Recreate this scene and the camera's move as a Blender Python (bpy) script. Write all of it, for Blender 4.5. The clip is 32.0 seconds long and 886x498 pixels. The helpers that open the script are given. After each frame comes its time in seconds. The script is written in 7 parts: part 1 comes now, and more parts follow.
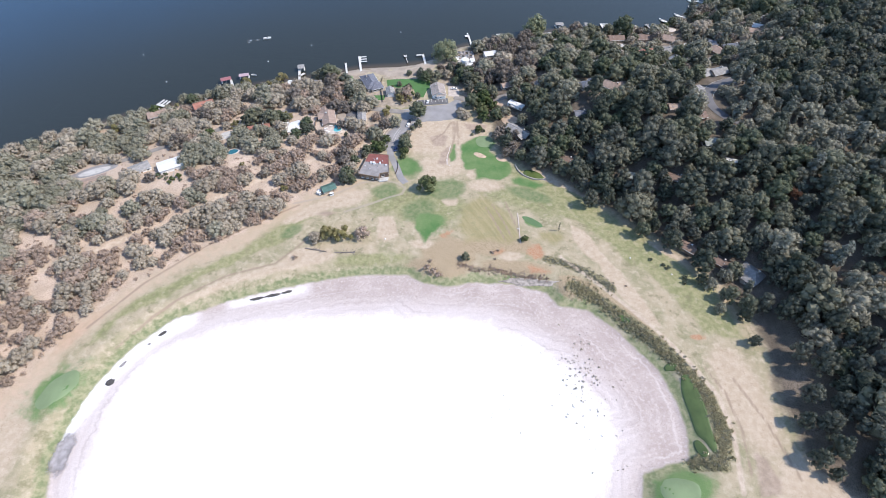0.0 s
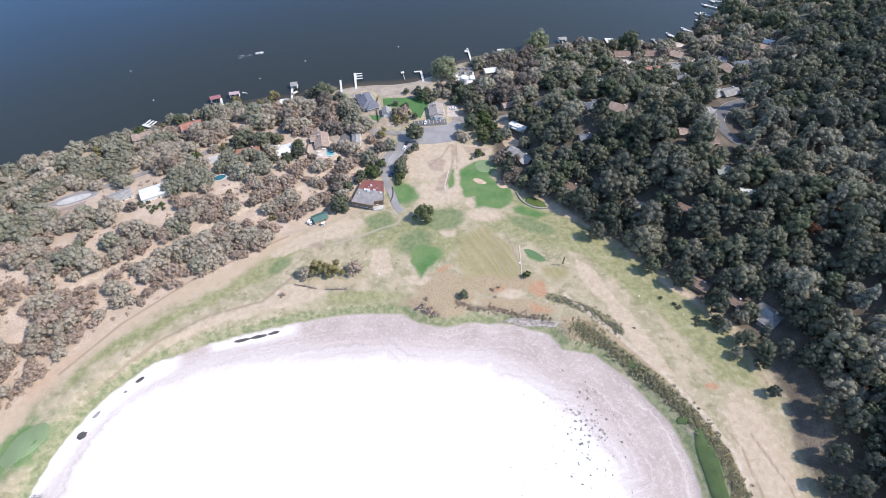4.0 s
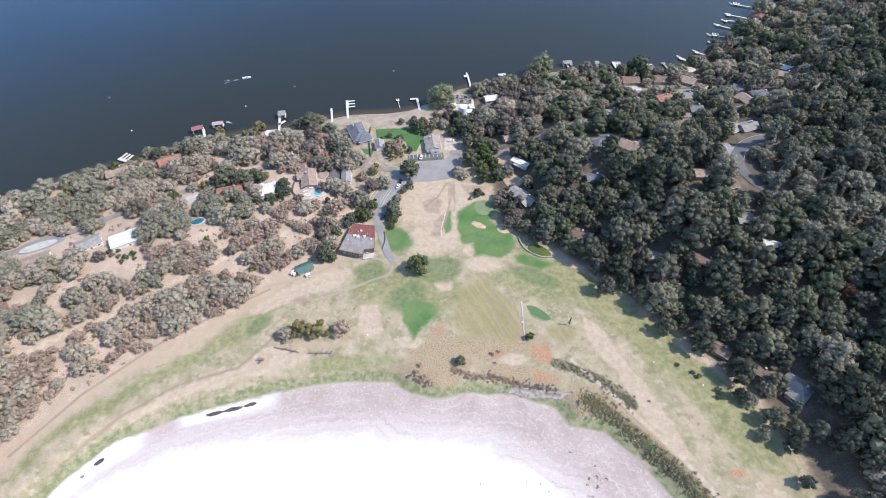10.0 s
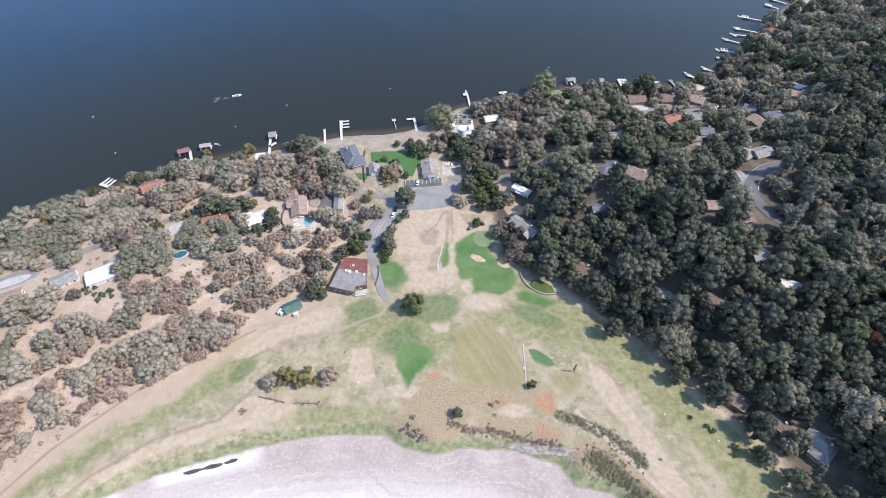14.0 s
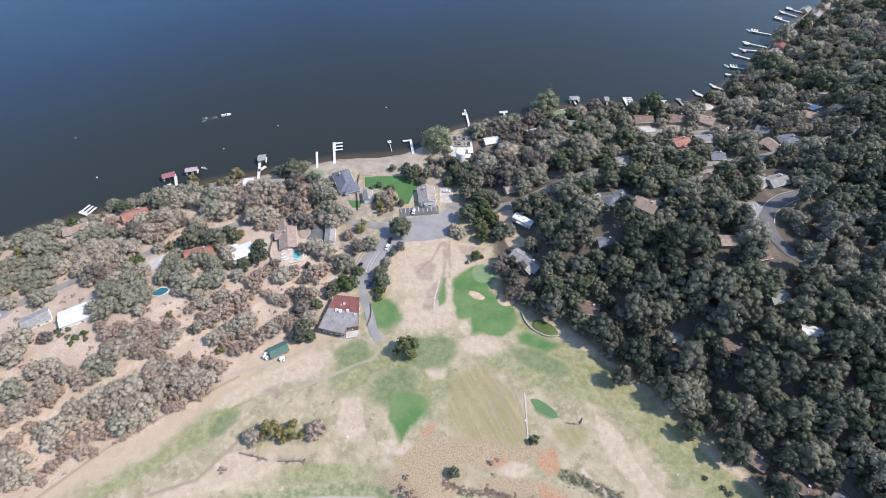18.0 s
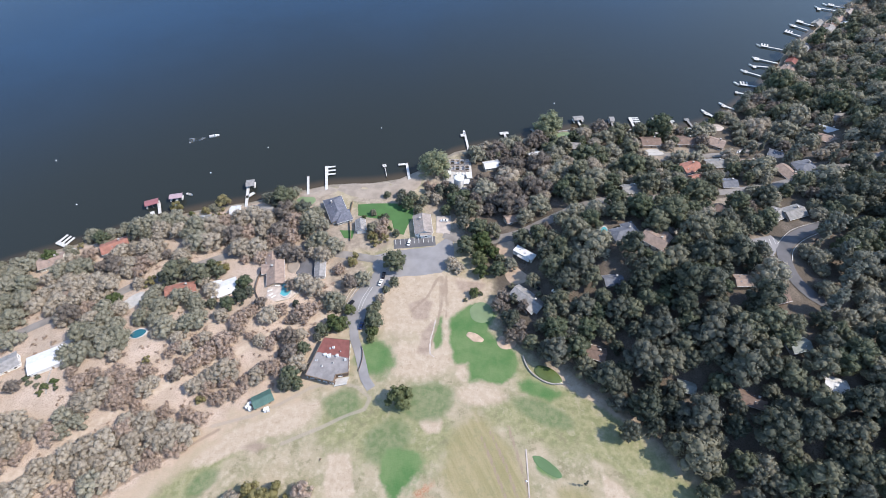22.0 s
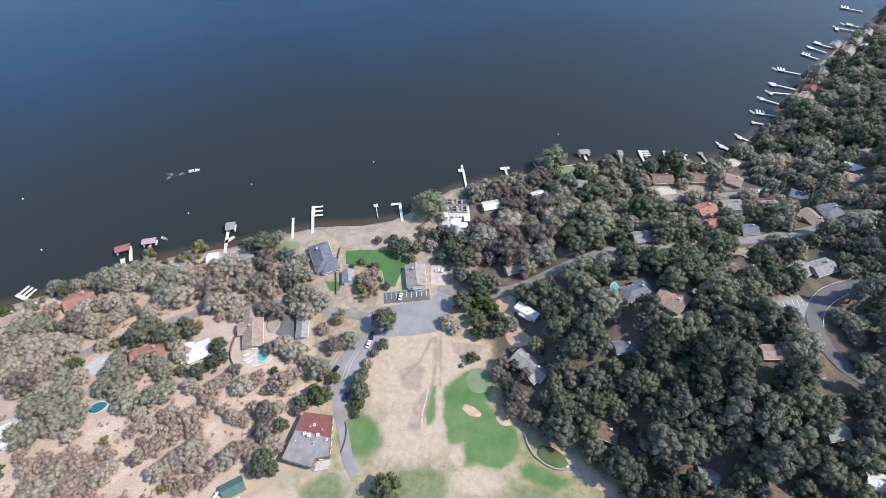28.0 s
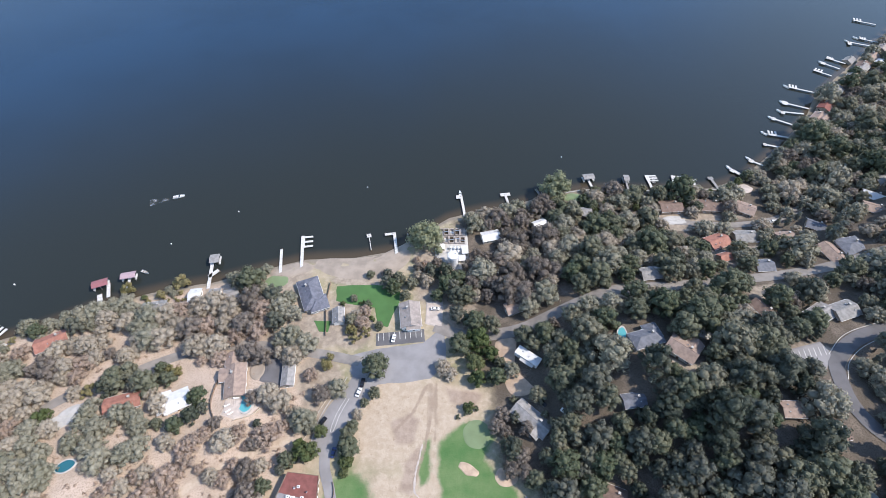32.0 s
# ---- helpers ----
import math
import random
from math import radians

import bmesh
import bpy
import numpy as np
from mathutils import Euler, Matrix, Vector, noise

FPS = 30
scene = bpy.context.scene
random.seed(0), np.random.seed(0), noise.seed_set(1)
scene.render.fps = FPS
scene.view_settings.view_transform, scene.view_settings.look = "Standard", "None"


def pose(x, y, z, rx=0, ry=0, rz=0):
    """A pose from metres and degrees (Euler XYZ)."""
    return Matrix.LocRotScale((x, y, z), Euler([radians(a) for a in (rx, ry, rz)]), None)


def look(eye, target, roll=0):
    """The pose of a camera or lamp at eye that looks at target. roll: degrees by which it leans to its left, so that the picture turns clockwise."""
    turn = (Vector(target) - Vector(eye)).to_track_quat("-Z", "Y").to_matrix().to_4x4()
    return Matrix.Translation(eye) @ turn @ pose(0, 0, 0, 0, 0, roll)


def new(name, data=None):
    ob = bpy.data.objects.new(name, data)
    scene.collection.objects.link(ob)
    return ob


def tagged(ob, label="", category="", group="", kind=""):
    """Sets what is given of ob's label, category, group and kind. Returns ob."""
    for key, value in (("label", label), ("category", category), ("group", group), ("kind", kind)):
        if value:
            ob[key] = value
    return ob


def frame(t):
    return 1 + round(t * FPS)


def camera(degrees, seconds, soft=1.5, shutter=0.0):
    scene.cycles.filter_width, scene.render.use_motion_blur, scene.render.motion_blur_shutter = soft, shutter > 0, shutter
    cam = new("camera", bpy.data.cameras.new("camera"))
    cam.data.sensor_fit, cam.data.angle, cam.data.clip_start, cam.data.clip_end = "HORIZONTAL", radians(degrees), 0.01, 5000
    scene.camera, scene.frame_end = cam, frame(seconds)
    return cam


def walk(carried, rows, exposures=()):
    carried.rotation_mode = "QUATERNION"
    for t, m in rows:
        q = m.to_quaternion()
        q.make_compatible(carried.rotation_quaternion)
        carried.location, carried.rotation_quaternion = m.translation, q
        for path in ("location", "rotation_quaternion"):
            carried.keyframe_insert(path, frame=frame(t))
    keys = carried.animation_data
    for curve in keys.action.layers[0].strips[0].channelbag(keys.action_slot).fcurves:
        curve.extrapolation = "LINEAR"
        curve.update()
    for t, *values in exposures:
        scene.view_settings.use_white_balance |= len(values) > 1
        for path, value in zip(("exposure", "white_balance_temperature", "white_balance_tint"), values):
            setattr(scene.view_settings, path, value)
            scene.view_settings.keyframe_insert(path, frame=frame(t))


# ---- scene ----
cam = camera(83.0, 32.0, soft=0.55)


def eye(t):
    """The drone glides level, at an even pace, while its gimbal drifts by half a degree."""
    u = t / 32
    s = (t - 0.0077 * t * (t - 32) / 32) / 32
    return pose(13.83 * s, 199.52 * s, 217.0, 40.065 + 0.616 * u, -0.212 - 0.191 * u, 0.253 + 1.068 * u)


walk(cam, [(t, eye(t)) for t in range(0, 33)])

# ---- daylight ----
SUN = Vector((6.9, -0.8, 8.0)).normalized()
world = bpy.data.worlds.new("sky")
scene.world = world
world.use_nodes = True
sky = world.node_tree.nodes.new("ShaderNodeTexSky")
sky.sky_type, sky.sun_disc = "NISHITA", False
sky.dust_density, sky.ozone_density = 0.25, 2.5
sky.sun_elevation, sky.sun_rotation = math.asin(SUN.z), radians(96.6)
world.node_tree.links.new(sky.outputs[0], world.node_tree.nodes["Background"].inputs[0])
world.node_tree.nodes["Background"].inputs[1].default_value = 0.222
lamp = bpy.data.lights.new("sun", "SUN")
lamp.energy, lamp.angle, lamp.color = 4.3, radians(0.5), (1.0, 0.918, 0.835)
new("sun", lamp).matrix_world = look(SUN * 900, (0, 0, 0))
scene.view_settings.exposure = 0.32


# ---- materials ----
def nodes_of(name):
    m = bpy.data.materials.new(name)
    m.use_nodes = True
    return m, m.node_tree.nodes, m.node_tree.links, m.node_tree.nodes["Principled BSDF"]


def coords(nt, obj=False):
    if obj:
        return nt.nodes.new("ShaderNodeTexCoord").outputs["Object"]
    return nt.nodes.new("ShaderNodeNewGeometry").outputs["Position"]


def noise_of(nt, vec, scale, detail=4.0, rough=0.55):
    n = nt.nodes.new("ShaderNodeTexNoise")
    n.inputs["Scale"].default_value, n.inputs["Detail"].default_value, n.inputs["Roughness"].default_value = scale, detail, rough
    nt.links.new(vec, n.inputs["Vector"])
    return n.outputs[0]


def math_of(nt, op, a, b=None, c=None):
    n = nt.nodes.new("ShaderNodeMath")
    n.operation = op
    for i, v in enumerate((a, b, c)):
        if v is None:
            continue
        if isinstance(v, (int, float)):
            n.inputs[i].default_value = v
        else:
            nt.links.new(v, n.inputs[i])
    return n.outputs[0]


def step_of(nt, v, lo, hi):
    n = nt.nodes.new("ShaderNodeMapRange")
    n.interpolation_type = "SMOOTHSTEP"
    nt.links.new(v, n.inputs["Value"])
    n.inputs["From Min"].default_value, n.inputs["From Max"].default_value = lo, hi
    return n.outputs["Result"]


def mix_of(nt, f, a, b, how="MIX"):
    n = nt.nodes.new("ShaderNodeMix")
    n.data_type, n.blend_type = "RGBA", how
    for key, v in ((0, f), (6, a), (7, b)):
        if isinstance(v, (int, float)):
            n.inputs[key].default_value = v
        elif isinstance(v, tuple):
            n.inputs[key].default_value = (*v, 1)
        else:
            nt.links.new(v, n.inputs[key])
    return n.outputs[2]


def bump_of(nt, height, strength, distance, bsdf):
    b = nt.nodes.new("ShaderNodeBump")
    b.inputs["Strength"].default_value, b.inputs["Distance"].default_value = strength, distance
    nt.links.new(height, b.inputs["Height"])
    nt.links.new(b.outputs[0], bsdf.inputs["Normal"])


def plain(name, colour, rough=0.7, metal=0.0, vary=0.25, scale=1.2, grain=14.0, bump=0.15, rnd=0.0, fade=0.0):
    """Paint, wood, stone and the like: two scales of variation and a fine relief."""
    m, nd, ln, bsdf = nodes_of(name)
    nt = m.node_tree
    v = coords(nt, True)
    big, small = noise_of(nt, v, scale), noise_of(nt, v, grain, 3.0)
    dark = tuple(c * (1 - vary) for c in colour)
    lite = tuple(min(1, c * (1 + vary * 0.6)) for c in colour)
    col = mix_of(nt, step_of(nt, big, 0.3, 0.7), dark, lite)
    col = mix_of(nt, math_of(nt, "MULTIPLY", small, vary * 0.8), col, tuple(c * 0.55 for c in colour))
    if rnd:
        info = nt.nodes.new("ShaderNodeObjectInfo")
        col = mix_of(nt, math_of(nt, "MULTIPLY", info.outputs["Random"], rnd), col, tuple(c * 0.5 for c in colour))
    ln.new(col, bsdf.inputs["Base Color"])
    bsdf.inputs["Roughness"].default_value, bsdf.inputs["Metallic"].default_value = rough, metal
    bump_of(nt, small, bump, 0.03, bsdf)
    if fade:
        att = nt.nodes.new("ShaderNodeAttribute")
        att.attribute_name = "edge"
        wob = math_of(nt, "MULTIPLY", math_of(nt, "SUBTRACT", noise_of(nt, coords(nt), 0.35, 5.0, 0.65), 0.5), fade * 1.6)
        ln.new(step_of(nt, math_of(nt, "ADD", att.outputs["Fac"], wob), 0.02, fade), bsdf.inputs["Alpha"])
    return m


def leafy(name, colour, other, rnd=0.45):
    """Foliage: each tree has its own shade, each clump of leaves varies round it."""
    m, nd, ln, bsdf = nodes_of(name)
    nt = m.node_tree
    info = nt.nodes.new("ShaderNodeObjectInfo").outputs["Random"]
    att = nt.nodes.new("ShaderNodeAttribute")
    att.attribute_name = "tint"
    own = math_of(nt, "FRACT", math_of(nt, "ADD", info, att.outputs["Fac"]))
    isl = nt.nodes.new("ShaderNodeNewGeometry").outputs["Random Per Island"]
    col = mix_of(nt, own, colour, other)
    col = mix_of(nt, math_of(nt, "MULTIPLY", isl, 0.24), col, tuple(c * 0.5 for c in colour))
    spot = noise_of(nt, coords(nt), 0.9, 3.0)
    col = mix_of(nt, math_of(nt, "MULTIPLY", step_of(nt, spot, 0.5, 0.75), 0.5), col, tuple(min(1, c * 1.4) for c in other))
    ln.new(col, bsdf.inputs["Base Color"])
    bsdf.inputs["Roughness"].default_value = 0.65
    bsdf.inputs["Specular IOR Level"].default_value = 0.25
    thin, both = nd.new("ShaderNodeBsdfTranslucent"), nd.new("ShaderNodeMixShader")
    ln.new(col, thin.inputs["Color"])
    both.inputs[0].default_value = 0.28
    ln.new(bsdf.outputs[0], both.inputs[1])
    ln.new(thin.outputs[0], both.inputs[2])
    ln.new(both.outputs[0], nd["Material Output"].inputs["Surface"])
    return m


LEAF_GREEN = leafy("green_foliage", (0.096, 0.120, 0.069), (0.232, 0.220, 0.160))
LEAF_DARK = leafy("dark_foliage", (0.071, 0.084, 0.060), (0.168, 0.169, 0.135))
LEAF_GREY = leafy("grey_foliage", (0.365, 0.315, 0.250), (0.475, 0.415, 0.335))
LEAF_BROWN = leafy("dry_foliage", (0.370, 0.285, 0.226), (0.475, 0.372, 0.305))
LEAF_DUSKY = leafy("dusky_foliage", (0.180, 0.152, 0.128), (0.270, 0.230, 0.198))
LEAF_BRIGHT = leafy("bright_foliage", (0.085, 0.115, 0.042), (0.15, 0.165, 0.08))
LEAF_YELLOW = leafy("yellow_foliage", (0.225, 0.20, 0.085), (0.30, 0.26, 0.135))
LEAF_PINE = leafy("pine_foliage", (0.145, 0.155, 0.122), (0.235, 0.238, 0.200))
LEAF_SAGE = leafy("sage_foliage", (0.250, 0.245, 0.182), (0.365, 0.342, 0.268))
LEAF_REED = leafy("reed_foliage", (0.32, 0.29, 0.165), (0.48, 0.42, 0.27))
LEAF_RUST = leafy("rust_foliage", (0.16, 0.075, 0.045), (0.22, 0.12, 0.07))
LEAF_WILLOW = leafy("willow_foliage", (0.21, 0.23, 0.13), (0.28, 0.29, 0.18))
BARK = plain("bark", (0.13, 0.10, 0.08), 0.9, bump=0.5)
DEADWOOD = plain("dead_wood", (0.22, 0.19, 0.17), 0.9, bump=0.5)
ASPHALT = plain("asphalt", (0.275, 0.262, 0.262), 0.85, vary=0.16, scale=0.12, grain=2.5, bump=0.1)
ASPHALT_NEW = plain("dark_asphalt", (0.13, 0.125, 0.13), 0.85, vary=0.2, scale=0.15, grain=2.5, bump=0.1)
ROCK = plain("white_rock", (0.75, 0.73, 0.70), 0.85, vary=0.2, scale=1.5)
LANE = plain("old_lane", (0.26, 0.236, 0.216), 0.9, vary=0.2, scale=0.2, grain=2.5, bump=0.15)
CONCRETE = plain("concrete", (0.48, 0.46, 0.435), 0.8, vary=0.15, scale=0.4, grain=5)
CONCRETE_WARM = plain("warm_concrete", (0.50, 0.43, 0.38), 0.8, vary=0.18, scale=0.4, grain=5)
LINE_PAINT = plain("road_paint", (0.72, 0.70, 0.66), 0.6, vary=0.25, scale=2)
WHITE = plain("white_paint", (0.78, 0.77, 0.75), 0.55, vary=0.1, scale=0.7)
CREAM = plain("cream_wall", (0.60, 0.55, 0.47), 0.7, vary=0.15)
TAN_WALL = plain("tan_wall", (0.42, 0.34, 0.27), 0.75, vary=0.15)
BROWN_WALL = plain("brown_wall", (0.18, 0.12, 0.09), 0.8, vary=0.2)
GREY_WALL = plain("grey_wall", (0.36, 0.35, 0.34), 0.75, vary=0.15)
STONE = plain("stone", (0.42, 0.38, 0.34), 0.9, vary=0.35, scale=3, bump=0.4)
ROOF_WHITE = plain("white_roofing", (0.66, 0.65, 0.64), 0.5, vary=0.10, scale=0.5)
ROOF_GREY = plain("grey_shingles", (0.27, 0.26, 0.25), 0.85, vary=0.25, scale=0.6, grain=6, bump=0.3)
ROOF_LIGHT = plain("light_grey_shingles", (0.30, 0.285, 0.275), 0.85, vary=0.25, scale=0.6, grain=6, bump=0.3)
ROOF_SLATE = plain("slate_shingles", (0.15, 0.155, 0.19), 0.8, vary=0.3, scale=0.6, grain=6, bump=0.3)
ROOF_BLUE = plain("blue_grey_shingles", (0.155, 0.165, 0.195), 0.8, vary=0.25, scale=0.6, grain=6, bump=0.3)
ROOF_RED = plain("red_roofing", (0.215, 0.075, 0.062), 0.75, vary=0.2, scale=0.5, grain=6, bump=0.25)
ROOF_ORANGE = plain("orange_tiles", (0.36, 0.165, 0.122), 0.8, vary=0.25, scale=0.7, grain=6, bump=0.3)
ROOF_TAN = plain("tan_shingles", (0.33, 0.245, 0.20), 0.85, vary=0.22, scale=0.6, grain=6, bump=0.3)
ROOF_DUN = plain("dun_shingles", (0.33, 0.285, 0.26), 0.85, vary=0.22, scale=0.6, grain=6, bump=0.3)
ROOF_BROWN = plain("brown_shingles", (0.21, 0.145, 0.115), 0.85, vary=0.25, scale=0.6, grain=6, bump=0.3)
ROOF_GREEN = plain("green_metal_roof", (0.085, 0.16, 0.135), 0.45, vary=0.15, scale=0.4)
ROOF_SAGE = plain("sage_shingles", (0.24, 0.26, 0.235), 0.8, vary=0.2, scale=0.6, grain=6)
ROOF_GRAVEL = plain("gravel_roof", (0.27, 0.25, 0.245), 0.9, vary=0.2, scale=0.35, grain=7, bump=0.3)
METAL = plain("galvanised_metal", (0.55, 0.56, 0.57), 0.35, 0.8, vary=0.15)
DARK_METAL = plain("dark_metal", (0.08, 0.08, 0.09), 0.45, 0.5, vary=0.2)
DECKING = plain("bleached_decking", (0.62, 0.60, 0.57), 0.8, vary=0.2, scale=1.0, grain=5)
GREY_DECK = plain("weathered_decking", (0.30, 0.29, 0.28), 0.85, vary=0.25, scale=1.0, grain=5)
WOOD = plain("brown_timber", (0.24, 0.17, 0.12), 0.8, vary=0.25)
CANVAS_RED = plain("red_canvas", (0.30, 0.12, 0.13), 0.8, vary=0.15)
CANVAS_ROSE = plain("faded_red_canvas", (0.42, 0.30, 0.33), 0.8, vary=0.15)
CANVAS_BLUE = plain("blue_canvas", (0.10, 0.14, 0.24), 0.8, vary=0.15)
GELCOAT = plain("white_gelcoat", (0.80, 0.80, 0.80), 0.25, vary=0.05)
RUBBER = plain("rubber", (0.03, 0.03, 0.03), 0.8, vary=0.2)
CAR_BLUE = plain("blue_car_paint", (0.05, 0.07, 0.16), 0.25, 0.3, vary=0.05)
CAR_BLACK = plain("black_car_paint", (0.02, 0.02, 0.025), 0.25, 0.3, vary=0.05)
CAR_WHITE = plain("white_car_paint", (0.75, 0.75, 0.75), 0.25, vary=0.05)
CAR_RED = plain("red_car_paint", (0.25, 0.03, 0.03), 0.25, 0.2, vary=0.05)
GREEN_TURF = plain("putting_turf", (0.105, 0.18, 0.08), 0.9, vary=0.12, scale=0.12, grain=1.5, bump=0.1)
PALE_TURF = plain("pale_putting_turf", (0.18, 0.238, 0.125), 0.9, vary=0.12, scale=0.12, grain=1.5, bump=0.1)
LAWN = plain("watered_lawn", (0.07, 0.16, 0.048), 0.9, vary=0.15, scale=0.10, grain=1.2, bump=0.2)
BUNKER = plain("bunker_sand", (0.50, 0.37, 0.27), 0.95, vary=0.2, scale=0.3, grain=2.5, bump=0.3)
BEACH = plain("beach_sand", (0.35, 0.29, 0.235), 0.95, vary=0.2, scale=0.15, grain=2, bump=0.2)
ALGAE = plain("algae_pond", (0.10, 0.135, 0.045), 0.25, vary=0.2, scale=0.15, grain=1.0, bump=0.02)
MUD = plain("dark_mud", (0.085, 0.076, 0.07), 0.6, vary=0.35, scale=0.5, grain=2.0, bump=0.3, fade=0.3)
GREY_MUD = plain("grey_mud", (0.34, 0.31, 0.31), 0.8, vary=0.3, scale=0.3, grain=2.0, bump=0.3, fade=0.5)
RUBBLE = plain("grey_rubble", (0.37, 0.322, 0.285), 0.95, vary=0.5, scale=0.5, grain=1.6, bump=0.5)


def glass_mat(name, colour, rough):
    m, nd, ln, bsdf = nodes_of(name)
    nt = m.node_tree
    n = noise_of(nt, coords(nt, True), 0.7)
    ln.new(mix_of(nt, n, colour, tuple(c * 1.6 for c in colour)), bsdf.inputs["Base Color"])
    bsdf.inputs["Roughness"].default_value = rough
    return m


GLASS = glass_mat("window_glass", (0.02, 0.025, 0.03), 0.06)


def water_mat(name, colour, ripple, scale, rough=0.06):
    m, nd, ln, bsdf = nodes_of(name)
    nt = m.node_tree
    v = coords(nt)
    big = noise_of(nt, v, 0.006, 3.0)
    ln.new(mix_of(nt, step_of(nt, big, 0.35, 0.65), colour, tuple(c * 1.25 for c in colour)), bsdf.inputs["Base Color"])
    bsdf.inputs["Roughness"].default_value, bsdf.inputs["IOR"].default_value = rough, 1.33
    bump_of(nt, noise_of(nt, v, scale, 3.0), ripple, 0.25, bsdf)
    return m


LAKE = water_mat("lake_water", (0.0108, 0.0295, 0.061), 0.2, 0.7, 0.08)
nt_ = LAKE.node_tree
offshore_ = nt_.nodes.new("ShaderNodeAttribute")
offshore_.attribute_name = "offshore"
bs_ = nt_.nodes["Principled BSDF"]
sky_blue_ = bs_.inputs["Base Color"].links[0].from_socket
# brown edge is shallow water; the far blue is sky reflection painted in
nt_.links.new(mix_of(nt_, step_of(nt_, offshore_.outputs["Fac"], 45.0, 370.0), mix_of(nt_, step_of(nt_, offshore_.outputs["Fac"], 1.0, 9.0), (0.070, 0.054, 0.036), (0.0235, 0.0275, 0.0245)), sky_blue_), bs_.inputs["Base Color"])
POOL = water_mat("pool_water", (0.10, 0.36, 0.40), 0.05, 1.5)
# dark teal copy of the pool water, with the oaks' shade put in
POOL_SHADED = water_mat("shaded_pool_water", (0.03, 0.13, 0.17), 0.05, 1.5)

# ---- the lie of the land ----
SHORE_X = (-700, -400, -299, -270, -241, -195, -170, -137, -115, -91, -66, -39, -20, -6, 14, 33, 51, 75, 100, 133, 183, 206, 230, 251, 279, 301, 335, 373, 436, 900)
SHORE_Y = (-60, 190, 262, 281, 306, 328, 343, 355, 360, 369, 378, 380, 385, 396, 413, 420, 424, 435, 442, 442, 445, 455, 476, 495, 525, 555, 588, 624, 684, 1150)
BED = ((-110, -45), (-145, -10), (-160, 45), (-168, 72), (-166, 90), (-164, 102), (-159, 115), (-152, 125.5), (-140, 138.5), (-118, 149), (-102, 154.5), (-75, 163), (-57, 167), (-42, 169), (-19, 169), (-10, 163.5), (2, 161), (19, 164), (38, 163), (57, 157), (62, 149), (77, 146), (89, 135), (98, 122), (106, 110), (110, 95), (110, 80), (107, 68), (97, 66), (86, 62), (80, 40), (60, -20), (0, -55))
EDGE_L = ((-212, -60), (-206, 60), (-200, 94), (-183, 133), (-167, 156), (-144, 176), (-116, 194), (-94, 219), (-78, 232), (-62, 238), (-50, 275), (-48, 300))
EDGE_R = ((32, 300), (34, 268), (53, 250), (67, 246), (80, 233), (105, 210), (129, 180), (148, 158), (155, 126), (150, 95), (152, 62), (170, 45), (190, -60))
WATER = -2.5


def smooth(a, b, v):
    s = np.clip((np.asarray(v, float) - a) / (b - a), 0, 1)
    return s * s * (3 - 2 * s)


def sdf(poly, x, y, closed=True):
    """Distance to a polygon, negative inside (open: plain distance to a line)."""
    x, y = np.asarray(x, float), np.asarray(y, float)
    best, odd = np.full(x.shape, 1e9), np.zeros(x.shape, bool)
    n = len(poly)
    for i in range(n if closed else n - 1):
        (ax, ay), (bx, by) = poly[i], poly[(i + 1) % n]
        ex, ey = bx - ax, by - ay
        s = np.clip(((x - ax) * ex + (y - ay) * ey) / (ex * ex + ey * ey), 0, 1)
        best = np.minimum(best, np.hypot(x - ax - s * ex, y - ay - s * ey))
        if closed:
            cut = (ay > y) != (by > y)
            odd ^= cut & (x < ax + (y - ay) * ex / (ey if ey else 1e-9))
    return np.where(odd, -best, best) if closed else best


def inland(x, y):
    """Metres from the lake's shore, along y, positive on land."""
    return np.interp(x, SHORE_X, SHORE_Y) - y


LEFT_WOOD = EDGE_L + ((-64, 330), (-72, 352), (-91, 366), (-137, 352), (-170, 340), (-195, 325), (-241, 303), (-299, 260), (-700, -60))
LEFT_HILL = EDGE_L + ((-60, 330), (-300, 262), (-700, -60))
RIGHT_WOOD = ((20, 330), (14, 413)) + ((100, 442), (206, 455), (301, 555), (436, 684), (900, 1150), (900, -60)) + EDGE_R[::-1]


def terrain(x, y):
    x, y = np.asarray(x, float), np.asarray(y, float)
    b = inland(x, y)
    z = -1.3 + 0.5 * smooth(0, 60, b)
    left = smooth(4, -70, sdf(LEFT_HILL, x, y)) * smooth(8, 70, b)
    right = smooth(0, -85, sdf(RIGHT_WOOD, x, y)) * smooth(10, 150, b)
    z = z + 7 * left + 24 * right
    z = z - 4.6 * smooth(10, -4, sdf(BED, x, y))
    z = np.where(b < 6, np.minimum(z, WATER + b * 0.13), z)
    return np.maximum(z, -8.0)


LAND_X, LAND_Y, LAND_STEP = -420, -80, 2.0
_gx, _gy = np.meshgrid(LAND_X + LAND_STEP * np.arange(480), LAND_Y + LAND_STEP * np.arange(430))
LAND = terrain(_gx, _gy).tolist()


def ground_z(x, y):
    """The ground's height, from a table of the terrain."""
    u, v = (x - LAND_X) / LAND_STEP, (y - LAND_Y) / LAND_STEP
    i, j = min(max(int(u), 0), 478), min(max(int(v), 0), 428)
    u, v = u - i, v - j
    a, b = LAND[j], LAND[j + 1]
    return (a[i] * (1 - u) + a[i + 1] * u) * (1 - v) + (b[i] * (1 - u) + b[i + 1] * u) * v


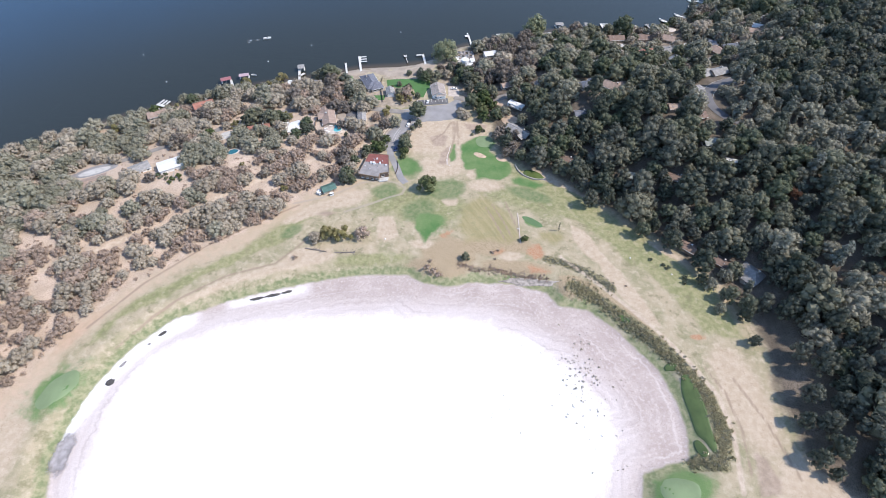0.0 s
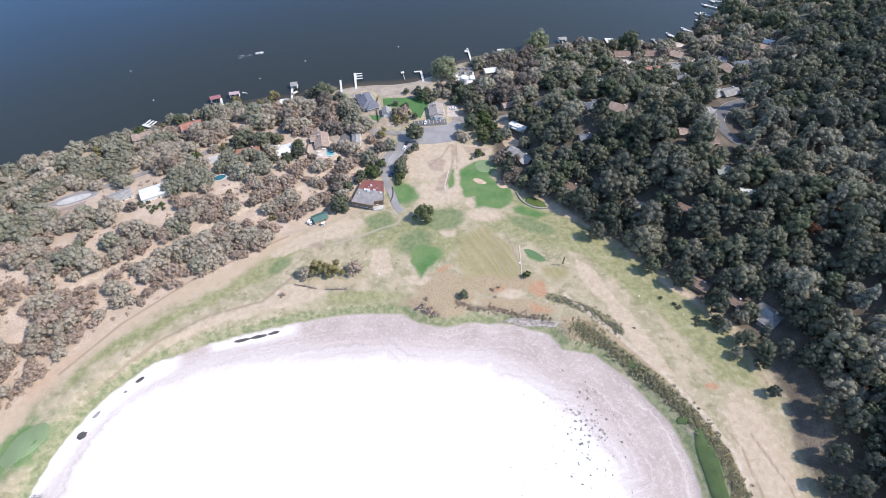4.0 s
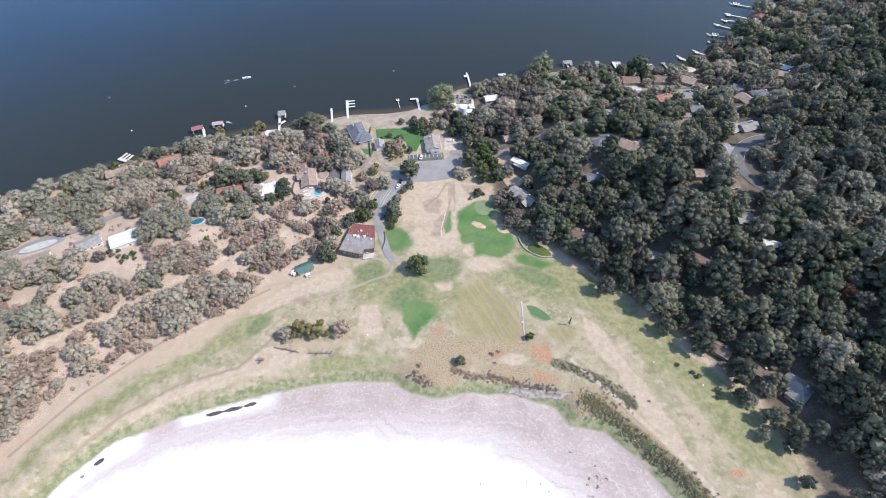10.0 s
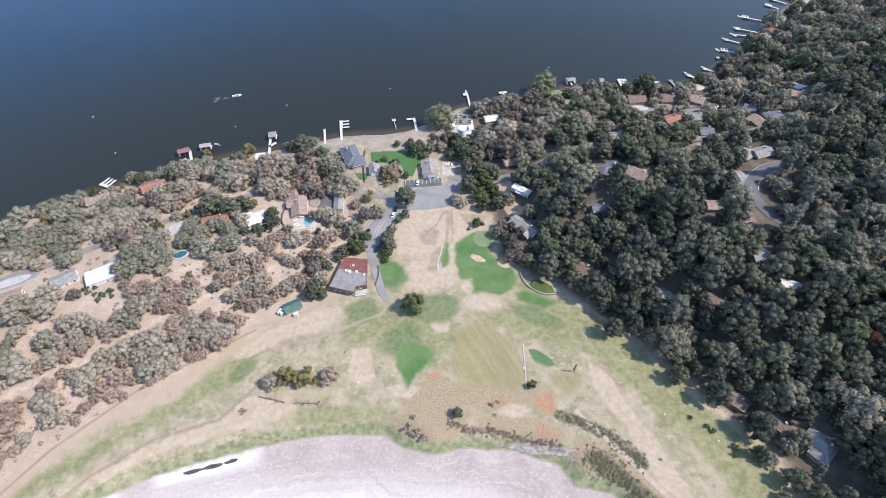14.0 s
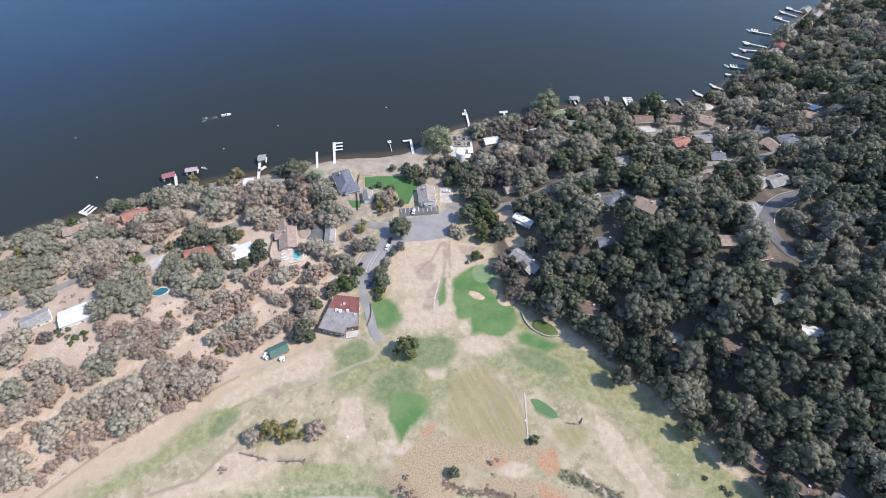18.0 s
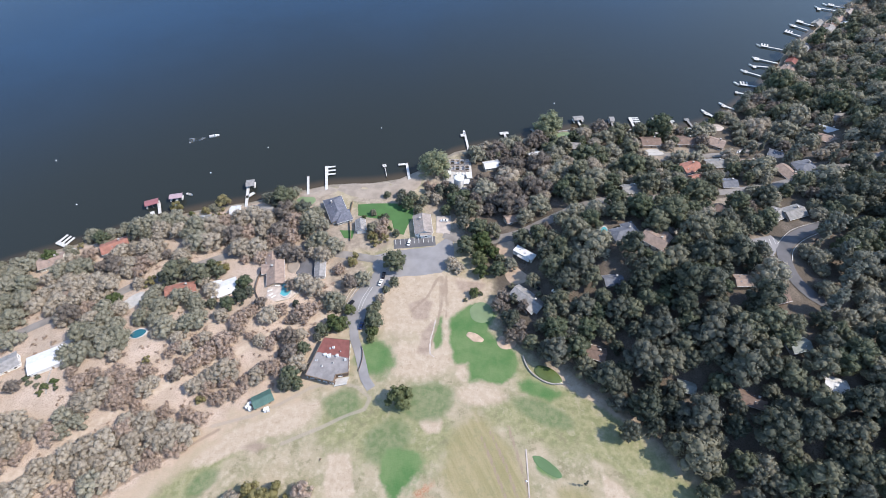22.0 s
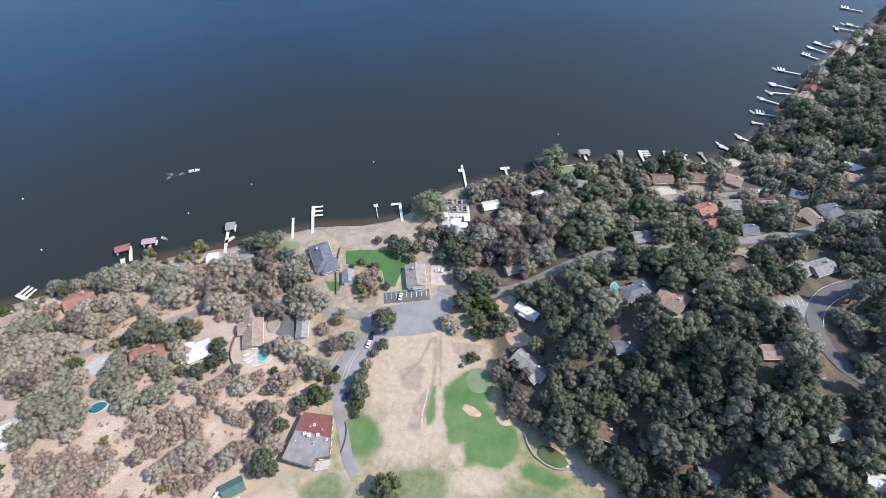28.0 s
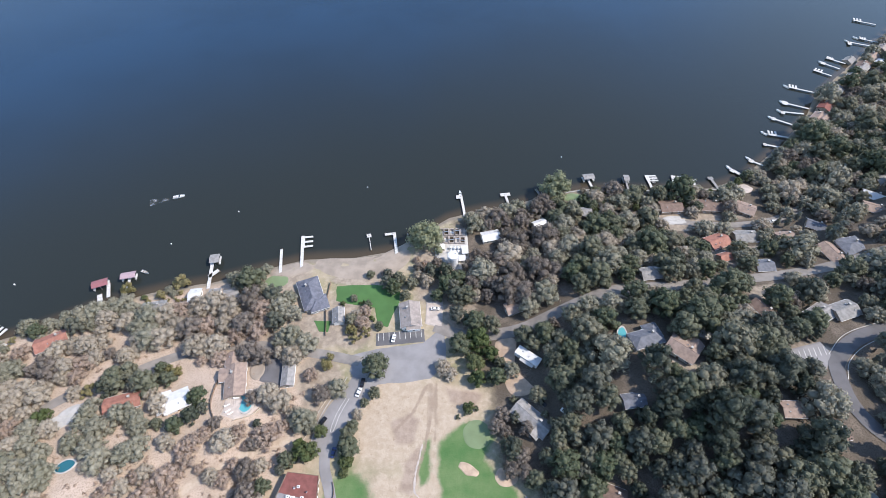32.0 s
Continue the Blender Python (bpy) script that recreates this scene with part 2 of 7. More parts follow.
def ell(x, y, cx, cy, rx, ry, rot=0.0):
    """1 at the middle of an ellipse, 0 at its rim, negative outside."""
    c, s = math.cos(radians(rot)), math.sin(radians(rot))
    u, v = ((x - cx) * c + (y - cy) * s) / rx, ((y - cy) * c - (x - cx) * s) / ry
    return 1 - np.sqrt(u * u + v * v)


def most(x, y, shapes):
    out = np.full(np.shape(x), -4.0)
    for a in shapes:
        out = np.maximum(out, ell(x, y, *a))
    return out


TRAIL = ((-215, 163), (-194, 177), (-176, 190), (-155, 202), (-143, 216), (-128, 229), (-112, 240), (-96, 250), (-79, 262), (-66, 271), (-50, 277))
CART_PATH = ((-92, 219), (-76, 224), (-64, 230), (-52, 238), (-42, 240.5), (-31, 239), (-24, 233.5), (-26, 228), (-34, 225), (-44, 219.5), (-60, 212))
RIM_PATH = ((66, 178), (79, 164), (89, 153), (105, 134), (118, 114), (126, 97), (127, 80), (122, 55))
CRUST_RIM = ((-110, -40), (-138, -5), (-150, 45), (-152, 85), (-150, 101), (-143, 117), (-129, 125.5), (-107, 134.5), (-76, 138.5), (-46, 139), (-11, 140.5), (23, 136), (40, 128), (53, 119), (66, 106), (75, 92), (77, 78), (72, 66), (64, 52), (52, -15), (0, -48))
SALT_STRIPS = (((-168, 70), (-164, 88), (-160, 103), (-153, 116), (-143, 129), (-131, 137)), ((-110, 148), (-92, 152.6), (-76, 157.6)))
LUSH = ((-6.5, 204, 8, 8), (-4.0, 159.9, 6, 2.2), (61, 150.5, 3, 4), (69, 148.1, 5, 1.8), (79, 147.8, 6, 2), (57, 158.5, 2.2, 3), (-23.5, 254, 9.5, 10.5), (-8, 203, 8, 9.5), (-177, 98, 9.5, 15, -28), (97, 57, 15, 11))
LUSH_PARTS = (((10.7, 276), (18, 283), (25, 288), (33, 284), (36, 279), (31.5, 270), (36, 265), (45, 259), (44.5, 250), (42, 245), (36, 240), (27, 243), (21, 242), (20.5, 252), (14.4, 250), (12, 260)), ((43.7, 243), (49.4, 244.5), (66, 237), (58, 232.5), (45, 237.5)),
              ((5.6, 277), (8.2, 278), (9.4, 267), (7.4, 260), (4, 257.5), (3.4, 264), (4.8, 271)), ((47, 209.5), (53.4, 207.3), (59.2, 200.7), (55, 199.8), (48.5, 203)), ((-17, 200), (-14, 211), (-3, 210), (0, 200), (-4, 196), (-10.7, 187)))
FADE = ((3.5, 236, 9, 5.5, 14), (-37, 231, 9, 5.5, -12), (1, 232, 16, 10, 8), (-36, 230.5, 9.5, 8.5), (-14, 214, 14, 10, 40), (-24, 254, 11, 12), (54, 228, 16, 6, -25), (-88, 196, 8, 5, 45))
FAIR = ((-90, 205, 18, 7, 35), (70, 230, 36, 12, -38), (62, 222, 34, 12, -10), (-25, 222, 24, 12), (-40, 176, 22, 4, 3), (-10, 215, 28, 14))
FAIR_PARTS = (((66, 240), (80, 230), (105, 207), (129, 177), (146, 156), (150, 126), (139, 125), (126, 150), (103, 178), (86, 198), (70, 222)), ((-90, 203), (-84, 195), (-93, 186), (-111, 176), (-121, 168), (-134, 160), (-144, 150), (-156, 141), (-164, 134), (-171, 120), (-176, 118), (-165, 144), (-151, 154.5), (-136, 166), (-118, 180), (-104, 195)),
              ((63, 226), (80, 227), (95, 208), (100, 191), (86, 200), (70, 210)), ((108, 184), (122, 178), (126, 166), (135, 158), (145, 152), (144, 132), (132, 128), (122, 150), (112, 165)), ((85, 210), (104, 196), (112, 182), (104, 170), (98, 185), (90, 195)))
DRY = ((0, 172, 20, 9), (40, 171, 24, 5, -6), (30, 186, 24, 9), (5, 180, 20, 14), (-8, 170, 14, 9), (95, 140, 20, 5, -52))
DRY_PARTS = (((62, 166), (74, 165), (83, 159), (89, 151), (81, 148), (71, 150), (64, 152), (61, 160)),)
GOLD = (((13, 221), (24, 230), (36, 217), (44, 208), (46, 190), (35, 186), (26, 189), (13, 187), (7, 197), (10, 211)), ((52, 190), (64, 186), (74, 192), (66, 200), (56, 198)))
PALE = ((38, 178, 8, 4), (17.4, 247, 2.8, 5), (-4, 287, 34, 26, 10), (6, 264, 12, 13), (-5, 254, 24, 12), (14, 296, 26, 10), (26, 236, 14, 6), (62, 247, 8, 6), (-78, 214, 24, 6, 32), (-58, 224, 15, 8, 25),
        (138, 95, 13, 34, 4), (150, 52, 22, 24), (-190, 80, 12, 40, 8), (-192, 120, 8, 24, -25), (45, 310, 10, 12), (128, 181, 14, 3, -38), (10, 290, 24, 10), (-103, 306, 14, 9), (4, 222, 6, 5), (-12, 187, 8, 4))
PALE_PARTS = (((75, 204), (83, 199), (89, 186), (93, 177), (99, 166), (106, 150), (112, 130), (104, 134), (94, 149), (88, 160), (86, 172), (79, 180), (74, 191)), ((-40, 209), (-29, 210), (-25, 192), (-32, 188), (-39, 190)), ((64, 249), (74, 249), (85, 240), (100, 222), (92, 222), (72, 236), (64, 241)),
              ((-83, 184), (-93, 172), (-117, 163), (-129, 154.5), (-139, 147.5), (-134, 145), (-110, 158.5), (-92, 165), (-75, 169), (-60, 175), (-62, 184)))
BROWN = (((132.8, 71.6), (137.8, 69.3), (139.9, 60.3), (138.1, 53.5), (127.9, 53.4), (129.9, 62.4)), ((-11.3, 285.3), (-2.1, 290.0), (4.2, 287.2), (1.3, 275.7), (-6.5, 275.5)), ((-2.4, 268.4), (4.6, 277), (3.3, 258), (1, 254.7), (-4.7, 256.7)), ((14, 302), (33, 300), (27, 292), (16, 294.5)), ((-78, 210), (-72, 214), (-63, 211.5), (-70, 207)))
YARD = ((182, 352, 24, 5, 8), (149, 408, 13, 5), (131, 321, 7, 3.5), (166, 377, 7, 6), (106, 349, 12, 7), (172, 346, 9, 4), (165, 418, 40, 6, 3), (186, 385, 16, 6), (176, 310, 14, 8), (112, 303, 14, 5), (-45, 337, 20, 18), (-36, 330, 16, 10), (8, 362, 14, 18), (-64, 330, 14, 16), (-46, 306, 12, 12), (-44, 290, 8, 18), (-66, 358, 10, 14), (20, 345, 10, 20), (-30, 364, 24, 5), (-85, 358, 14, 10), (10, 382, 16, 16))
BELT = ((70, 158), (77, 153), (89, 142), (97, 133), (104, 125), (110, 117), (116, 108), (120, 98), (122, 88), (122, 77), (117, 67), (106, 68))
DITCH = ((58, 176), (66, 174), (74, 170), (80, 166), (87, 160), (90, 156))
TRACKS = (((8, 303), (8.5, 293), (7.5, 284), (5.5, 272), (2, 260)), ((5, 302), (0, 290), (-8, 281)), ((38, 222), (41, 210), (44, 198), (45, 187)), ((30, 219), (36, 205), (40, 192)), ((26, 217), (31, 204), (36, 190)), ((128, 62), (131, 80), (130, 98), (124, 112)), ((148, 60), (143, 85), (136, 105)),
          ((-88, 218), (-110, 203), (-135, 184), (-160, 158), (-178, 130)), ((-76, 194), (-83, 184), (-93, 172), (-117, 163.5), (-129, 155), (-139, 147.5), (-148, 138), (-160, 120)), ((7, 304), (7, 284), (6, 277)), ((9.6, 304), (10.6, 284), (10, 278)))
RUST = ((127, 127, 4, 2), (-181, 128, 4, 20, -30))
RUST_PARTS = (((48.8, 186.3), (55.5, 188.6), (59.3, 181.8), (57.7, 175.7), (51.6, 174.8), (46.8, 180.1)), ((44.7, 172.6), (55.2, 171.3), (60.5, 165.7), (48.1, 166.0)), ((-2.8, 193.6), (5.7, 199.3), (7.7, 196.4), (0.1, 191.1)), ((27.2, 182.3), (34.9, 185.5), (35.0, 179.3), (28.9, 178.1)))


def zone(x, y, parts, soft=6.0):
    """Like most(), for outlines: positive inside, 1 at so many metres from the rim."""
    return np.maximum.reduce([-sdf(p, x, y) / soft for p in parts])



def build_ground():
    def axis(parts):
        return np.concatenate([np.arange(*p) for p in parts])
    xs = axis(((-6000, -700, 350), (-700, -230, 12), (-230, 170, 1.25), (170, 470, 6), (470, 900, 25), (900, 6001, 350)))
    ys = axis(((-6000, -100, 400), (-100, 30, 10), (30, 335, 1.25), (335, 480, 3.5), (480, 1000, 20), (1000, 6001, 400)))
    X, Y = np.meshgrid(xs, ys)
    b = inland(X, Y)
    Z = terrain(X, Y)
    near = (np.abs(X) < 260) & (Y > 20) & (Y < 360)
    Z = Z + np.where(near, 0.04 * np.sin(X * 0.31 + np.sin(Y * 0.23) * 2) * np.sin(Y * 0.27 + np.cos(X * 0.19) * 2), 0)
    Z = np.where(sdf(BED, X, Y) < -3, terrain(X, Y), Z)
    nx, ny = len(xs), len(ys)
    mesh = bpy.data.meshes.new("ground")
    verts = np.stack((X.ravel(), Y.ravel(), Z.ravel()), 1).astype(np.float32)
    i = np.arange(nx * ny).reshape(ny, nx)
    quads = np.stack((i[:-1, :-1], i[:-1, 1:], i[1:, 1:], i[1:, :-1]), -1).reshape(-1, 4)
    raw_mesh(mesh, verts, quads)
    fields = {
        "bed": sdf(BED, X, Y), "crust": np.minimum(sdf(CRUST_RIM, X, Y), np.minimum(sdf(SALT_STRIPS[0], X, Y, False) * 2.4 - 9, sdf(SALT_STRIPS[1], X, Y, False) * 3 - 5)), "lush": np.maximum(most(X, Y, LUSH), zone(X, Y, LUSH_PARTS, 4.0)), "fair": np.maximum(most(X, Y, FAIR), zone(X, Y, FAIR_PARTS)),
        "dry": np.maximum(most(X, Y, DRY), zone(X, Y, DRY_PARTS)), "pale": np.maximum(most(X, Y, PALE), zone(X, Y, PALE_PARTS, 5.0)), "rust": np.maximum(most(X, Y, RUST), zone(X, Y, RUST_PARTS, 4.0)), "fade": most(X, Y, FADE), "gold": zone(X, Y, GOLD), "brown": zone(X, Y, BROWN, 5.0),
        "leftwood": sdf(LEFT_WOOD, X, Y), "rightwood": sdf(RIGHT_WOOD, X, Y), "trail": np.minimum(sdf(TRAIL, X, Y, False), sdf(RIM_PATH, X, Y, False) + 0.8),
        "yard": most(X, Y, YARD), "belt": np.minimum(sdf(BELT, X, Y, False), sdf(DITCH, X, Y, False) + 1.2), "tracks": np.minimum.reduce([sdf(q, X, Y, False) for q in TRACKS]), "cart": sdf(CART_PATH, X, Y, False), "shore": b}
    for key, v in fields.items():
        mesh.attributes.new(key, "FLOAT", "POINT").data.foreach_set("value", np.clip(v, -200, 200).ravel().astype(np.float32))
    mesh.materials.append(ground_material())
    ob = new("ground", mesh)
    tagged(ob, "dry golf course, woodland earth and white salt lake bed", "ground", kind="structure")


def raw_mesh(mesh, verts, faces):
    """Fill a mesh from arrays of corners and equal-sided faces."""
    n, k = faces.shape
    mesh.vertices.add(len(verts))
    mesh.vertices.foreach_set("co", np.ascontiguousarray(verts, np.float32).ravel())
    mesh.loops.add(n * k)
    mesh.loops.foreach_set("vertex_index", faces.astype(np.int32).ravel())
    mesh.polygons.add(n)
    mesh.polygons.foreach_set("loop_start", np.arange(0, n * k, k, dtype=np.int32))
    mesh.polygons.foreach_set("loop_total", np.full(n, k, np.int32))
    mesh.update(calc_edges=True)
    mesh.validate()


def ground_material():
    m, nd, ln, bsdf = nodes_of("ground_earth")
    nt = m.node_tree
    pos = coords(nt)

    def att(key):
        n = nt.nodes.new("ShaderNodeAttribute")
        n.attribute_name = key
        return n.outputs["Fac"]
    n40, n12, n3, n07 = noise_of(nt, pos, 0.028, 5.0), noise_of(nt, pos, 0.09, 5.0, 0.6), noise_of(nt, pos, 0.38, 5.0, 0.6), noise_of(nt, pos, 1.9, 4.0, 0.65)

    def wob(v, big, small=0.0):
        v = math_of(nt, "ADD", v, math_of(nt, "MULTIPLY", math_of(nt, "SUBTRACT", n12, 0.5), big))
        return math_of(nt, "ADD", v, math_of(nt, "MULTIPLY", math_of(nt, "SUBTRACT", n3, 0.5), small or big * 0.5))
    # parched turf, straw and thin green mixed in patches
    col = mix_of(nt, step_of(nt, n12, 0.32, 0.68), (0.40, 0.33, 0.235), (0.265, 0.245, 0.15))
    col = mix_of(nt, step_of(nt, n3, 0.45, 0.75), col, (0.455, 0.38, 0.285))
    fair = step_of(nt, wob(att("fair"), 1.1), -0.28, 0.4)
    col = mix_of(nt, math_of(nt, "MULTIPLY", fair, 0.95), col, mix_of(nt, step_of(nt, n3, 0.3, 0.7), (0.196, 0.206, 0.100), (0.312, 0.290, 0.165)))
    mott = noise_of(nt, pos, 0.16, 7.0, 0.72)
    col = mix_of(nt, math_of(nt, "MULTIPLY", step_of(nt, mott, 0.52, 0.66), 0.32), col, (0.50, 0.415, 0.325))
    col = mix_of(nt, math_of(nt, "MULTIPLY", step_of(nt, mott, 0.48, 0.34), 0.75), col, (0.20, 0.185, 0.11))
    dry = step_of(nt, wob(att("dry"), 0.9), -0.05, 0.35)
    col = mix_of(nt, dry, col, mix_of(nt, step_of(nt, n07, 0.35, 0.65), (0.265, 0.205, 0.13), (0.415, 0.325, 0.225)))
    pale = step_of(nt, wob(att("pale"), 0.9), -0.05, 0.4)
    col = mix_of(nt, pale, col, mix_of(nt, step_of(nt, n3, 0.35, 0.7), (0.425, 0.338, 0.25), (0.485, 0.395, 0.305)))
    churn = noise_of(nt, pos, 0.55, 6.0, 0.8)
    col = mix_of(nt, math_of(nt, "MULTIPLY", math_of(nt, "MULTIPLY", pale, step_of(nt, churn, 0.54, 0.66)), step_of(nt, n12, 0.35, 0.6)), col, (0.335, 0.255, 0.18))
    col = mix_of(nt, math_of(nt, "MULTIPLY", math_of(nt, "MULTIPLY", pale, step_of(nt, churn, 0.44, 0.30)), 0.7), col, (0.56, 0.47, 0.375))
    rust = step_of(nt, wob(att("rust"), 2.0), -0.1, 0.6)
    col = mix_of(nt, math_of(nt, "MULTIPLY", rust, 0.95), col, mix_of(nt, step_of(nt, n07, 0.35, 0.65), (0.34, 0.165, 0.092), (0.44, 0.29, 0.195)))
    # straw-gold field, streaked along the slope
    sep = nt.nodes.new("ShaderNodeSeparateXYZ")
    ln.new(pos, sep.inputs[0])
    px, py = sep.outputs[0], sep.outputs[1]
    lay = nt.nodes.new("ShaderNodeCombineXYZ")
    ln.new(math_of(nt, "ADD", math_of(nt, "MULTIPLY", px, 0.89), math_of(nt, "MULTIPLY", py, 0.46)), lay.inputs[0])
    ln.new(math_of(nt, "ADD", math_of(nt, "MULTIPLY", px, 0.055), math_of(nt, "MULTIPLY", py, -0.105)), lay.inputs[1])
    streak = noise_of(nt, lay.outputs[0], 0.33, 4.0, 0.6)
    gold = step_of(nt, wob(att("gold"), 1.8), -0.3, 0.8)
    straw = mix_of(nt, step_of(nt, streak, 0.36, 0.64), (0.262, 0.230, 0.118), (0.335, 0.280, 0.160))
    col = mix_of(nt, math_of(nt, "MULTIPLY", gold, 0.9), col, mix_of(nt, math_of(nt, "MULTIPLY", step_of(nt, n3, 0.5, 0.7), 0.6), straw, (0.21, 0.205, 0.105)))
    brown = step_of(nt, wob(att("brown"), 0.7), -0.1, 0.35)
    col = mix_of(nt, math_of(nt, "MULTIPLY", brown, 0.8), col, mix_of(nt, step_of(nt, n3, 0.35, 0.7), (0.29, 0.22, 0.175), (0.38, 0.295, 0.235)))
    fade = math_of(nt, "MULTIPLY", step_of(nt, wob(att("fade"), 0.7), -0.1, 0.4), 0.92)
    col = mix_of(nt, fade, col, mix_of(nt, step_of(nt, n3, 0.3, 0.7), (0.128, 0.172, 0.080), (0.205, 0.222, 0.122)))
    lush = step_of(nt, wob(att("lush"), 1.5), -0.25, 0.45)
    col = mix_of(nt, lush, col, mix_of(nt, step_of(nt, n12, 0.3, 0.7), (0.080, 0.165, 0.058), (0.150, 0.215, 0.092)))
    verge = math_of(nt, "MULTIPLY", step_of(nt, wob(att("leftwood"), 8.0), 13.0, 5.0), 0.8)
    col = mix_of(nt, verge, col, mix_of(nt, step_of(nt, n3, 0.3, 0.7), (0.50, 0.375, 0.285), (0.42, 0.335, 0.245)))
    # woodland floor: bare pinkish earth to one side, dark litter to the other
    lw = step_of(nt, wob(att("leftwood"), 9.0), 3.0, -3.0)
    earth = mix_of(nt, step_of(nt, n12, 0.35, 0.65), (0.54, 0.43, 0.35), (0.43, 0.345, 0.27))
    earth = mix_of(nt, step_of(nt, n07, 0.42, 0.7), earth, (0.34, 0.265, 0.21))
    col = mix_of(nt, lw, col, earth)
    rw = step_of(nt, wob(att("rightwood"), 8.0), 0.0, -7.0)
    litter = mix_of(nt, step_of(nt, n12, 0.4, 0.7), (0.13, 0.108, 0.088), (0.24, 0.195, 0.16))
    col = mix_of(nt, rw, col, mix_of(nt, step_of(nt, n07, 0.4, 0.7), litter, (0.09, 0.075, 0.055)))
    yard = step_of(nt, wob(att("yard"), 0.7), -0.05, 0.3)
    col = mix_of(nt, yard, col, mix_of(nt, step_of(nt, n3, 0.35, 0.7), (0.28, 0.23, 0.182), (0.40, 0.335, 0.265)))
    belt = step_of(nt, wob(att("belt"), 3.0), 4.6, 3.2)
    col = mix_of(nt, belt, col, mix_of(nt, step_of(nt, n07, 0.38, 0.62), (0.125, 0.115, 0.065), (0.30, 0.265, 0.165)))
    trk = step_of(nt, wob(att("tracks"), 1.2), 1.0, 0.3)
    col = mix_of(nt, math_of(nt, "MULTIPLY", trk, 0.8), col, (0.30, 0.228, 0.172))
    trail = step_of(nt, wob(att("trail"), 2.0), 2.6, 1.2)
    col = mix_of(nt, trail, col, mix_of(nt, step_of(nt, n3, 0.35, 0.65), (0.42, 0.335, 0.26), (0.52, 0.43, 0.345)))
    cart = step_of(nt, wob(att("cart"), 0.9), 1.15, 0.5)
    col = mix_of(nt, math_of(nt, "MULTIPLY", cart, 0.65), col, (0.36, 0.305, 0.25))
    # reeds round the dry lake, then pinkish mud, then white salt
    bed = att("bed")
    reed = math_of(nt, "MULTIPLY", step_of(nt, wob(bed, 8.0), 4.6, 1.6), step_of(nt, wob(bed, 4.0), -3.0, -1.0))
    col = mix_of(nt, math_of(nt, "MULTIPLY", reed, step_of(nt, n40, 0.28, 0.42)), col, mix_of(nt, step_of(nt, n3, 0.35, 0.65), (0.17, 0.195, 0.102), (0.31, 0.292, 0.18)))
    inside = step_of(nt, wob(bed, 3.0), -0.5, -2.2)
    mud = mix_of(nt, step_of(nt, n12, 0.3, 0.7), (0.375, 0.305, 0.28), (0.475, 0.40, 0.372))
    crack = noise_of(nt, pos, 0.7, 6.0, 0.75)
    mud = mix_of(nt, step_of(nt, crack, 0.5, 0.68), mud, (0.54, 0.465, 0.44))
    grit = noise_of(nt, pos, 1.3, 3.0, 0.7)
    mud = mix_of(nt, math_of(nt, "MULTIPLY", step_of(nt, grit, 0.58, 0.66), step_of(nt, n12, 0.42, 0.6)), mud, (0.24, 0.20, 0.19))
    salt = step_of(nt, wob(att("crust"), 12.0, 7.0), 5.0, -9.0)
    half_ = step_of(nt, wob(att("crust"), 14.0, 9.0), 17.0, 3.0)
    mud = mix_of(nt, math_of(nt, "MULTIPLY", half_, 0.65), mud, (0.63, 0.565, 0.55))
    ring = nt.nodes.new("ShaderNodeCombineXYZ")
    ln.new(wob(bed, 9.0), ring.inputs[0])
    ln.new(math_of(nt, "MULTIPLY", px, 0.04), ring.inputs[1])
    lines = noise_of(nt, ring.outputs[0], 0.42, 5.0, 0.7)
    mud = mix_of(nt, math_of(nt, "MULTIPLY", step_of(nt, lines, 0.5, 0.3), 0.5), mud, (0.36, 0.295, 0.275))
    mud = mix_of(nt, math_of(nt, "MULTIPLY", step_of(nt, lines, 0.52, 0.75), 0.5), mud, (0.72, 0.66, 0.65))
    floor_ = mix_of(nt, salt, mud, (0.88, 0.85, 0.845))
    col = mix_of(nt, inside, col, floor_)
    # damp sand under and beside the big lake
    sand = step_of(nt, wob(att("shore"), 5.0), 5.0, 1.0)
    col = mix_of(nt, sand, col, mix_of(nt, n3, (0.20, 0.165, 0.125), (0.30, 0.26, 0.21)))
    col = mix_of(nt, math_of(nt, "MULTIPLY", step_of(nt, n07, 0.5, 0.8), 0.35), col, mix_of(nt, 0.55, col, (0.02, 0.018, 0.012)))
    ln.new(col, bsdf.inputs["Base Color"])
    bsdf.inputs["Roughness"].default_value = 0.95
    bsdf.inputs["Specular IOR Level"].default_value = 0.1
    bump_of(nt, math_of(nt, "ADD", n3, n07), 0.6, 0.25, bsdf)
    return m


build_ground()


def build_lake():
    mesh = bpy.data.meshes.new("water")
    xs = np.concatenate((np.arange(-6000, -700, 500), np.arange(-700, 900, 8), np.arange(900, 6001, 500)))
    lo = np.interp(xs, SHORE_X, SHORE_Y) - 14
    lo = np.where(xs < -700, -60, np.where(xs > 900, 1150, lo))
    offs = (0, 13, 16, 20, 26, 40, 70, 120, 180, 260, 380, 600, 1200, 5000)
    rows = [np.stack((xs, lo + f, np.full(len(xs), WATER)), 1) for f in offs]
    n = len(xs)
    i = np.arange(n * len(rows)).reshape(len(rows), n)
    raw_mesh(mesh, np.concatenate(rows), np.stack((i[:-1, :-1], i[:-1, 1:], i[1:, 1:], i[1:, :-1]), -1).reshape(-1, 4))
    # metres out from the shore, which drive the painted sky blue
    mesh.attributes.new("offshore", "FLOAT", "POINT").data.foreach_set("value", np.repeat(np.array(offs, np.float32) - 14, n))
    mesh.materials.append(LAKE)
    tagged(new("water", mesh), "deep blue-grey lake with a faint ripple", "lake", kind="structure")


build_lake()


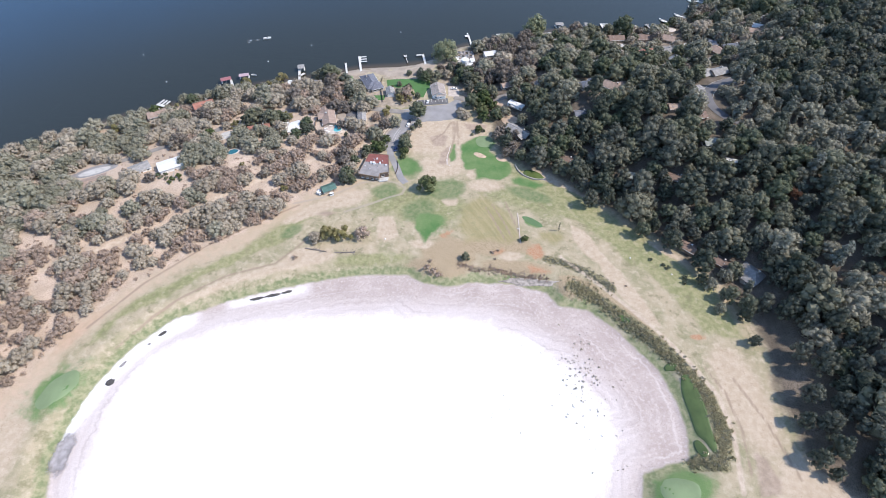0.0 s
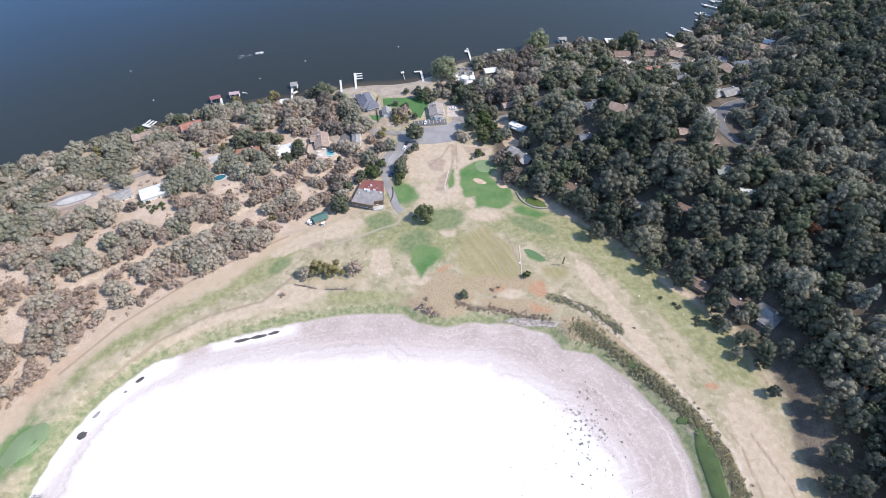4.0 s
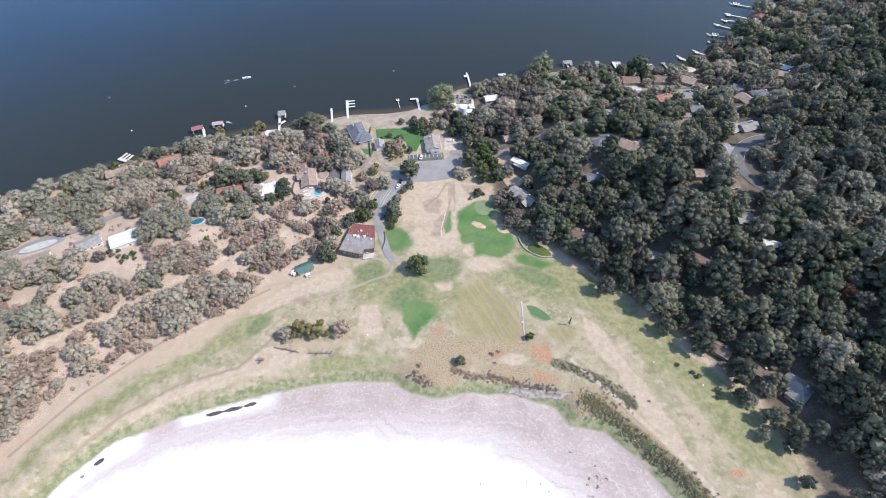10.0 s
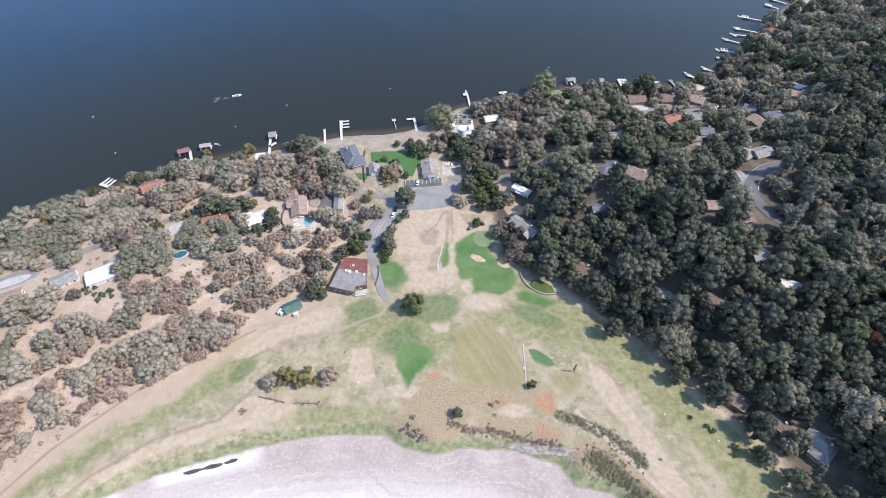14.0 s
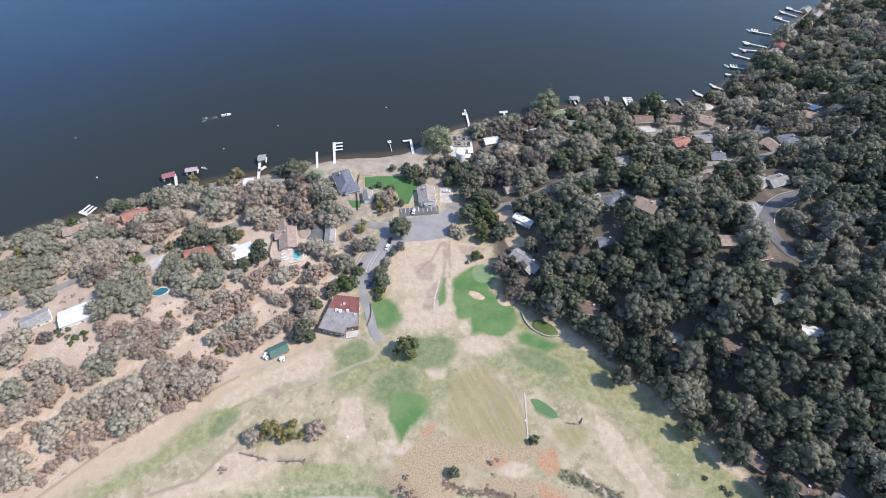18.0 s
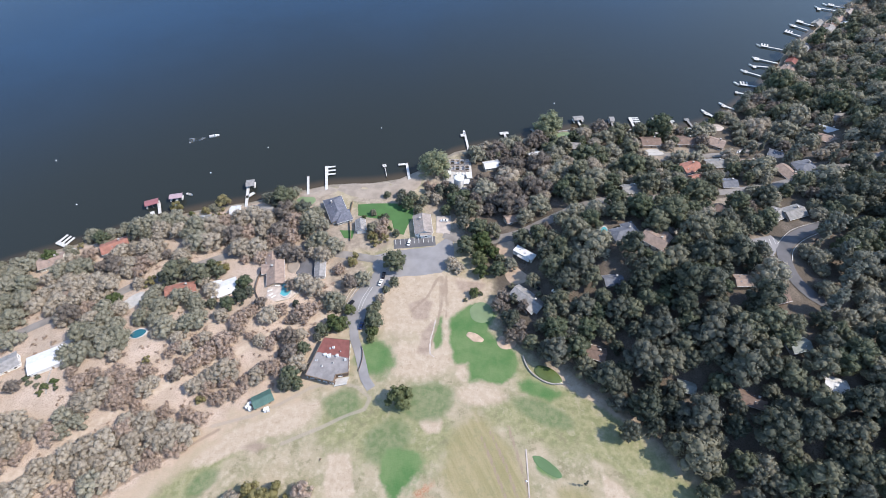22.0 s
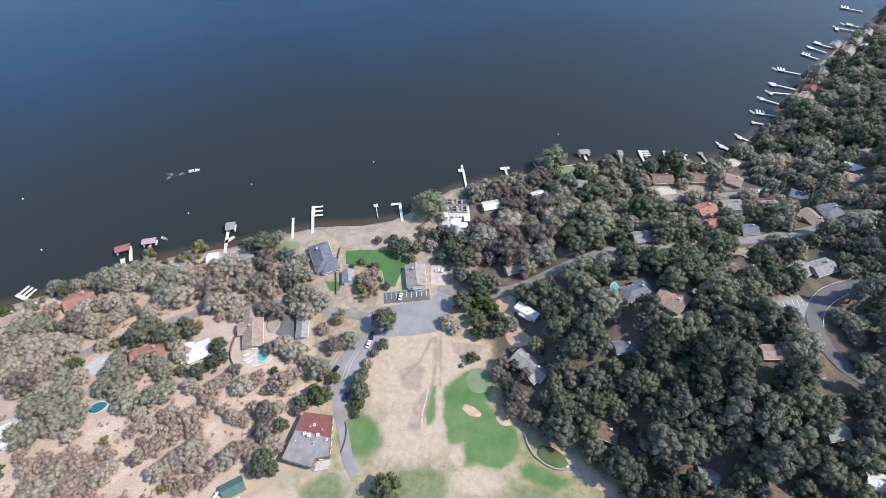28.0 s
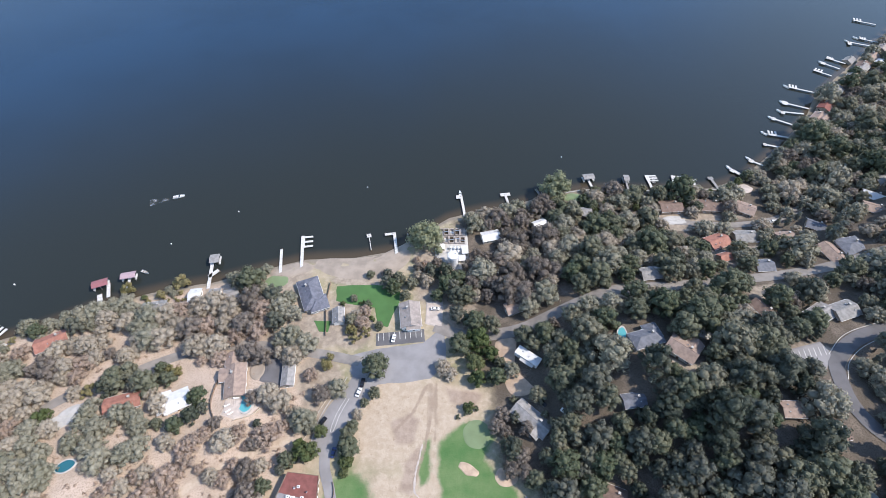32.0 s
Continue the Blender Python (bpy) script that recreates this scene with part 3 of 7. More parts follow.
# ---- building blocks ----
class Shape:
    """Corners and faces, gathered piece by piece into one mesh."""

    def __init__(self):
        self.v, self.f = [], []

    def add(self, verts, faces):
        k = len(self.v)
        self.v += [tuple(p) for p in verts]
        self.f += [tuple(k + i for i in f) for f in faces]
        return self

    def box(self, cx, cy, cz, sx, sy, sz, rot=0.0, top=1.0):
        """A block; top: how far its upper face is drawn in."""
        c, s = math.cos(radians(rot)), math.sin(radians(rot))
        pts = []
        for z, k in ((-0.5, 1.0), (0.5, top)):
            for x, y in ((-0.5, -0.5), (0.5, -0.5), (0.5, 0.5), (-0.5, 0.5)):
                u, w = x * sx * k, y * sy * k
                pts.append((cx + u * c - w * s, cy + u * s + w * c, cz + z * sz))
        return self.add(pts, ((3, 2, 1, 0), (4, 5, 6, 7), (0, 1, 5, 4), (1, 2, 6, 5), (2, 3, 7, 6), (3, 0, 4, 7)))

    def tube(self, a, b, ra, rb, n=8):
        a, b = Vector(a), Vector(b)
        d = (b - a).normalized()
        u = d.orthogonal().normalized()
        w = d.cross(u)
        ring = [(math.cos(2 * math.pi * i / n), math.sin(2 * math.pi * i / n)) for i in range(n)]
        pts = [a + (u * c + w * s) * ra for c, s in ring] + [b + (u * c + w * s) * rb for c, s in ring]
        faces = [(i, (i + 1) % n, n + (i + 1) % n, n + i) for i in range(n)] + [tuple(range(n))[::-1], tuple(range(n, 2 * n))]
        return self.add(pts, faces)

    def lathe(self, cx, cy, profile, n=20):
        """profile: (radius, z) from bottom to top."""
        k = len(profile)
        pts = [(cx + r * math.cos(2 * math.pi * i / n), cy + r * math.sin(2 * math.pi * i / n), z) for r, z in profile for i in range(n)]
        faces = [(j * n + i, j * n + (i + 1) % n, (j + 1) * n + (i + 1) % n, (j + 1) * n + i) for j in range(k - 1) for i in range(n)]
        faces += [tuple(range(n))[::-1], tuple(range((k - 1) * n, k * n))]
        return self.add(pts, faces)

    def slab(self, outline, z0, z1):
        """A flat plate on an outline of (x, y), anticlockwise."""
        n = len(outline)
        pts = [(x, y, z0) for x, y in outline] + [(x, y, z1) for x, y in outline]
        return self.add(pts, [tuple(range(n))[::-1], tuple(range(n, 2 * n))] + [(i, (i + 1) % n, n + (i + 1) % n, n + i) for i in range(n)])

    def mesh(self, name, material):
        m = bpy.data.meshes.new(name)
        m.from_pydata(self.v, [], self.f)
        m.materials.append(material)
        m.update()
        return m


def part(name, shape, material, parent, label=""):
    ob = new(name, shape if isinstance(shape, bpy.types.Mesh) else shape.mesh(name, material))
    ob.parent = parent
    if label:
        ob["label"] = label
    return ob


def thing(name, x, y, rot, label, category, group="", z=None, kind=""):
    ob = new(name)
    ob.empty_display_size = 0.3
    ob.matrix_world = pose(x, y, ground_z(x, y) if z is None else z, 0, 0, rot)
    return tagged(ob, label, category, group, kind)


def solid(name, shape, material, x, y, rot, label, category, group="", z=None, kind=""):
    ob = new(name, shape.mesh(name, material))
    ob.matrix_world = pose(x, y, ground_z(x, y) if z is None else z, 0, 0, rot)
    return tagged(ob, label, category, group, kind)


def curve(points, closed=False, step=6):
    """A smooth line through a few points."""
    p = [Vector((*q, 0)) for q in points]
    n, out = len(p), []
    for i in range(n if closed else n - 1):
        a, b, c, d = (p[(i + k) % n] if closed else p[min(max(i + k, 0), n - 1)] for k in (-1, 0, 1, 2))
        for j in range(step):
            t = j / step
            q = 0.5 * (2 * b + (c - a) * t + (2 * a - 5 * b + 4 * c - d) * t * t + (3 * b - a - 3 * c + d) * t ** 3)
            out.append((q.x, q.y))
    return out if closed else out + [tuple(points[-1])]


def ribbon(name, points, width, material, label, category="road", lift=0.14, ragged=0.0, kind="structure"):
    line = curve(points)
    s, rng = Shape(), random.Random(len(points) * 7 + int(width * 10))
    rowz, pts = 5, []
    for i, (x, y) in enumerate(line):
        ax, ay = line[max(i - 1, 0)]
        bx, by = line[min(i + 1, len(line) - 1)]
        d = math.hypot(bx - ax, by - ay) or 1
        nx, ny = -(by - ay) / d, (bx - ax) / d
        wl, wr = (width / 2 * (1 + rng.uniform(-ragged, ragged)) for _ in range(2))
        for k in range(rowz):
            o = -wl + (wl + wr) * k / (rowz - 1)
            px, py = x + nx * o, y + ny * o
            pts.append((px, py, ground_z(px, py) + lift))
    faces = [(i * rowz + k, i * rowz + k + 1, (i + 1) * rowz + k + 1, (i + 1) * rowz + k) for i in range(len(line) - 1) for k in range(rowz - 1)]
    s.add(pts, [f[::-1] for f in faces])
    return tagged(new(name, s.mesh(name, material)), label, category, kind=kind)


def patch(name, outline, material, label, category, lift=0.11, smooth_=True, rings=8, dome=0.0, centre=None):
    """A sheet of turf, sand or paving that follows the ground inside a star-shaped outline."""
    line = curve(outline, True) if smooth_ else outline
    cx, cy = centre or (sum(p[0] for p in line) / len(line), sum(p[1] for p in line) / len(line))
    n, pts = len(line), [(cx, cy, ground_z(cx, cy) + lift + dome)]
    for r in range(1, rings + 1):
        f = r / rings
        for x, y in line:
            px, py = cx + (x - cx) * f, cy + (y - cy) * f
            pts.append((px, py, ground_z(px, py) + lift + dome * (1 - f * f) - (0.3 if r == rings else 0)))
    faces = [(0, 1 + i, 1 + (i + 1) % n) for i in range(n)]
    faces += [(1 + (r - 1) * n + i, 1 + r * n + i, 1 + r * n + (i + 1) % n, 1 + (r - 1) * n + (i + 1) % n) for r in range(1, rings) for i in range(n)]
    s = Shape().add(pts, faces)
    m = s.mesh(name, material)
    edge = [1.0] + [1 - r / rings for r in range(1, rings + 1) for _ in range(n)]
    m.attributes.new("edge", "FLOAT", "POINT").data.foreach_set("value", edge)
    if smooth_:
        m.shade_smooth()
    return tagged(new(name, m), label, category, kind="structure")


def oval(cx, cy, rx, ry, rot=0.0, wob=0.08, n=12, seed=0):
    rng = random.Random(seed + int(cx * 3 + cy * 7))
    c, s = math.cos(radians(rot)), math.sin(radians(rot))
    out = []
    for i in range(n):
        a, k = 2 * math.pi * i / n, 1 + rng.uniform(-wob, wob)
        u, v = rx * k * math.cos(a), ry * k * math.sin(a)
        out.append((cx + u * c - v * s, cy + u * s + v * c))
    return out


# ---- roads, car parks, paving ----
LOT = ((-33, 318), (-21, 322), (3, 326), (14, 337), (15, 332), (16, 316), (8, 306), (-2, 303.5), (-14, 302.5), (-26, 301), (-34, 309))
patch("car_park", LOT, ASPHALT, "wide sun-bleached asphalt car park beside the golf course", "car park", smooth_=False, rings=6, centre=(-6, 314), lift=0.16)
ribbon("road", ((-21, 312), (-25.5, 300), (-33, 288), (-36.6, 277), (-37.2, 270)), 12.6, ASPHALT, "grey asphalt drive from the car park to the clubhouse", lift=0.19)
ribbon("road", ((-36.6, 274), (-35.4, 265), (-32.2, 257), (-29.8, 250), (-27.5, 243), (-24, 238)), 4.4, ASPHALT, "narrow end of the drive beside the clubhouse", lift=0.17)
ribbon("road", ((-26, 314), (-45, 317.5), (-60, 319.5), (-78, 321.5), (-96, 321), (-110, 317), (-127, 309), (-141, 300), (-157, 293), (-170, 282), (-187, 272), (-200, 262), (-217, 249), (-235, 236), (-262, 224)), 5.2, LANE, "narrow grey lane through the oaks", lift=0.17)
ribbon("road", ((8, 335), (22, 330), (36, 330), (51, 332), (69, 339), (92, 348), (108, 351), (133, 354), (157, 358), (176, 361), (200, 365), (221, 369), (245, 376), (275, 385), (320, 396)), 6.4, LANE, "grey asphalt lane between houses and woods", lift=0.2)
ribbon("road", ((270, 338), (231, 328), (210, 324), (195, 318), (184, 309), (180.5, 303), (179, 293), (180, 285), (184, 277), (192, 270)), 6.4, ASPHALT_NEW, "curving hill road with white edge lines", lift=0.24)
ribbon("road_line", ((228, 331.2), (209, 327.4), (193, 321.4), (181, 311)), 0.2, LINE_PAINT, "white edge line of the hill road", "road marking", lift=0.30)
ribbon("road_line", ((231, 324.6), (212, 320.6), (198, 315), (187.6, 307), (183, 299)), 0.2, LINE_PAINT, "white edge line of the hill road", "road marking", lift=0.30)
ribbon("road", ((118, 418), (150, 412), (185, 410), (212, 415), (240, 430)), 5.0, LANE, "narrow lane behind the shoreline houses", lift=0.16)
patch("car_park", ((164, 313), (181, 318), (183, 311), (175, 302), (167, 303)), ASPHALT, "small striped hillside car park", "car park", smooth_=False, lift=0.28)
for i in range(7):
    x = 165.5 + i * 2.4
    ribbon("parking_line", ((x, 307.8 + i * 0.5), (x + 0.8, 312 + i * 0.55)), 0.25, LINE_PAINT, "white parking stripe", "road marking", lift=0.36)
patch("car_park", ((-21.5, 330), (3, 333.5), (4, 326), (-21, 322.6)), ASPHALT_NEW, "dark resealed parking strip with white bays", "car park", smooth_=False, lift=0.24)
for i in range(9):
    x = -19.5 + i * 2.65
    ribbon("parking_line", ((x, 325.6 + i * 0.35), (x - 0.5, 329.8 + i * 0.4)), 0.22, LINE_PAINT, "white parking bay line", "road marking", lift=0.32)
patch("pavement", ((3, 350), (3, 336), (12, 334), (12, 351)), CONCRETE_WARM, "pale concrete forecourt beside the house", "pavement", smooth_=False, lift=0.22)
patch("lawn", ((-48.5, 360), (-34, 361.5), (-20, 361.5), (-10, 358), (-10, 349), (-13, 340), (-15, 332), (-21, 333), (-24, 345), (-35, 346.5), (-47, 349)), LAWN, "watered bright green lakeside lawn", "lawn", smooth_=False, rings=6, centre=(-20.5, 350))
patch("lawn", ((-54, 337), (-44.5, 337), (-45, 330), (-50, 330)), LAWN, "small bright green front lawn", "lawn", smooth_=False)
patch("lawn", oval(-79, 361, 7, 5, 10), PALE_TURF, "pale green lawn above the beach", "lawn")
patch("beach", ((-62, 376), (-56, 379.5), (-39, 380), (-20, 384), (-8, 393), (-6, 378), (-18, 366), (-37, 363), (-55, 367)), BEACH, "tan sandy beach beside the lake", "beach", rings=5, lift=0.2)
patch("beach", oval(-72, 370, 12, 5, 15), BEACH, "narrow sandy landing", "beach", lift=0.22)
patch("driveway", ((-160, 281), (-148, 290.5), (-143, 292), (-146, 286), (-148, 281), (-152, 277)), CONCRETE, "white concrete driveway under the oaks", "driveway", smooth_=False, lift=0.25)
patch("driveway", oval(-222, 242, 10, 3.6, 30, 0.0), CONCRETE, "white half-oval concrete driveway", "driveway", lift=0.45)
patch("driveway", oval(-222, 243.5, 13, 6, 30, 0.03), ASPHALT, "grey asphalt turning area", "driveway", lift=0.3)
patch("driveway", ((-179, 254), (-166, 262), (-160, 258), (-172, 249)), CONCRETE_WARM, "pale driveway above the white house", "driveway", smooth_=False, lift=0.3)
patch("driveway", ((-76, 317), (-62, 317), (-60, 300), (-72, 302)), ASPHALT_NEW, "dark asphalt forecourt beside the tan house", "driveway", smooth_=False, lift=0.25)
patch("driveway", oval(-74.5, 308, 3.6, 5.5, 10, 0.05), BEACH, "round planted island in the forecourt", "driveway", lift=0.4)
patch("patio", ((-86, 300), (-74, 298), (-68, 291), (-72, 286), (-78, 283.5), (-84, 285)), CONCRETE_WARM, "pinkish paved terrace round the pool", "patio", smooth_=False, lift=0.3)
patch("clearing", ((38, 326), (48, 327), (47, 312), (55, 300), (45, 298), (40, 310)), BUNKER, "bare ochre yard beside the mobile home", "clearing", lift=0.2)

# ---- golf greens, bunkers, ponds ----
for x, y, rx, ry, rot, m, text in ((28.3, 280.8, 6.6, 6.8, 10, PALE_TURF, "pale mown putting green beyond the bunker"), (-176.5, 98, 6.0, 11.5, -28, PALE_TURF, "long pale green beside the dry lake"),
                                   (97, 56, 9, 6, 0, PALE_TURF, "mown green on a knoll by the dry lake"), (53, 205, 7.4, 2.6, -36, GREEN_TURF, "small dark tee box in dry turf")):
    patch("putting_green", oval(x, y, rx, ry, rot, 0.05), m, text, "golf green", lift=0.07)
for x, y, rx, ry, rot, text in ((24.6, 266, 4.9, 2.3, -27, "kidney-shaped bunker of tan sand"), (39.8, 263.3, 5.0, 3.9, 0, "broad bunker of pinkish sand")):
    patch("bunker", oval(x, y, rx, ry, rot, 0.1), BUNKER, text, "bunker", lift=0.2)
for outline, m, text in ((oval(115, 90, 3.6, 17, 2, 0.15), ALGAE, "long still pond green with algae"), (oval(111.5, 73.5, 2.2, 3.6, 10, 0.1), ALGAE, "small round pond dark with algae"), (oval(109.5, 111.5, 2.8, 1.8, 10, 0.15), ALGAE, "small dark pool at the lake bed's edge"),
                         (oval(93.5, 137.5, 4.2, 1.5, -42, 0.15), ALGAE, "narrow green pool among reeds"), (oval(58.5, 246.5, 7, 3.6, -28, 0.1), ALGAE, "dark pond in the trees' shade behind a low wall")):
    patch("pond", outline, m, text, "pond", lift=0.45)
for outline, m, text in ((oval(-99, 151.4, 4.6, 1.1, 16, 0.16, 18), MUD, "long dark strip of wet mud in white salt"), (oval(-91, 153.7, 4.4, 1.0, 15, 0.16, 18), MUD, "long dark strip of wet mud in white salt"), (oval(-84, 155.8, 3.4, 0.9, 16, 0.16, 16), MUD, "dark strip of wet mud in white salt"), (oval(-157, 103.4, 2.4, 1.9, 40, 0.2), MUD, "dark mud pool with a grey rim"), (oval(-141.6, 130, 2.4, 1.1, 45, 0.2), MUD, "small dark mud pool"),
                         (oval(-154.6, 112.6, 2.4, 1.0, 60, 0.2), GREY_MUD, "small grey mud patch"), (oval(-163, 70, 4.6, 12, 4, 0.12), GREY_MUD, "grey drying mud along the lake bed's edge"), (oval(-146.2, 123.8, 1.3, 0.8, 30, 0.2), GREY_MUD, "tiny grey mud patch")):
    patch("mud_pool", outline, m, text, "mud pool", lift=0.35)
ribbon("sand_edge", ((4.9, 276), (3.6, 269.4), (2.6, 264), (2.4, 257.4), (4.4, 254.6)), 0.7, CONCRETE_WARM, "crumbling white sand edge beside a strip of turf", "sand edge", lift=0.12, ragged=0.6)
patch("rubble_bank", oval(47, 162.2, 15, 2.2, -7, 0.25, 16), RUBBLE, "grey rubble bank at the lake bed's edge", "rubble", lift=0.3)
ribbon("kerb", ((-43, 276), (-41.8, 284), (-39, 292), (-34.5, 300.5), (-32, 306)), 0.32, CONCRETE, "pale concrete kerb along the drive", "kerb", lift=0.38)
ribbon("road_line", ((-31, 296), (-34.2, 288), (-35.6, 281), (-34.4, 280.5), (-32.6, 288), (-29.6, 295.5)), 0.14, LINE_PAINT, "worn white turning mark on the drive", "road marking", lift=0.27)
patch("driveway", oval(131, 321, 5.5, 2.6, -20, 0.12), CONCRETE, "white concrete driveway on the hillside", "driveway", lift=0.4)
patch("driveway", oval(149.5, 415, 6, 2.4, 5, 0.12), CONCRETE, "white concrete forecourt beside the lake lane", "driveway", lift=0.4)
patch("driveway", oval(-151.5, 286, 5, 2.6, 35, 0.08), CONCRETE, "white concrete pad under the oaks", "driveway", lift=0.45)
ribbon("seawall", ((88, 437.5), (104, 440.4), (125, 440.6), (146, 441), (170, 442.6), (186, 443.4), (203, 450)), 0.7, CONCRETE, "pale concrete seawall along the shoreline gardens", "wall", lift=0.5)
for x, y, rx, ry, m, text in ((116, 436, 9, 3.4, BEACH, "tan gravel garden behind the seawall"), (92, 433, 7, 4, PALE_TURF, "pale lawn under the leaning willow"), (158, 436.5, 8, 3, CONCRETE, "pale paved patio behind the seawall"), (183, 437.5, 6, 3.5, CONCRETE_WARM, "warm paved patio behind the dock"), (203, 444, 7, 4.5, CONCRETE_WARM, "wide pale boat ramp"), (150, 412.5, 8, 3, CONCRETE, "pale driveway of a lakeside house")):
    patch("patio", oval(x, y, rx, ry, 5, 0.1), m, text, "patio", lift=0.3)


# ---- trees ----
ICO_V = np.array([(0, 0, 1)] + [(0.894 * math.cos(k * 1.2566), 0.894 * math.sin(k * 1.2566), 0.447) for k in range(5)] + [(0.894 * math.cos(k * 1.2566 + 0.628), 0.894 * math.sin(k * 1.2566 + 0.628), -0.447) for k in range(5)] + [(0, 0, -1)])
ICO_F = np.array([(0, 1 + k, 1 + (k + 1) % 5) for k in range(5)] + [(1 + k, 6 + k, 1 + (k + 1) % 5) for k in range(5)] + [(1 + (k + 1) % 5, 6 + k, 6 + (k + 1) % 5) for k in range(5)] + [(11, 6 + (k + 1) % 5, 6 + k) for k in range(5)])


def crown_arrays(rng, radius, height, base, lobes, leaves, size, spire=0.0, core=0.70, open_=0.0, spray=0.0):
    """A crown of leafy clumps: uneven lobes over a dome, each a shell of small leaves round a heart of twigs. spray: long feathery tufts in place of leaves."""
    cen, rad = [], []
    turn, lean = rng.uniform(0, 6.283), (rng.uniform(-0.12, 0.12), rng.uniform(-0.12, 0.12))
    for i in range(lobes):
        a = turn + i * 2.39996 + rng.uniform(-0.5, 0.5)
        if spire:
            h = (i + 0.5) / lobes
            reach = (1 - spire * h) * radius * math.sqrt(rng.uniform(0.05, 1.0)) * 0.5
        else:
            h = 1 - ((i + rng.uniform(0.0, 0.9)) / lobes) ** 0.9
            reach = radius * 0.80 * math.sqrt(max(0.04, 1 - h * h)) * rng.uniform(0.72, 1.12)
        r = radius * rng.uniform(0.22, 0.40) * (1 - spire * h * 0.7)
        cen.append((reach * math.cos(a) + lean[0] * radius * h, reach * math.sin(a) + lean[1] * radius * h, base + (0.10 + 0.78 * h) * (height - base) * rng.uniform(0.9, 1.06)))
        rad.append(r)
    cen, rad = np.array(cen), np.array(rad)
    V, F, k = [], [], 0
    if core:
        for c, r in zip(cen, rad):
            jig = 1 + 0.8 * (rng.np.random(12)[:, None] - 0.5)
            V.append(c + ICO_V * r * core * jig * (1, 1, 0.8))
            F.append(ICO_F + k)
            k += 12
        if not spire:
            mid = np.array((0, 0, base + 0.42 * (height - base)))
            V.append(mid + ICO_V * (radius * core * 0.72, radius * core * 0.72, (height - base) * 0.36))
            F.append(ICO_F + k)
            k += 12
    w = rad ** 2 / (rad ** 2).sum()
    pick = rng.np.choice(lobes, leaves, p=w)
    d = rng.np.normal(size=(leaves, 3))
    d[:, 2] += 0.45
    d /= np.linalg.norm(d, axis=1)[:, None]
    shell = rng.np.uniform(0.80 - open_, 1.14, (leaves, 1))
    c = cen[pick] + d * rad[pick][:, None] * shell * (1, 1, 0.85)
    nrm = d + rng.np.normal(size=(leaves, 3)) * (0.38 - 0.12 * spray)
    nrm /= np.linalg.norm(nrm, axis=1)[:, None]
    u = np.cross(nrm, rng.np.normal(size=(leaves, 3)))
    u /= np.linalg.norm(u, axis=1)[:, None]
    v = np.cross(nrm, u)
    s = size * rng.np.uniform(0.55, 1.3, (leaves, 1)) * 1.25
    wide, tall = 0.5 * (1 - 0.35 * spray), 0.6 + 0.5 * spray
    q = np.stack((c - u * s * wide - v * s * tall * 0.4, c + v * s * tall + nrm * s * 0.1, c + u * s * wide - v * s * tall * 0.4), 1).reshape(-1, 3)
    V.append(q)
    F.append(k + np.arange(leaves * 3).reshape(-1, 3))
    return np.concatenate(V), np.concatenate(F)


def Dice(seed):
    r = random.Random(seed)
    r.np = np.random.default_rng(seed)
    return r


def trunk_shape(rng, height, base, r, reach, limbs=4):
    s = Shape()
    fork = (rng.uniform(-0.3, 0.3), rng.uniform(-0.3, 0.3), base * 0.9)
    s.tube((0, 0, -0.4), fork, r, r * 0.7, 7)
    for i in range(limbs):
        a = 2 * math.pi * (i + rng.uniform(-0.3, 0.3)) / max(limbs, 1)
        mid = (fork[0] + reach * 0.35 * math.cos(a), fork[1] + reach * 0.35 * math.sin(a), base + (height - base) * 0.3)
        tip = (fork[0] + reach * 0.7 * math.cos(a + 0.3), fork[1] + reach * 0.7 * math.sin(a + 0.3), base + (height - base) * 0.62)
        s.tube(fork, mid, r * 0.5, r * 0.32, 6).tube(mid, tip, r * 0.32, r * 0.1, 5)
    return s


KINDS = {}


def tree_kind(key, leaf, radius, height, base, lobes, leaves, size, variants=4, spire=0.0, core=0.7, trunk=0.3, limbs=4, open_=0.0, spray=0.0):
    made = []
    for n in range(variants):
        rng = Dice(hash_of(key) + n * 17)
        V, F = crown_arrays(rng, radius * rng.uniform(0.92, 1.08), height * rng.uniform(0.92, 1.08), base, lobes + rng.randrange(-1, 2), leaves, size, spire, core, open_, spray)
        mesh = bpy.data.meshes.new("crown")
        raw_mesh(mesh, V, F)
        mesh.materials.append(leaf)
        made.append((V, F, mesh, trunk_shape(rng, height, base, trunk, radius, limbs).mesh("trunk", BARK)))
    KINDS[key] = (made, leaf)


def hash_of(text):
    return sum((i + 1) * ord(c) for i, c in enumerate(text))


tree_kind("green_oak", LEAF_GREEN, 5.9, 11.5, 1.4, 26, 1050, 0.60, 6, core=0.78, open_=0.10)
tree_kind("dark_oak", LEAF_DARK, 5.6, 13.5, 1.6, 26, 1050, 0.60, 6, core=0.78, open_=0.10)
tree_kind("grey_oak", LEAF_GREY, 5.6, 7.6, 1.0, 26, 1250, 0.52, 6, core=0.68, open_=0.2, spray=0.8)
tree_kind("dusky_oak", LEAF_DUSKY, 5.4, 9.5, 1.2, 24, 1150, 0.52, 5, core=0.66, open_=0.24, spray=0.9)
tree_kind("sage_oak", LEAF_SAGE, 5.8, 8.4, 1.1, 26, 1250, 0.54, 6, core=0.70, open_=0.16, spray=0.5)
tree_kind("dry_oak", LEAF_BROWN, 4.6, 5.8, 0.8, 20, 900, 0.46, 6, core=0.56, open_=0.3, spray=1.0)
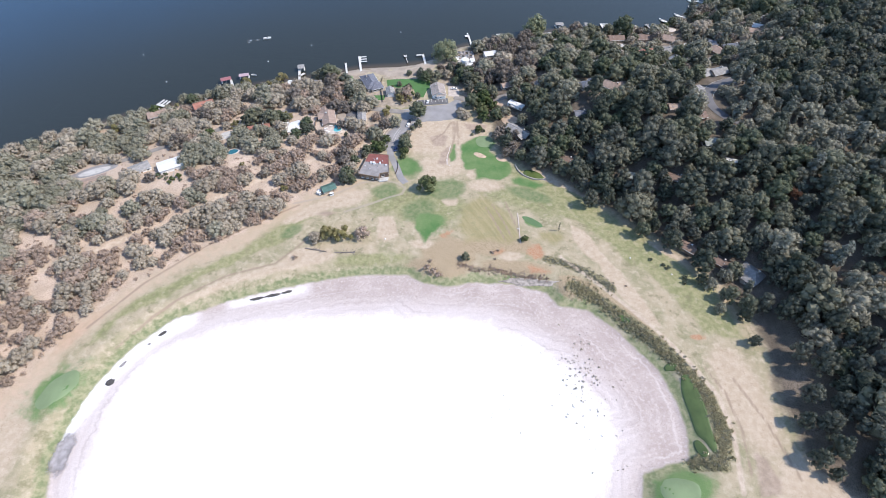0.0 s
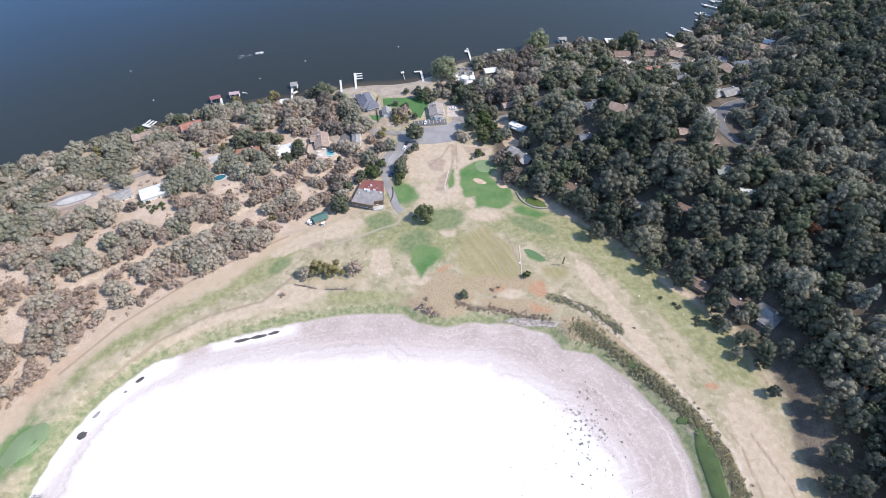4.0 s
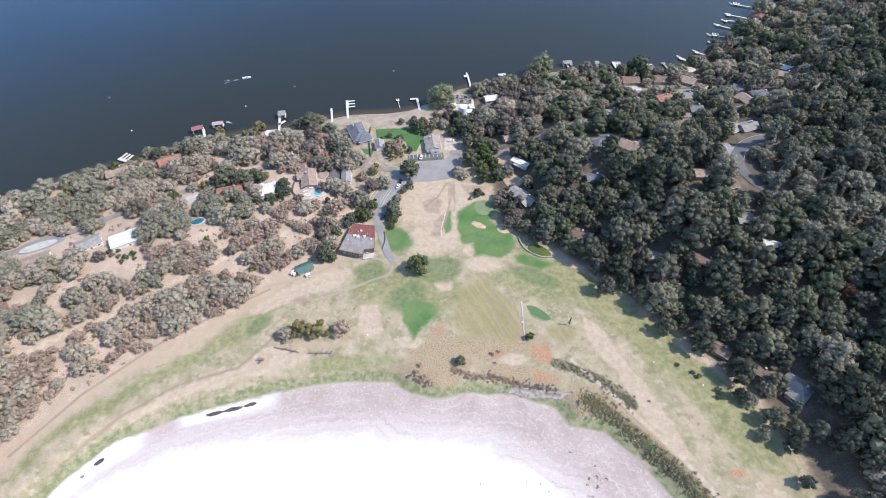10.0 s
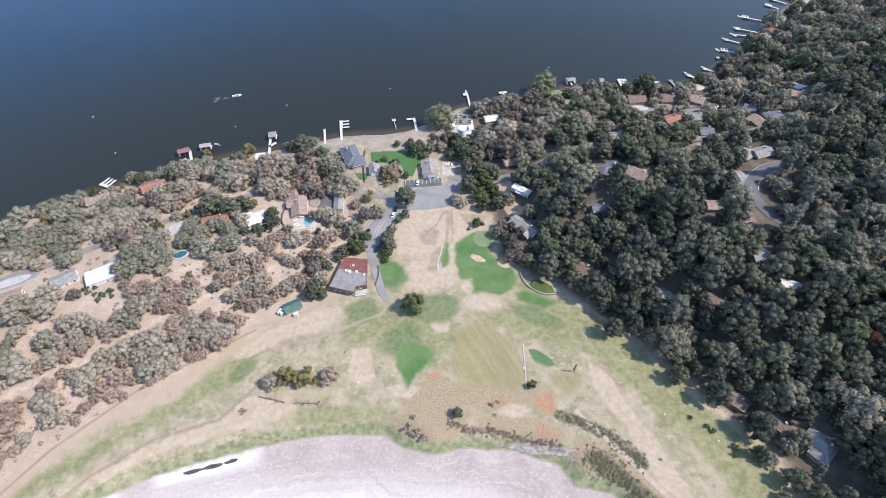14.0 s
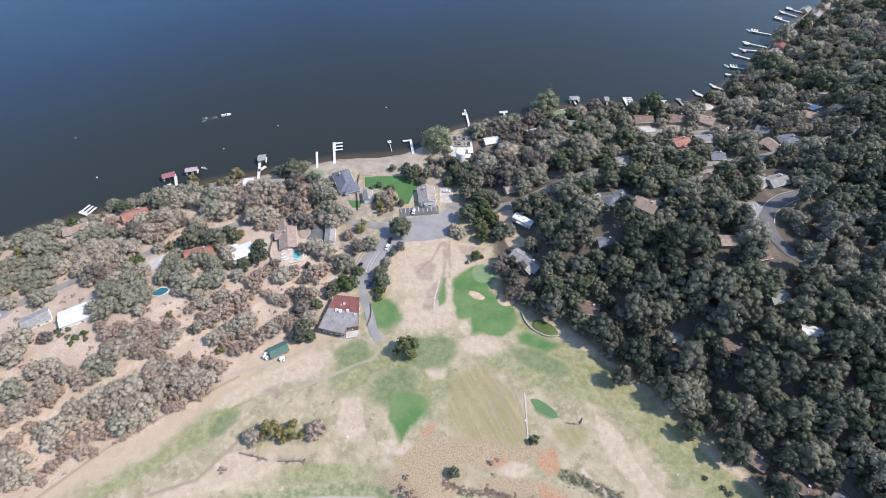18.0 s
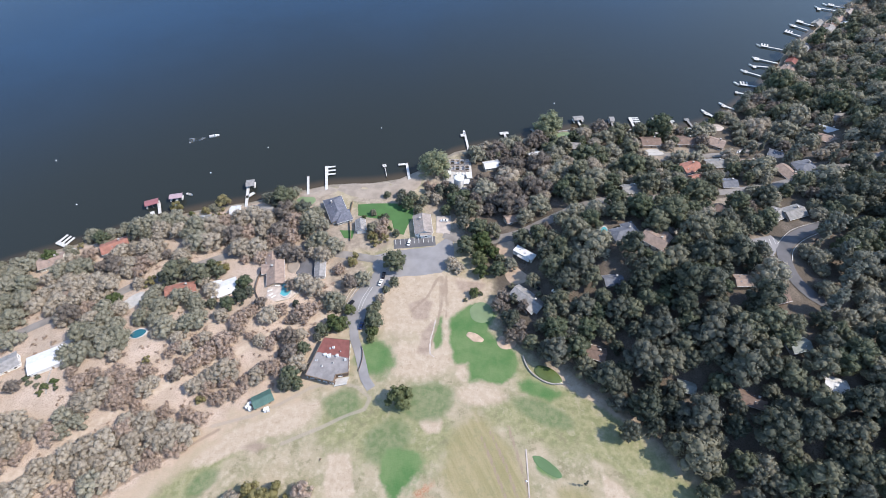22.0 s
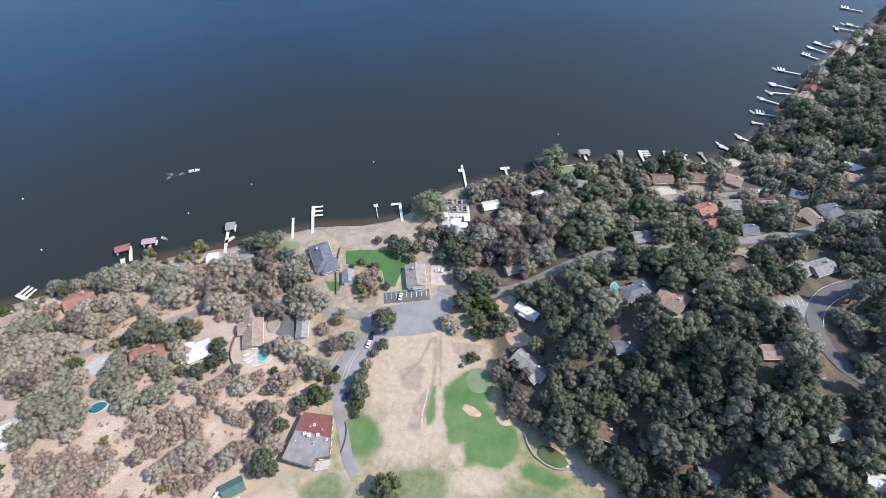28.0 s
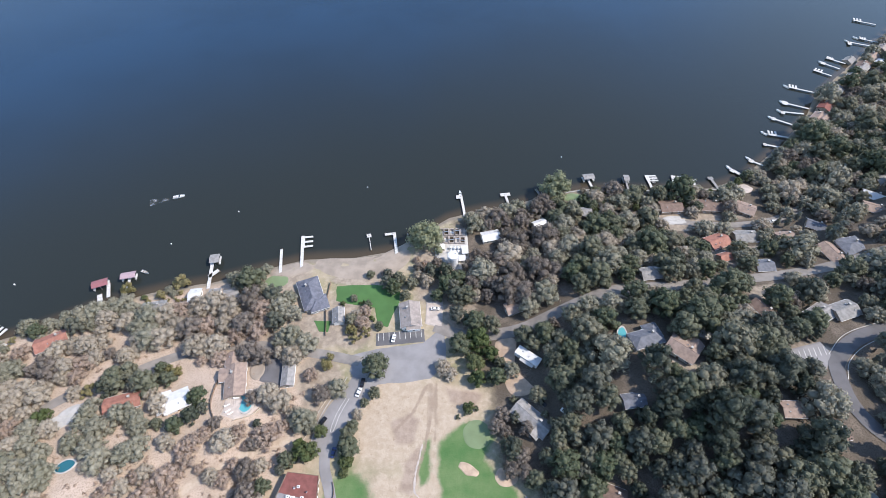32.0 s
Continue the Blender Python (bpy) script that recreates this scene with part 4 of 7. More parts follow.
tree_kind("bright_tree", LEAF_BRIGHT, 4.4, 8.0, 0.8, 18, 800, 0.62, 4, core=0.74, open_=0.1)
tree_kind("pine", LEAF_PINE, 4.1, 14.0, 1.8, 22, 860, 0.66, 3, spire=0.55, limbs=0, trunk=0.35, core=0.66, open_=0.15, spray=0.5)
for key, like, n in (("far_green_oak", "green_oak", 640), ("far_dark_oak", "dark_oak", 640), ("far_grey_oak", "grey_oak", 520), ("far_sage_oak", "sage_oak", 520), ("far_dusky_oak", "dusky_oak", 460), ("far_dry_oak", "dry_oak", 380), ("far_pine", "pine", 400)):
    leaf, r, h, base, size, heart, sp = {"green_oak": (LEAF_GREEN, 5.9, 11.5, 1.4, 0.78, 0.8, 0), "dark_oak": (LEAF_DARK, 5.6, 13.5, 1.6, 0.78, 0.8, 0), "grey_oak": (LEAF_GREY, 5.6, 7.6, 1.0, 0.9, 0.68, 0), "sage_oak": (LEAF_SAGE, 5.8, 8.4, 1.1, 0.9, 0.7, 0),
                                         "dusky_oak": (LEAF_DUSKY, 5.4, 9.5, 1.2, 0.9, 0.66, 0), "dry_oak": (LEAF_BROWN, 4.6, 5.8, 0.8, 0.78, 0.56, 0), "pine": (LEAF_PINE, 4.1, 14.0, 1.8, 0.95, 0.68, 0.55)}[like]
    tree_kind(key, leaf, r, h, base, 20, n, size, 4, spire=sp, core=heart, open_=0.12, spray=0.3)
tree_kind("rust_tree", LEAF_RUST, 4.0, 9.0, 2.0, 8, 520, 0.55, 1, core=0.5, open_=0.2)
tree_kind("willow", LEAF_WILLOW, 5.9, 9.5, 0.8, 26, 1900, 0.5, 2, core=0.6, open_=0.1)
tree_kind("yellow_tree", LEAF_YELLOW, 3.6, 5.0, 0.8, 8, 760, 0.5, 2, core=0.55, open_=0.15)
tree_kind("shrub", LEAF_BRIGHT, 1.5, 1.8, 0.2, 5, 220, 0.38, 3, limbs=0, trunk=0.08)
tree_kind("dry_shrub", LEAF_BROWN, 1.4, 1.5, 0.2, 5, 200, 0.34, 3, limbs=0, trunk=0.08, core=0.5)
tree_kind("dark_shrub", LEAF_GREEN, 1.6, 1.9, 0.2, 5, 220, 0.38, 3, limbs=0, trunk=0.08)
tree_kind("scrub", LEAF_BROWN, 1.4, 1.1, 0.0, 5, 90, 0.42, 4, limbs=0, trunk=0.08, core=0.0)
tree_kind("reed_clump", LEAF_REED, 1.4, 1.2, 0.0, 5, 70, 0.5, 4, limbs=0, trunk=0.08, core=0.0)
tree_kind("green_scrub", LEAF_SAGE, 1.4, 1.3, 0.1, 4, 70, 0.5, 3, limbs=0, trunk=0.08, core=0.0)
tree_kind("cypress", LEAF_DARK, 0.9, 8.0, 0.4, 10, 420, 0.35, 1, spire=0.6, limbs=0, trunk=0.12)
NAMES = {"dusky_oak": ("dusky_oak_tree", "tree"), "sage_oak": ("sage_oak_tree", "tree"), "green_oak": ("oak_tree", "tree"), "dark_oak": ("oak_tree", "tree"), "grey_oak": ("grey_oak_tree", "tree"), "dry_oak": ("dry_oak_tree", "tree"), "bright_tree": ("leafy_tree", "tree"), "pine": ("pine_tree", "tree"),
         "rust_tree": ("rust_tree", "tree"), "willow": ("willow_tree", "tree"), "yellow_tree": ("yellow_tree", "tree"), "shrub": ("shrub", "shrub"), "dry_shrub": ("dry_shrub", "shrub"), "dark_shrub": ("shrub", "shrub"), "cypress": ("cypress_tree", "tree")}
WORDS = {"dusky_oak": "mauve-grey half-bare oak behind the shoreline houses", "sage_oak": "broad sage-green oak among the lakeside houses", "green_oak": "dense green oak with a rounded, uneven crown", "dark_oak": "tall dark green oak in the thick wood", "grey_oak": "grey-green oak on bare pinkish earth", "dry_oak": "brownish half-bare oak on dry earth", "bright_tree": "bright green leafy garden tree",
         "pine": "tall grey-green pine among the oaks", "rust_tree": "dying tree with rust-brown leaves in the wood", "willow": "large pale grey-green willow by the water", "yellow_tree": "yellowing bushy tree on dry turf", "shrub": "low green shrub on dry ground", "dry_shrub": "low brown dried-out shrub", "dark_shrub": "low dark green shrub", "cypress": "slender dark cypress standing alone on the fairway"}
GROUPS = {"dusky_oak": "oaks behind the shore", "sage_oak": "oaks of the dry slope", "green_oak": "oaks of the hillside wood", "dark_oak": "oaks of the hillside wood", "grey_oak": "oaks of the dry slope", "dry_oak": "oaks of the dry slope", "pine": "pines of the hillside wood"}
TREE_DICE = Dice(11)


def plant(key, x, y, size=1.0, label="", stretch=1.0):
    made, leaf = KINDS[key]
    V, F, crown, trunk = made[TREE_DICE.randrange(len(made))]
    name, cat = NAMES[key]
    ob = new(name)
    ob.empty_display_size = 0.3
    ob.matrix_world = pose(x, y, ground_z(x, y), 0, 0, TREE_DICE.uniform(0, 360)) @ Matrix.Diagonal((size, size, size * stretch, 1))
    tagged(ob, label or WORDS[key], cat, GROUPS.get(key, ""))
    for n, mesh in (("trunk", trunk), ("crown", crown)):
        p = new(n, mesh)
        p.parent = ob
    return ob


def grove(name, spots, label):
    """Woods too thick to count: one mesh a kind of leaf."""
    by = {}
    for key, x, y, size in spots:
        by.setdefault(key, []).append((x, y, size))
    for key, places in by.items():
        made, leaf = KINDS[key]
        VV, FF, TT, k = [], [], [], 0
        for x, y, size in places:
            V, F = made[TREE_DICE.randrange(len(made))][:2]
            a = TREE_DICE.uniform(0, 6.283)
            c, s = math.cos(a), math.sin(a)
            sz = size * TREE_DICE.uniform(0.85, 1.15)
            W = np.stack(((V[:, 0] * c - V[:, 1] * s) * size + x, (V[:, 0] * s + V[:, 1] * c) * size + y, V[:, 2] * sz + ground_z(x, y)), 1)
            VV.append(W)
            FF.append(F + k)
            TT.append(np.full(len(V), TREE_DICE.random(), np.float32))
            k += len(V)
        mesh = bpy.data.meshes.new(name)
        raw_mesh(mesh, np.concatenate(VV), np.concatenate(FF))
        mesh.attributes.new("tint", "FLOAT", "POINT").data.foreach_set("value", np.concatenate(TT))
        mesh.materials.append(leaf)
        tagged(new(name, mesh), label, "wood", kind="stuff")


KEEP = []          # circles kept free of scattered trees: houses, yards, roads


def keep(x, y, r):
    KEEP.append((x, y, r))


def keep_line(points, r):
    for x, y in curve(points, step=8):
        keep(x, y, r)


def free(x, y, r):
    return all((x - a) ** 2 + (y - b) ** 2 > (c + r * 0.75) ** 2 for a, b, c in KEEP)


def scatter(rng, box_, spacing, inside, tries=9000, sizes=(0.75, 1.2)):
    """Random places at least a crown apart."""
    x0, y0, x1, y1 = box_
    cell, out = {}, []
    xy = rng.np.uniform((x0, y0), (x1, y1), (tries, 2))
    ok = inside(xy[:, 0], xy[:, 1])
    for (x, y), good in zip(xy, ok):
        if not good:
            continue
        k = rng.uniform(*sizes)
        d = spacing * k
        ci, cj = int(x // 6), int(y // 6)
        if any((x - a) ** 2 + (y - b) ** 2 < (0.5 * (d + e)) ** 2 for i in (-2, -1, 0, 1, 2) for j in (-2, -1, 0, 1, 2) for a, b, e in cell.get((ci + i, cj + j), ())):
            continue
        if not free(x, y, d * 0.55):
            continue
        cell.setdefault((ci, cj), []).append((x, y, d))
        out.append((float(x), float(y), k))
    return out


# ---- houses ----
def window_part(parent, x, y, z, w, h, rot):
    c, s = math.cos(radians(rot)), math.sin(radians(rot))
    fr = Shape()
    for dx, dz, sx, sz in ((0, h / 2, w + 0.16, 0.1), (0, -h / 2, w + 0.16, 0.1), (-w / 2, 0, 0.1, h), (w / 2, 0, 0.1, h), (0, 0, 0.06, h)):
        fr.box(x + dx * c, y + dx * s, z + dz, sx, 0.14, sz, rot)
    win = part("window", fr, WHITE, parent)
    part("pane", Shape().box(x, y, z, w, 0.05, h, rot), GLASS, win)
    part("sill", Shape().box(x + 0.12 * s, y - 0.12 * c, z - h / 2 - 0.09, w + 0.3, 0.22, 0.07, rot), WHITE, win)


def house(x, y, L, W, rot, roof_mat, wall_mat, label, h=3.0, rise=1.7, style="gable", wing=None, chimney=True, name="house", storeys=1, group="", clear=None):
    """L along its ridge. wing: (offset along, offset across, length, width) of a cross wing."""
    base = min(ground_z(x + dx, y + dy) for dx in (-3, 3) for dy in (-3, 3))
    ob = thing(name, x, y, rot, label, "house", group, z=base)
    keep(x, y, clear or max(L, W) * (0.36 if x < 30 else 0.46))
    keep(x - 1, y - W * 0.5 - 2.5, W * 0.45)
    for k in (-1, 1):
        keep(x + math.cos(radians(rot)) * L * 0.3 * k, y + math.sin(radians(rot)) * L * 0.3 * k, W * 0.36)
    rng = random.Random(int(abs(x) * 13 + abs(y) * 7))
    drop = 1.6

    def block(cx, cy, l, w, turn, hh, up, kind):
        ct, st = math.cos(radians(turn)), math.sin(radians(turn))

        def at(u, v):
            return cx + u * ct - v * st, cy + u * st + v * ct
        for (u, v, ln_, r) in ((0, -w / 2, l, 0), (0, w / 2, l, 180), (-l / 2, 0, w - 0.44, -90), (l / 2, 0, w - 0.44, 90)):
            px, py = at(u, v)
            wall = part("wall", Shape().box(px, py, (hh - drop) / 2, ln_, 0.22, hh + drop, turn + r), wall_mat, ob)
            n = max(1, int(ln_ / 3.4))
            for st_ in range(storeys):
                for i in range(n):
                    o = -ln_ / 2 + ln_ * (i + 0.5) / n
                    out = 0.13
                    a = radians(turn + r)
                    wx, wy = px + math.cos(a) * o + math.sin(a) * out, py + math.sin(a) * o - math.cos(a) * out
                    zz = 1.5 + st_ * 2.8
                    if r == 0 and i == n // 2 and st_ == 0:
                        door = part("door", Shape().box(wx, wy, 1.02, 0.95, 0.08, 2.04, turn + r), WOOD, ob)
                        part("handle", Shape().box(wx + math.cos(a) * 0.35, wy + math.sin(a) * 0.35, 1.0, 0.05, 0.18, 0.12, turn + r), METAL, door)
                    elif rng.random() < 0.75:
                        window_part(ob, wx, wy, zz, rng.choice((1.2, 1.5, 1.8)), 1.1, turn + r)
        eav = 0.55
        lx, wy = l / 2 + eav, w / 2 + eav
        th = 0.16
        if kind == "flat":
            part("roof", Shape().slab([at(*p) for p in ((-lx, -wy), (lx, -wy), (lx, wy), (-lx, wy))], hh, hh + 0.3), roof_mat, ob)
            return
        inset = wy * 0.9 if kind == "hip" else 0.0
        lo = hh - up * eav / (w / 2)
        for side in (-1, 1):
            a, b, c, d = at(-lx, side * wy), at(lx, side * wy), at(lx - inset, 0), at(-lx + inset, 0)
            top = [(*a, lo), (*b, lo), (*c, hh + up), (*d, hh + up)]
            pts = [(p[0], p[1], p[2] + th) for p in top] + top
            part("roof_slope", Shape().add(pts, ((0, 1, 2, 3), (7, 6, 5, 4), (0, 4, 5, 1), (1, 5, 6, 2), (2, 6, 7, 3), (3, 7, 4, 0))), roof_mat, ob)
        for end in (-1, 1):
            if inset:
                a, b, c = at(end * lx, -wy), at(end * lx, wy), at(end * (lx - inset), 0)
                top = [(*a, lo), (*b, lo), (*c, hh + up)]
                pts = [(p[0], p[1], p[2] + th) for p in top] + top
                part("roof_slope", Shape().add(pts, ((0, 1, 2), (5, 4, 3), (0, 3, 4, 1), (1, 4, 5, 2), (2, 5, 3, 0))), roof_mat, ob)
            else:
                a, b, c = at(end * l / 2, -w / 2), at(end * l / 2, w / 2), at(end * l / 2, 0)
                i_ = at(end * (l / 2 - 0.2), 0)
                dx, dy = i_[0] - c[0], i_[1] - c[1]
                pts = [(*a, hh), (*b, hh), (*c, hh + up - 0.02)]
                pts += [(p[0] + dx, p[1] + dy, p[2]) for p in pts]
                part("gable", Shape().add(pts, ((0, 1, 2), (5, 4, 3), (0, 3, 4, 1), (1, 4, 5, 2), (2, 5, 3, 0))), wall_mat, ob)
        e0, e1 = at(-lx + inset, 0), at(lx - inset, 0)
        part("ridge_cap", Shape().tube((*e0, hh + up + th * 0.9), (*e1, hh + up + th * 0.9), 0.13, 0.13, 6), roof_mat, ob)
        for side in (-1, 1):
            a, b = at(-lx, side * (wy + 0.07)), at(lx, side * (wy + 0.07))
            part("gutter", Shape().tube((*a, lo + 0.02), (*b, lo + 0.02), 0.08, 0.08, 6), WHITE, ob)
    hh = h + (storeys - 1) * 2.8
    block(0, 0, L, W, 0, hh, rise, style)
    if wing:
        wx, wy, wl, ww = wing
        block(wx, wy, wl, ww, 90, hh - 0.25, rise * min(1, ww / W), style if style != "flat" else "flat")
    if chimney and style != "flat":
        cx = L * 0.22
        stack = part("chimney", Shape().box(cx, W * 0.14, hh + rise * 0.9, 0.8, 0.8, 2.0), STONE, ob)
        part("chimney_cap", Shape().box(cx, W * 0.14, hh + rise * 0.9 + 1.06, 1.0, 1.0, 0.12), CONCRETE, stack)
    for i in range(rng.randrange(1, 4)):
        vx, vy = rng.uniform(-0.35, 0.35) * L, rng.choice((-0.25, 0.25)) * W
        part("roof_vent", Shape().box(vx, vy, hh + (rise * 0.5 if style != "flat" else 0.3) + 0.25, 0.45, 0.45, 0.7, 0, 0.8), METAL, ob)
    return ob


house(-105, 290.5, 10.5, 8.5, 29, ROOF_WHITE, WHITE, "white low-pitched house with a bright roof among oaks", rise=0.9, wing=(-5, 1.5, 9, 6), chimney=False)
house(-129, 289.5, 14.5, 6.8, 19, ROOF_ORANGE, TAN_WALL, "long bungalow with a faded red roof under oaks", rise=1.3)
house(-82, 301, 15.5, 8.5, 103, ROOF_TAN, TAN_WALL, "tan-roofed house beside the turquoise pool", wing=(4, 3.5, 7, 6), rise=1.6)
house(-86.5, 311.5, 7.5, 6, 98, ROOF_TAN, TAN_WALL, "tan-roofed annexe beside the larger house", rise=1.2, chimney=False)
house(-59, 305.5, 11, 4.8, 97, ROOF_LIGHT, WHITE, "narrow garage with a light grey gable roof", rise=1.0, chimney=False, name="garage")
house(-178, 320, 13.5, 8, 30, ROOF_ORANGE, CREAM, "lakeside house with orange roof tiles and skylights", rise=1.8)
house(-208, 308, 12, 8, 25, ROOF_TAN, CREAM, "pinkish tan-roofed lakeside house", rise=1.6)
house(-136, 340, 11, 8, 12, ROOF_GREY, GREY_WALL, "dark grey-roofed house near the lake", rise=1.4)
house(-118, 349, 5.0, 7.5, 8, ROOF_WHITE, WHITE, "white boathouse with an arched front at the shore", rise=1.6, chimney=False, name="boathouse", clear=3)
house(-108, 349.5, 5.0, 7, 8, ROOF_LIGHT, WHITE, "grey boathouse beside the dock", rise=1.5, chimney=False, name="boathouse", clear=3)
house(-99, 350, 7, 6, 15, ROOF_LIGHT, GREY_WALL, "grey shoreline cabin with a light roof", rise=1.3, chimney=False)
house(-57.5, 352, 19, 10.5, 114, ROOF_SLATE, GREY_WALL, "large lakeside house with slate-blue hipped roofs", rise=2.4, style="hip", wing=(-7.5, -2, 9, 8))
house(-41, 338.5, 8, 5, 100, ROOF_LIGHT, WHITE, "small white cottage with a light grey roof", rise=1.4, chimney=False)
house(-4.5, 339.5, 14, 9.5, 98, ROOF_DUN, WHITE, "white house with a broad grey gable roof beside the lawn", rise=2.0, h=3.4, wing=(-5.6, -1.0, 6, 5))
house(38.5, 395.5, 10, 6.5, 15, ROOF_WHITE, CREAM, "house with a bright white roof near the water tank", rise=1.2, chimney=False)
house(68, 406, 7.5, 5, 25, ROOF_WHITE, CREAM, "white-roofed cabin in the shoreline trees", rise=1.2, chimney=False)
house(52, 286.5, 17, 7.5, -43, ROOF_LIGHT, BROWN_WALL, "long grey-roofed house at the golf course's edge", rise=1.6, wing=(3.5, -3, 6, 6))
house(48, 344, 8, 6, 20, ROOF_TAN, TAN_WALL, "small tan cabin among grey trees", rise=1.2, chimney=False)
house(103.5, 317.5, 14, 7.5, 18, ROOF_BLUE, GREY_WALL, "grey-blue hipped house beside a small pool", rise=1.8, style="hip", wing=(4.5, 2.5, 7, 6))
house(117, 311, 12, 8.5, -40, ROOF_TAN, WHITE, "tan-roofed house with white gables on the hillside", rise=2.0, wing=(3, 3, 9, 6))
house(93.5, 290.5, 9, 5.5, 9, ROOF_BLUE, GREY_WALL, "small blue-grey-roofed house deep in the wood", rise=1.2)
house(164, 275, 9.5, 7, 15, ROOF_BROWN, BROWN_WALL, "brown-roofed house below the hill road", rise=1.5)
house(152, 284, 8, 6, 0, ROOF_TAN, TAN_WALL, "tan-roofed cottage beside the hill car park", rise=1.2, chimney=False)
house(165, 250.7, 8.5, 5.5, 12, ROOF_SAGE, GREY_WALL, "pale sage-roofed house in the wood", rise=1.3, chimney=False)
house(173, 233, 8, 6, -20, ROOF_WHITE, TAN_WALL, "white-roofed cabin among dark oaks", rise=1.2, chimney=False)
house(142, 230.5, 10, 6, -20, ROOF_BROWN, BROWN_WALL, "brown-roofed house half hidden by oaks", rise=1.4)
house(118, 238, 7, 5, -15, ROOF_SAGE, GREY_WALL, "small pale-roofed cabin half hidden by oaks", rise=1.2, chimney=False)
house(81, 256.5, 10, 6.5, -20, ROOF_BROWN, BROWN_WALL, "reddish brown-roofed house behind the pond", rise=1.5)
house(137.5, 184, 10.5, 5.8, -42, ROOF_BROWN, BROWN_WALL, "long low brown-roofed house facing the fairway", rise=1.0)
house(151.5, 173.5, 13.5, 5.8, -41, ROOF_BROWN, BROWN_WALL, "long low brown house with a shingle roof by the fairway", rise=1.0)
house(165, 163.5, 11.5, 10, -52, ROOF_LIGHT, GREY_WALL, "pale grey hipped-roof house in the wood's edge", rise=2.6, style="hip", wing=(2, -3.5, 6, 6))
house(-173.5, 245, 14, 9, 31, ROOF_WHITE, WHITE, "white house with a bright flat-pitched roof on the slope", rise=0.7, chimney=False, h=3.6)
house(-192.5, 242.5, 11.5, 7.5, 38, ROOF_LIGHT, WHITE, "grey-roofed house with a row of windows", rise=1.2, chimney=False)
house(-214, 229, 13, 8, 30, ROOF_TAN, CREAM, "pinkish house below the oval driveway", rise=1.2, chimney=False)
house(-168, 249, 6, 5, 30, ROOF_WHITE, WHITE, "small white outbuilding beside the white house", rise=0.8, chimney=False)
for x, y, L, W, rot, m, text in ((167, 392, 12, 9, 23, ROOF_ORANGE, "orange-roofed house near the lake lane"), (219, 377, 13, 9, -70, ROOF_TAN, "tan-roofed house above the lane"), (230.5, 381, 13, 11, 12, ROOF_BLUE, "large blue-grey hipped house above the lane"),
                                 (268, 425.5, 11, 7, -30, ROOF_WHITE, "white-roofed house on the wooded shore"), (261, 413, 11, 8, -25, ROOF_TAN, "tan-roofed house on the wooded shore"), (96, 417, 8, 6, 5, ROOF_LIGHT, "light-roofed cabin near the docks"), (119, 361.5, 10, 7, 10, ROOF_GREY, "grey-roofed house beside the lane"),
                                 (185, 397, 13, 8, 3, ROOF_GREY, "long slate-grey-roofed house behind the lake lane"), (206, 395.5, 10, 7, 8, ROOF_TAN, "pinkish tan-roofed house among dark oaks"), (164, 377, 6, 5, 20, ROOF_ORANGE, "small orange-roofed cabin among oaks"), (181, 369.5, 9, 7, 5, ROOF_BLUE, "blue-grey-roofed house beside the lane"), (163.5, 336, 10, 7, -60, ROOF_BROWN, "brown-roofed house below the lane"), (188, 333, 12, 8, 30, ROOF_LIGHT, "light grey-roofed house above the striped car park"), (200, 335, 12, 8, 20, ROOF_GREY, "grey-brown-roofed house above the striped car park"),
                                 (150, 423.5, 13, 9, 5, ROOF_BROWN, "brown-roofed lakeside house with its own dock"), (175, 425, 13, 9, 0, ROOF_BROWN, "brown-roofed lakeside house behind a patio"), (195, 423.5, 12, 9, -30, ROOF_TAN, "tan-roofed lakeside house behind a boat ramp"), (227, 404.5, 9, 7, -30, ROOF_BLUE, "blue-grey-roofed house in the wooded shore"),
                                 (354.8, 610.7, 10, 7, 40, ROOF_GREY, "grey-roofed house among the far docks"), (355.9, 594.3, 12, 8, 45, ROOF_LIGHT, "pale grey-roofed house on the far shore"), (374.8, 613.9, 11, 7, 40, ROOF_TAN, "tan-roofed house behind a far dock"), (391.4, 628.5, 11, 7, 45, ROOF_DUN, "dun-roofed house at the far shore"), (315.0, 558.1, 10, 7, 45, ROOF_TAN, "tan-roofed house beside a far dock"), (289.1, 520.0, 9, 6, 40, ROOF_TAN, "pink-tan-roofed cabin behind a far dock"), (339.0, 579.3, 9, 6, 50, ROOF_GREY, "small grey-roofed cabin on the far shore"), (376.1, 604.1, 9, 6, 40, ROOF_WHITE, "white-roofed cabin on the far shore"), (282, 441.5, 11, 8, 20, ROOF_GREY, "grey-roofed house high in the wood"), (298, 536.5, 12, 8, 50, ROOF_RED, "dark red-roofed lakeside house"), (287, 522.5, 11, 8, 45, ROOF_TAN, "tan-roofed lakeside house among trees"), (359.5, 599, 12, 9, 45, ROOF_BROWN, "brown-roofed house at the far shore"), (318, 560, 10, 8, 45, ROOF_GREY, "grey-roofed house at the far shore"), (340, 578, 10, 7, 40, ROOF_TAN, "tan-roofed cabin at the far shore")):
    house(x, y, L, W, rot, m, TAN_WALL, text, rise=1.7, style="hip" if "hipped" in text else "gable", chimney="house" in text)


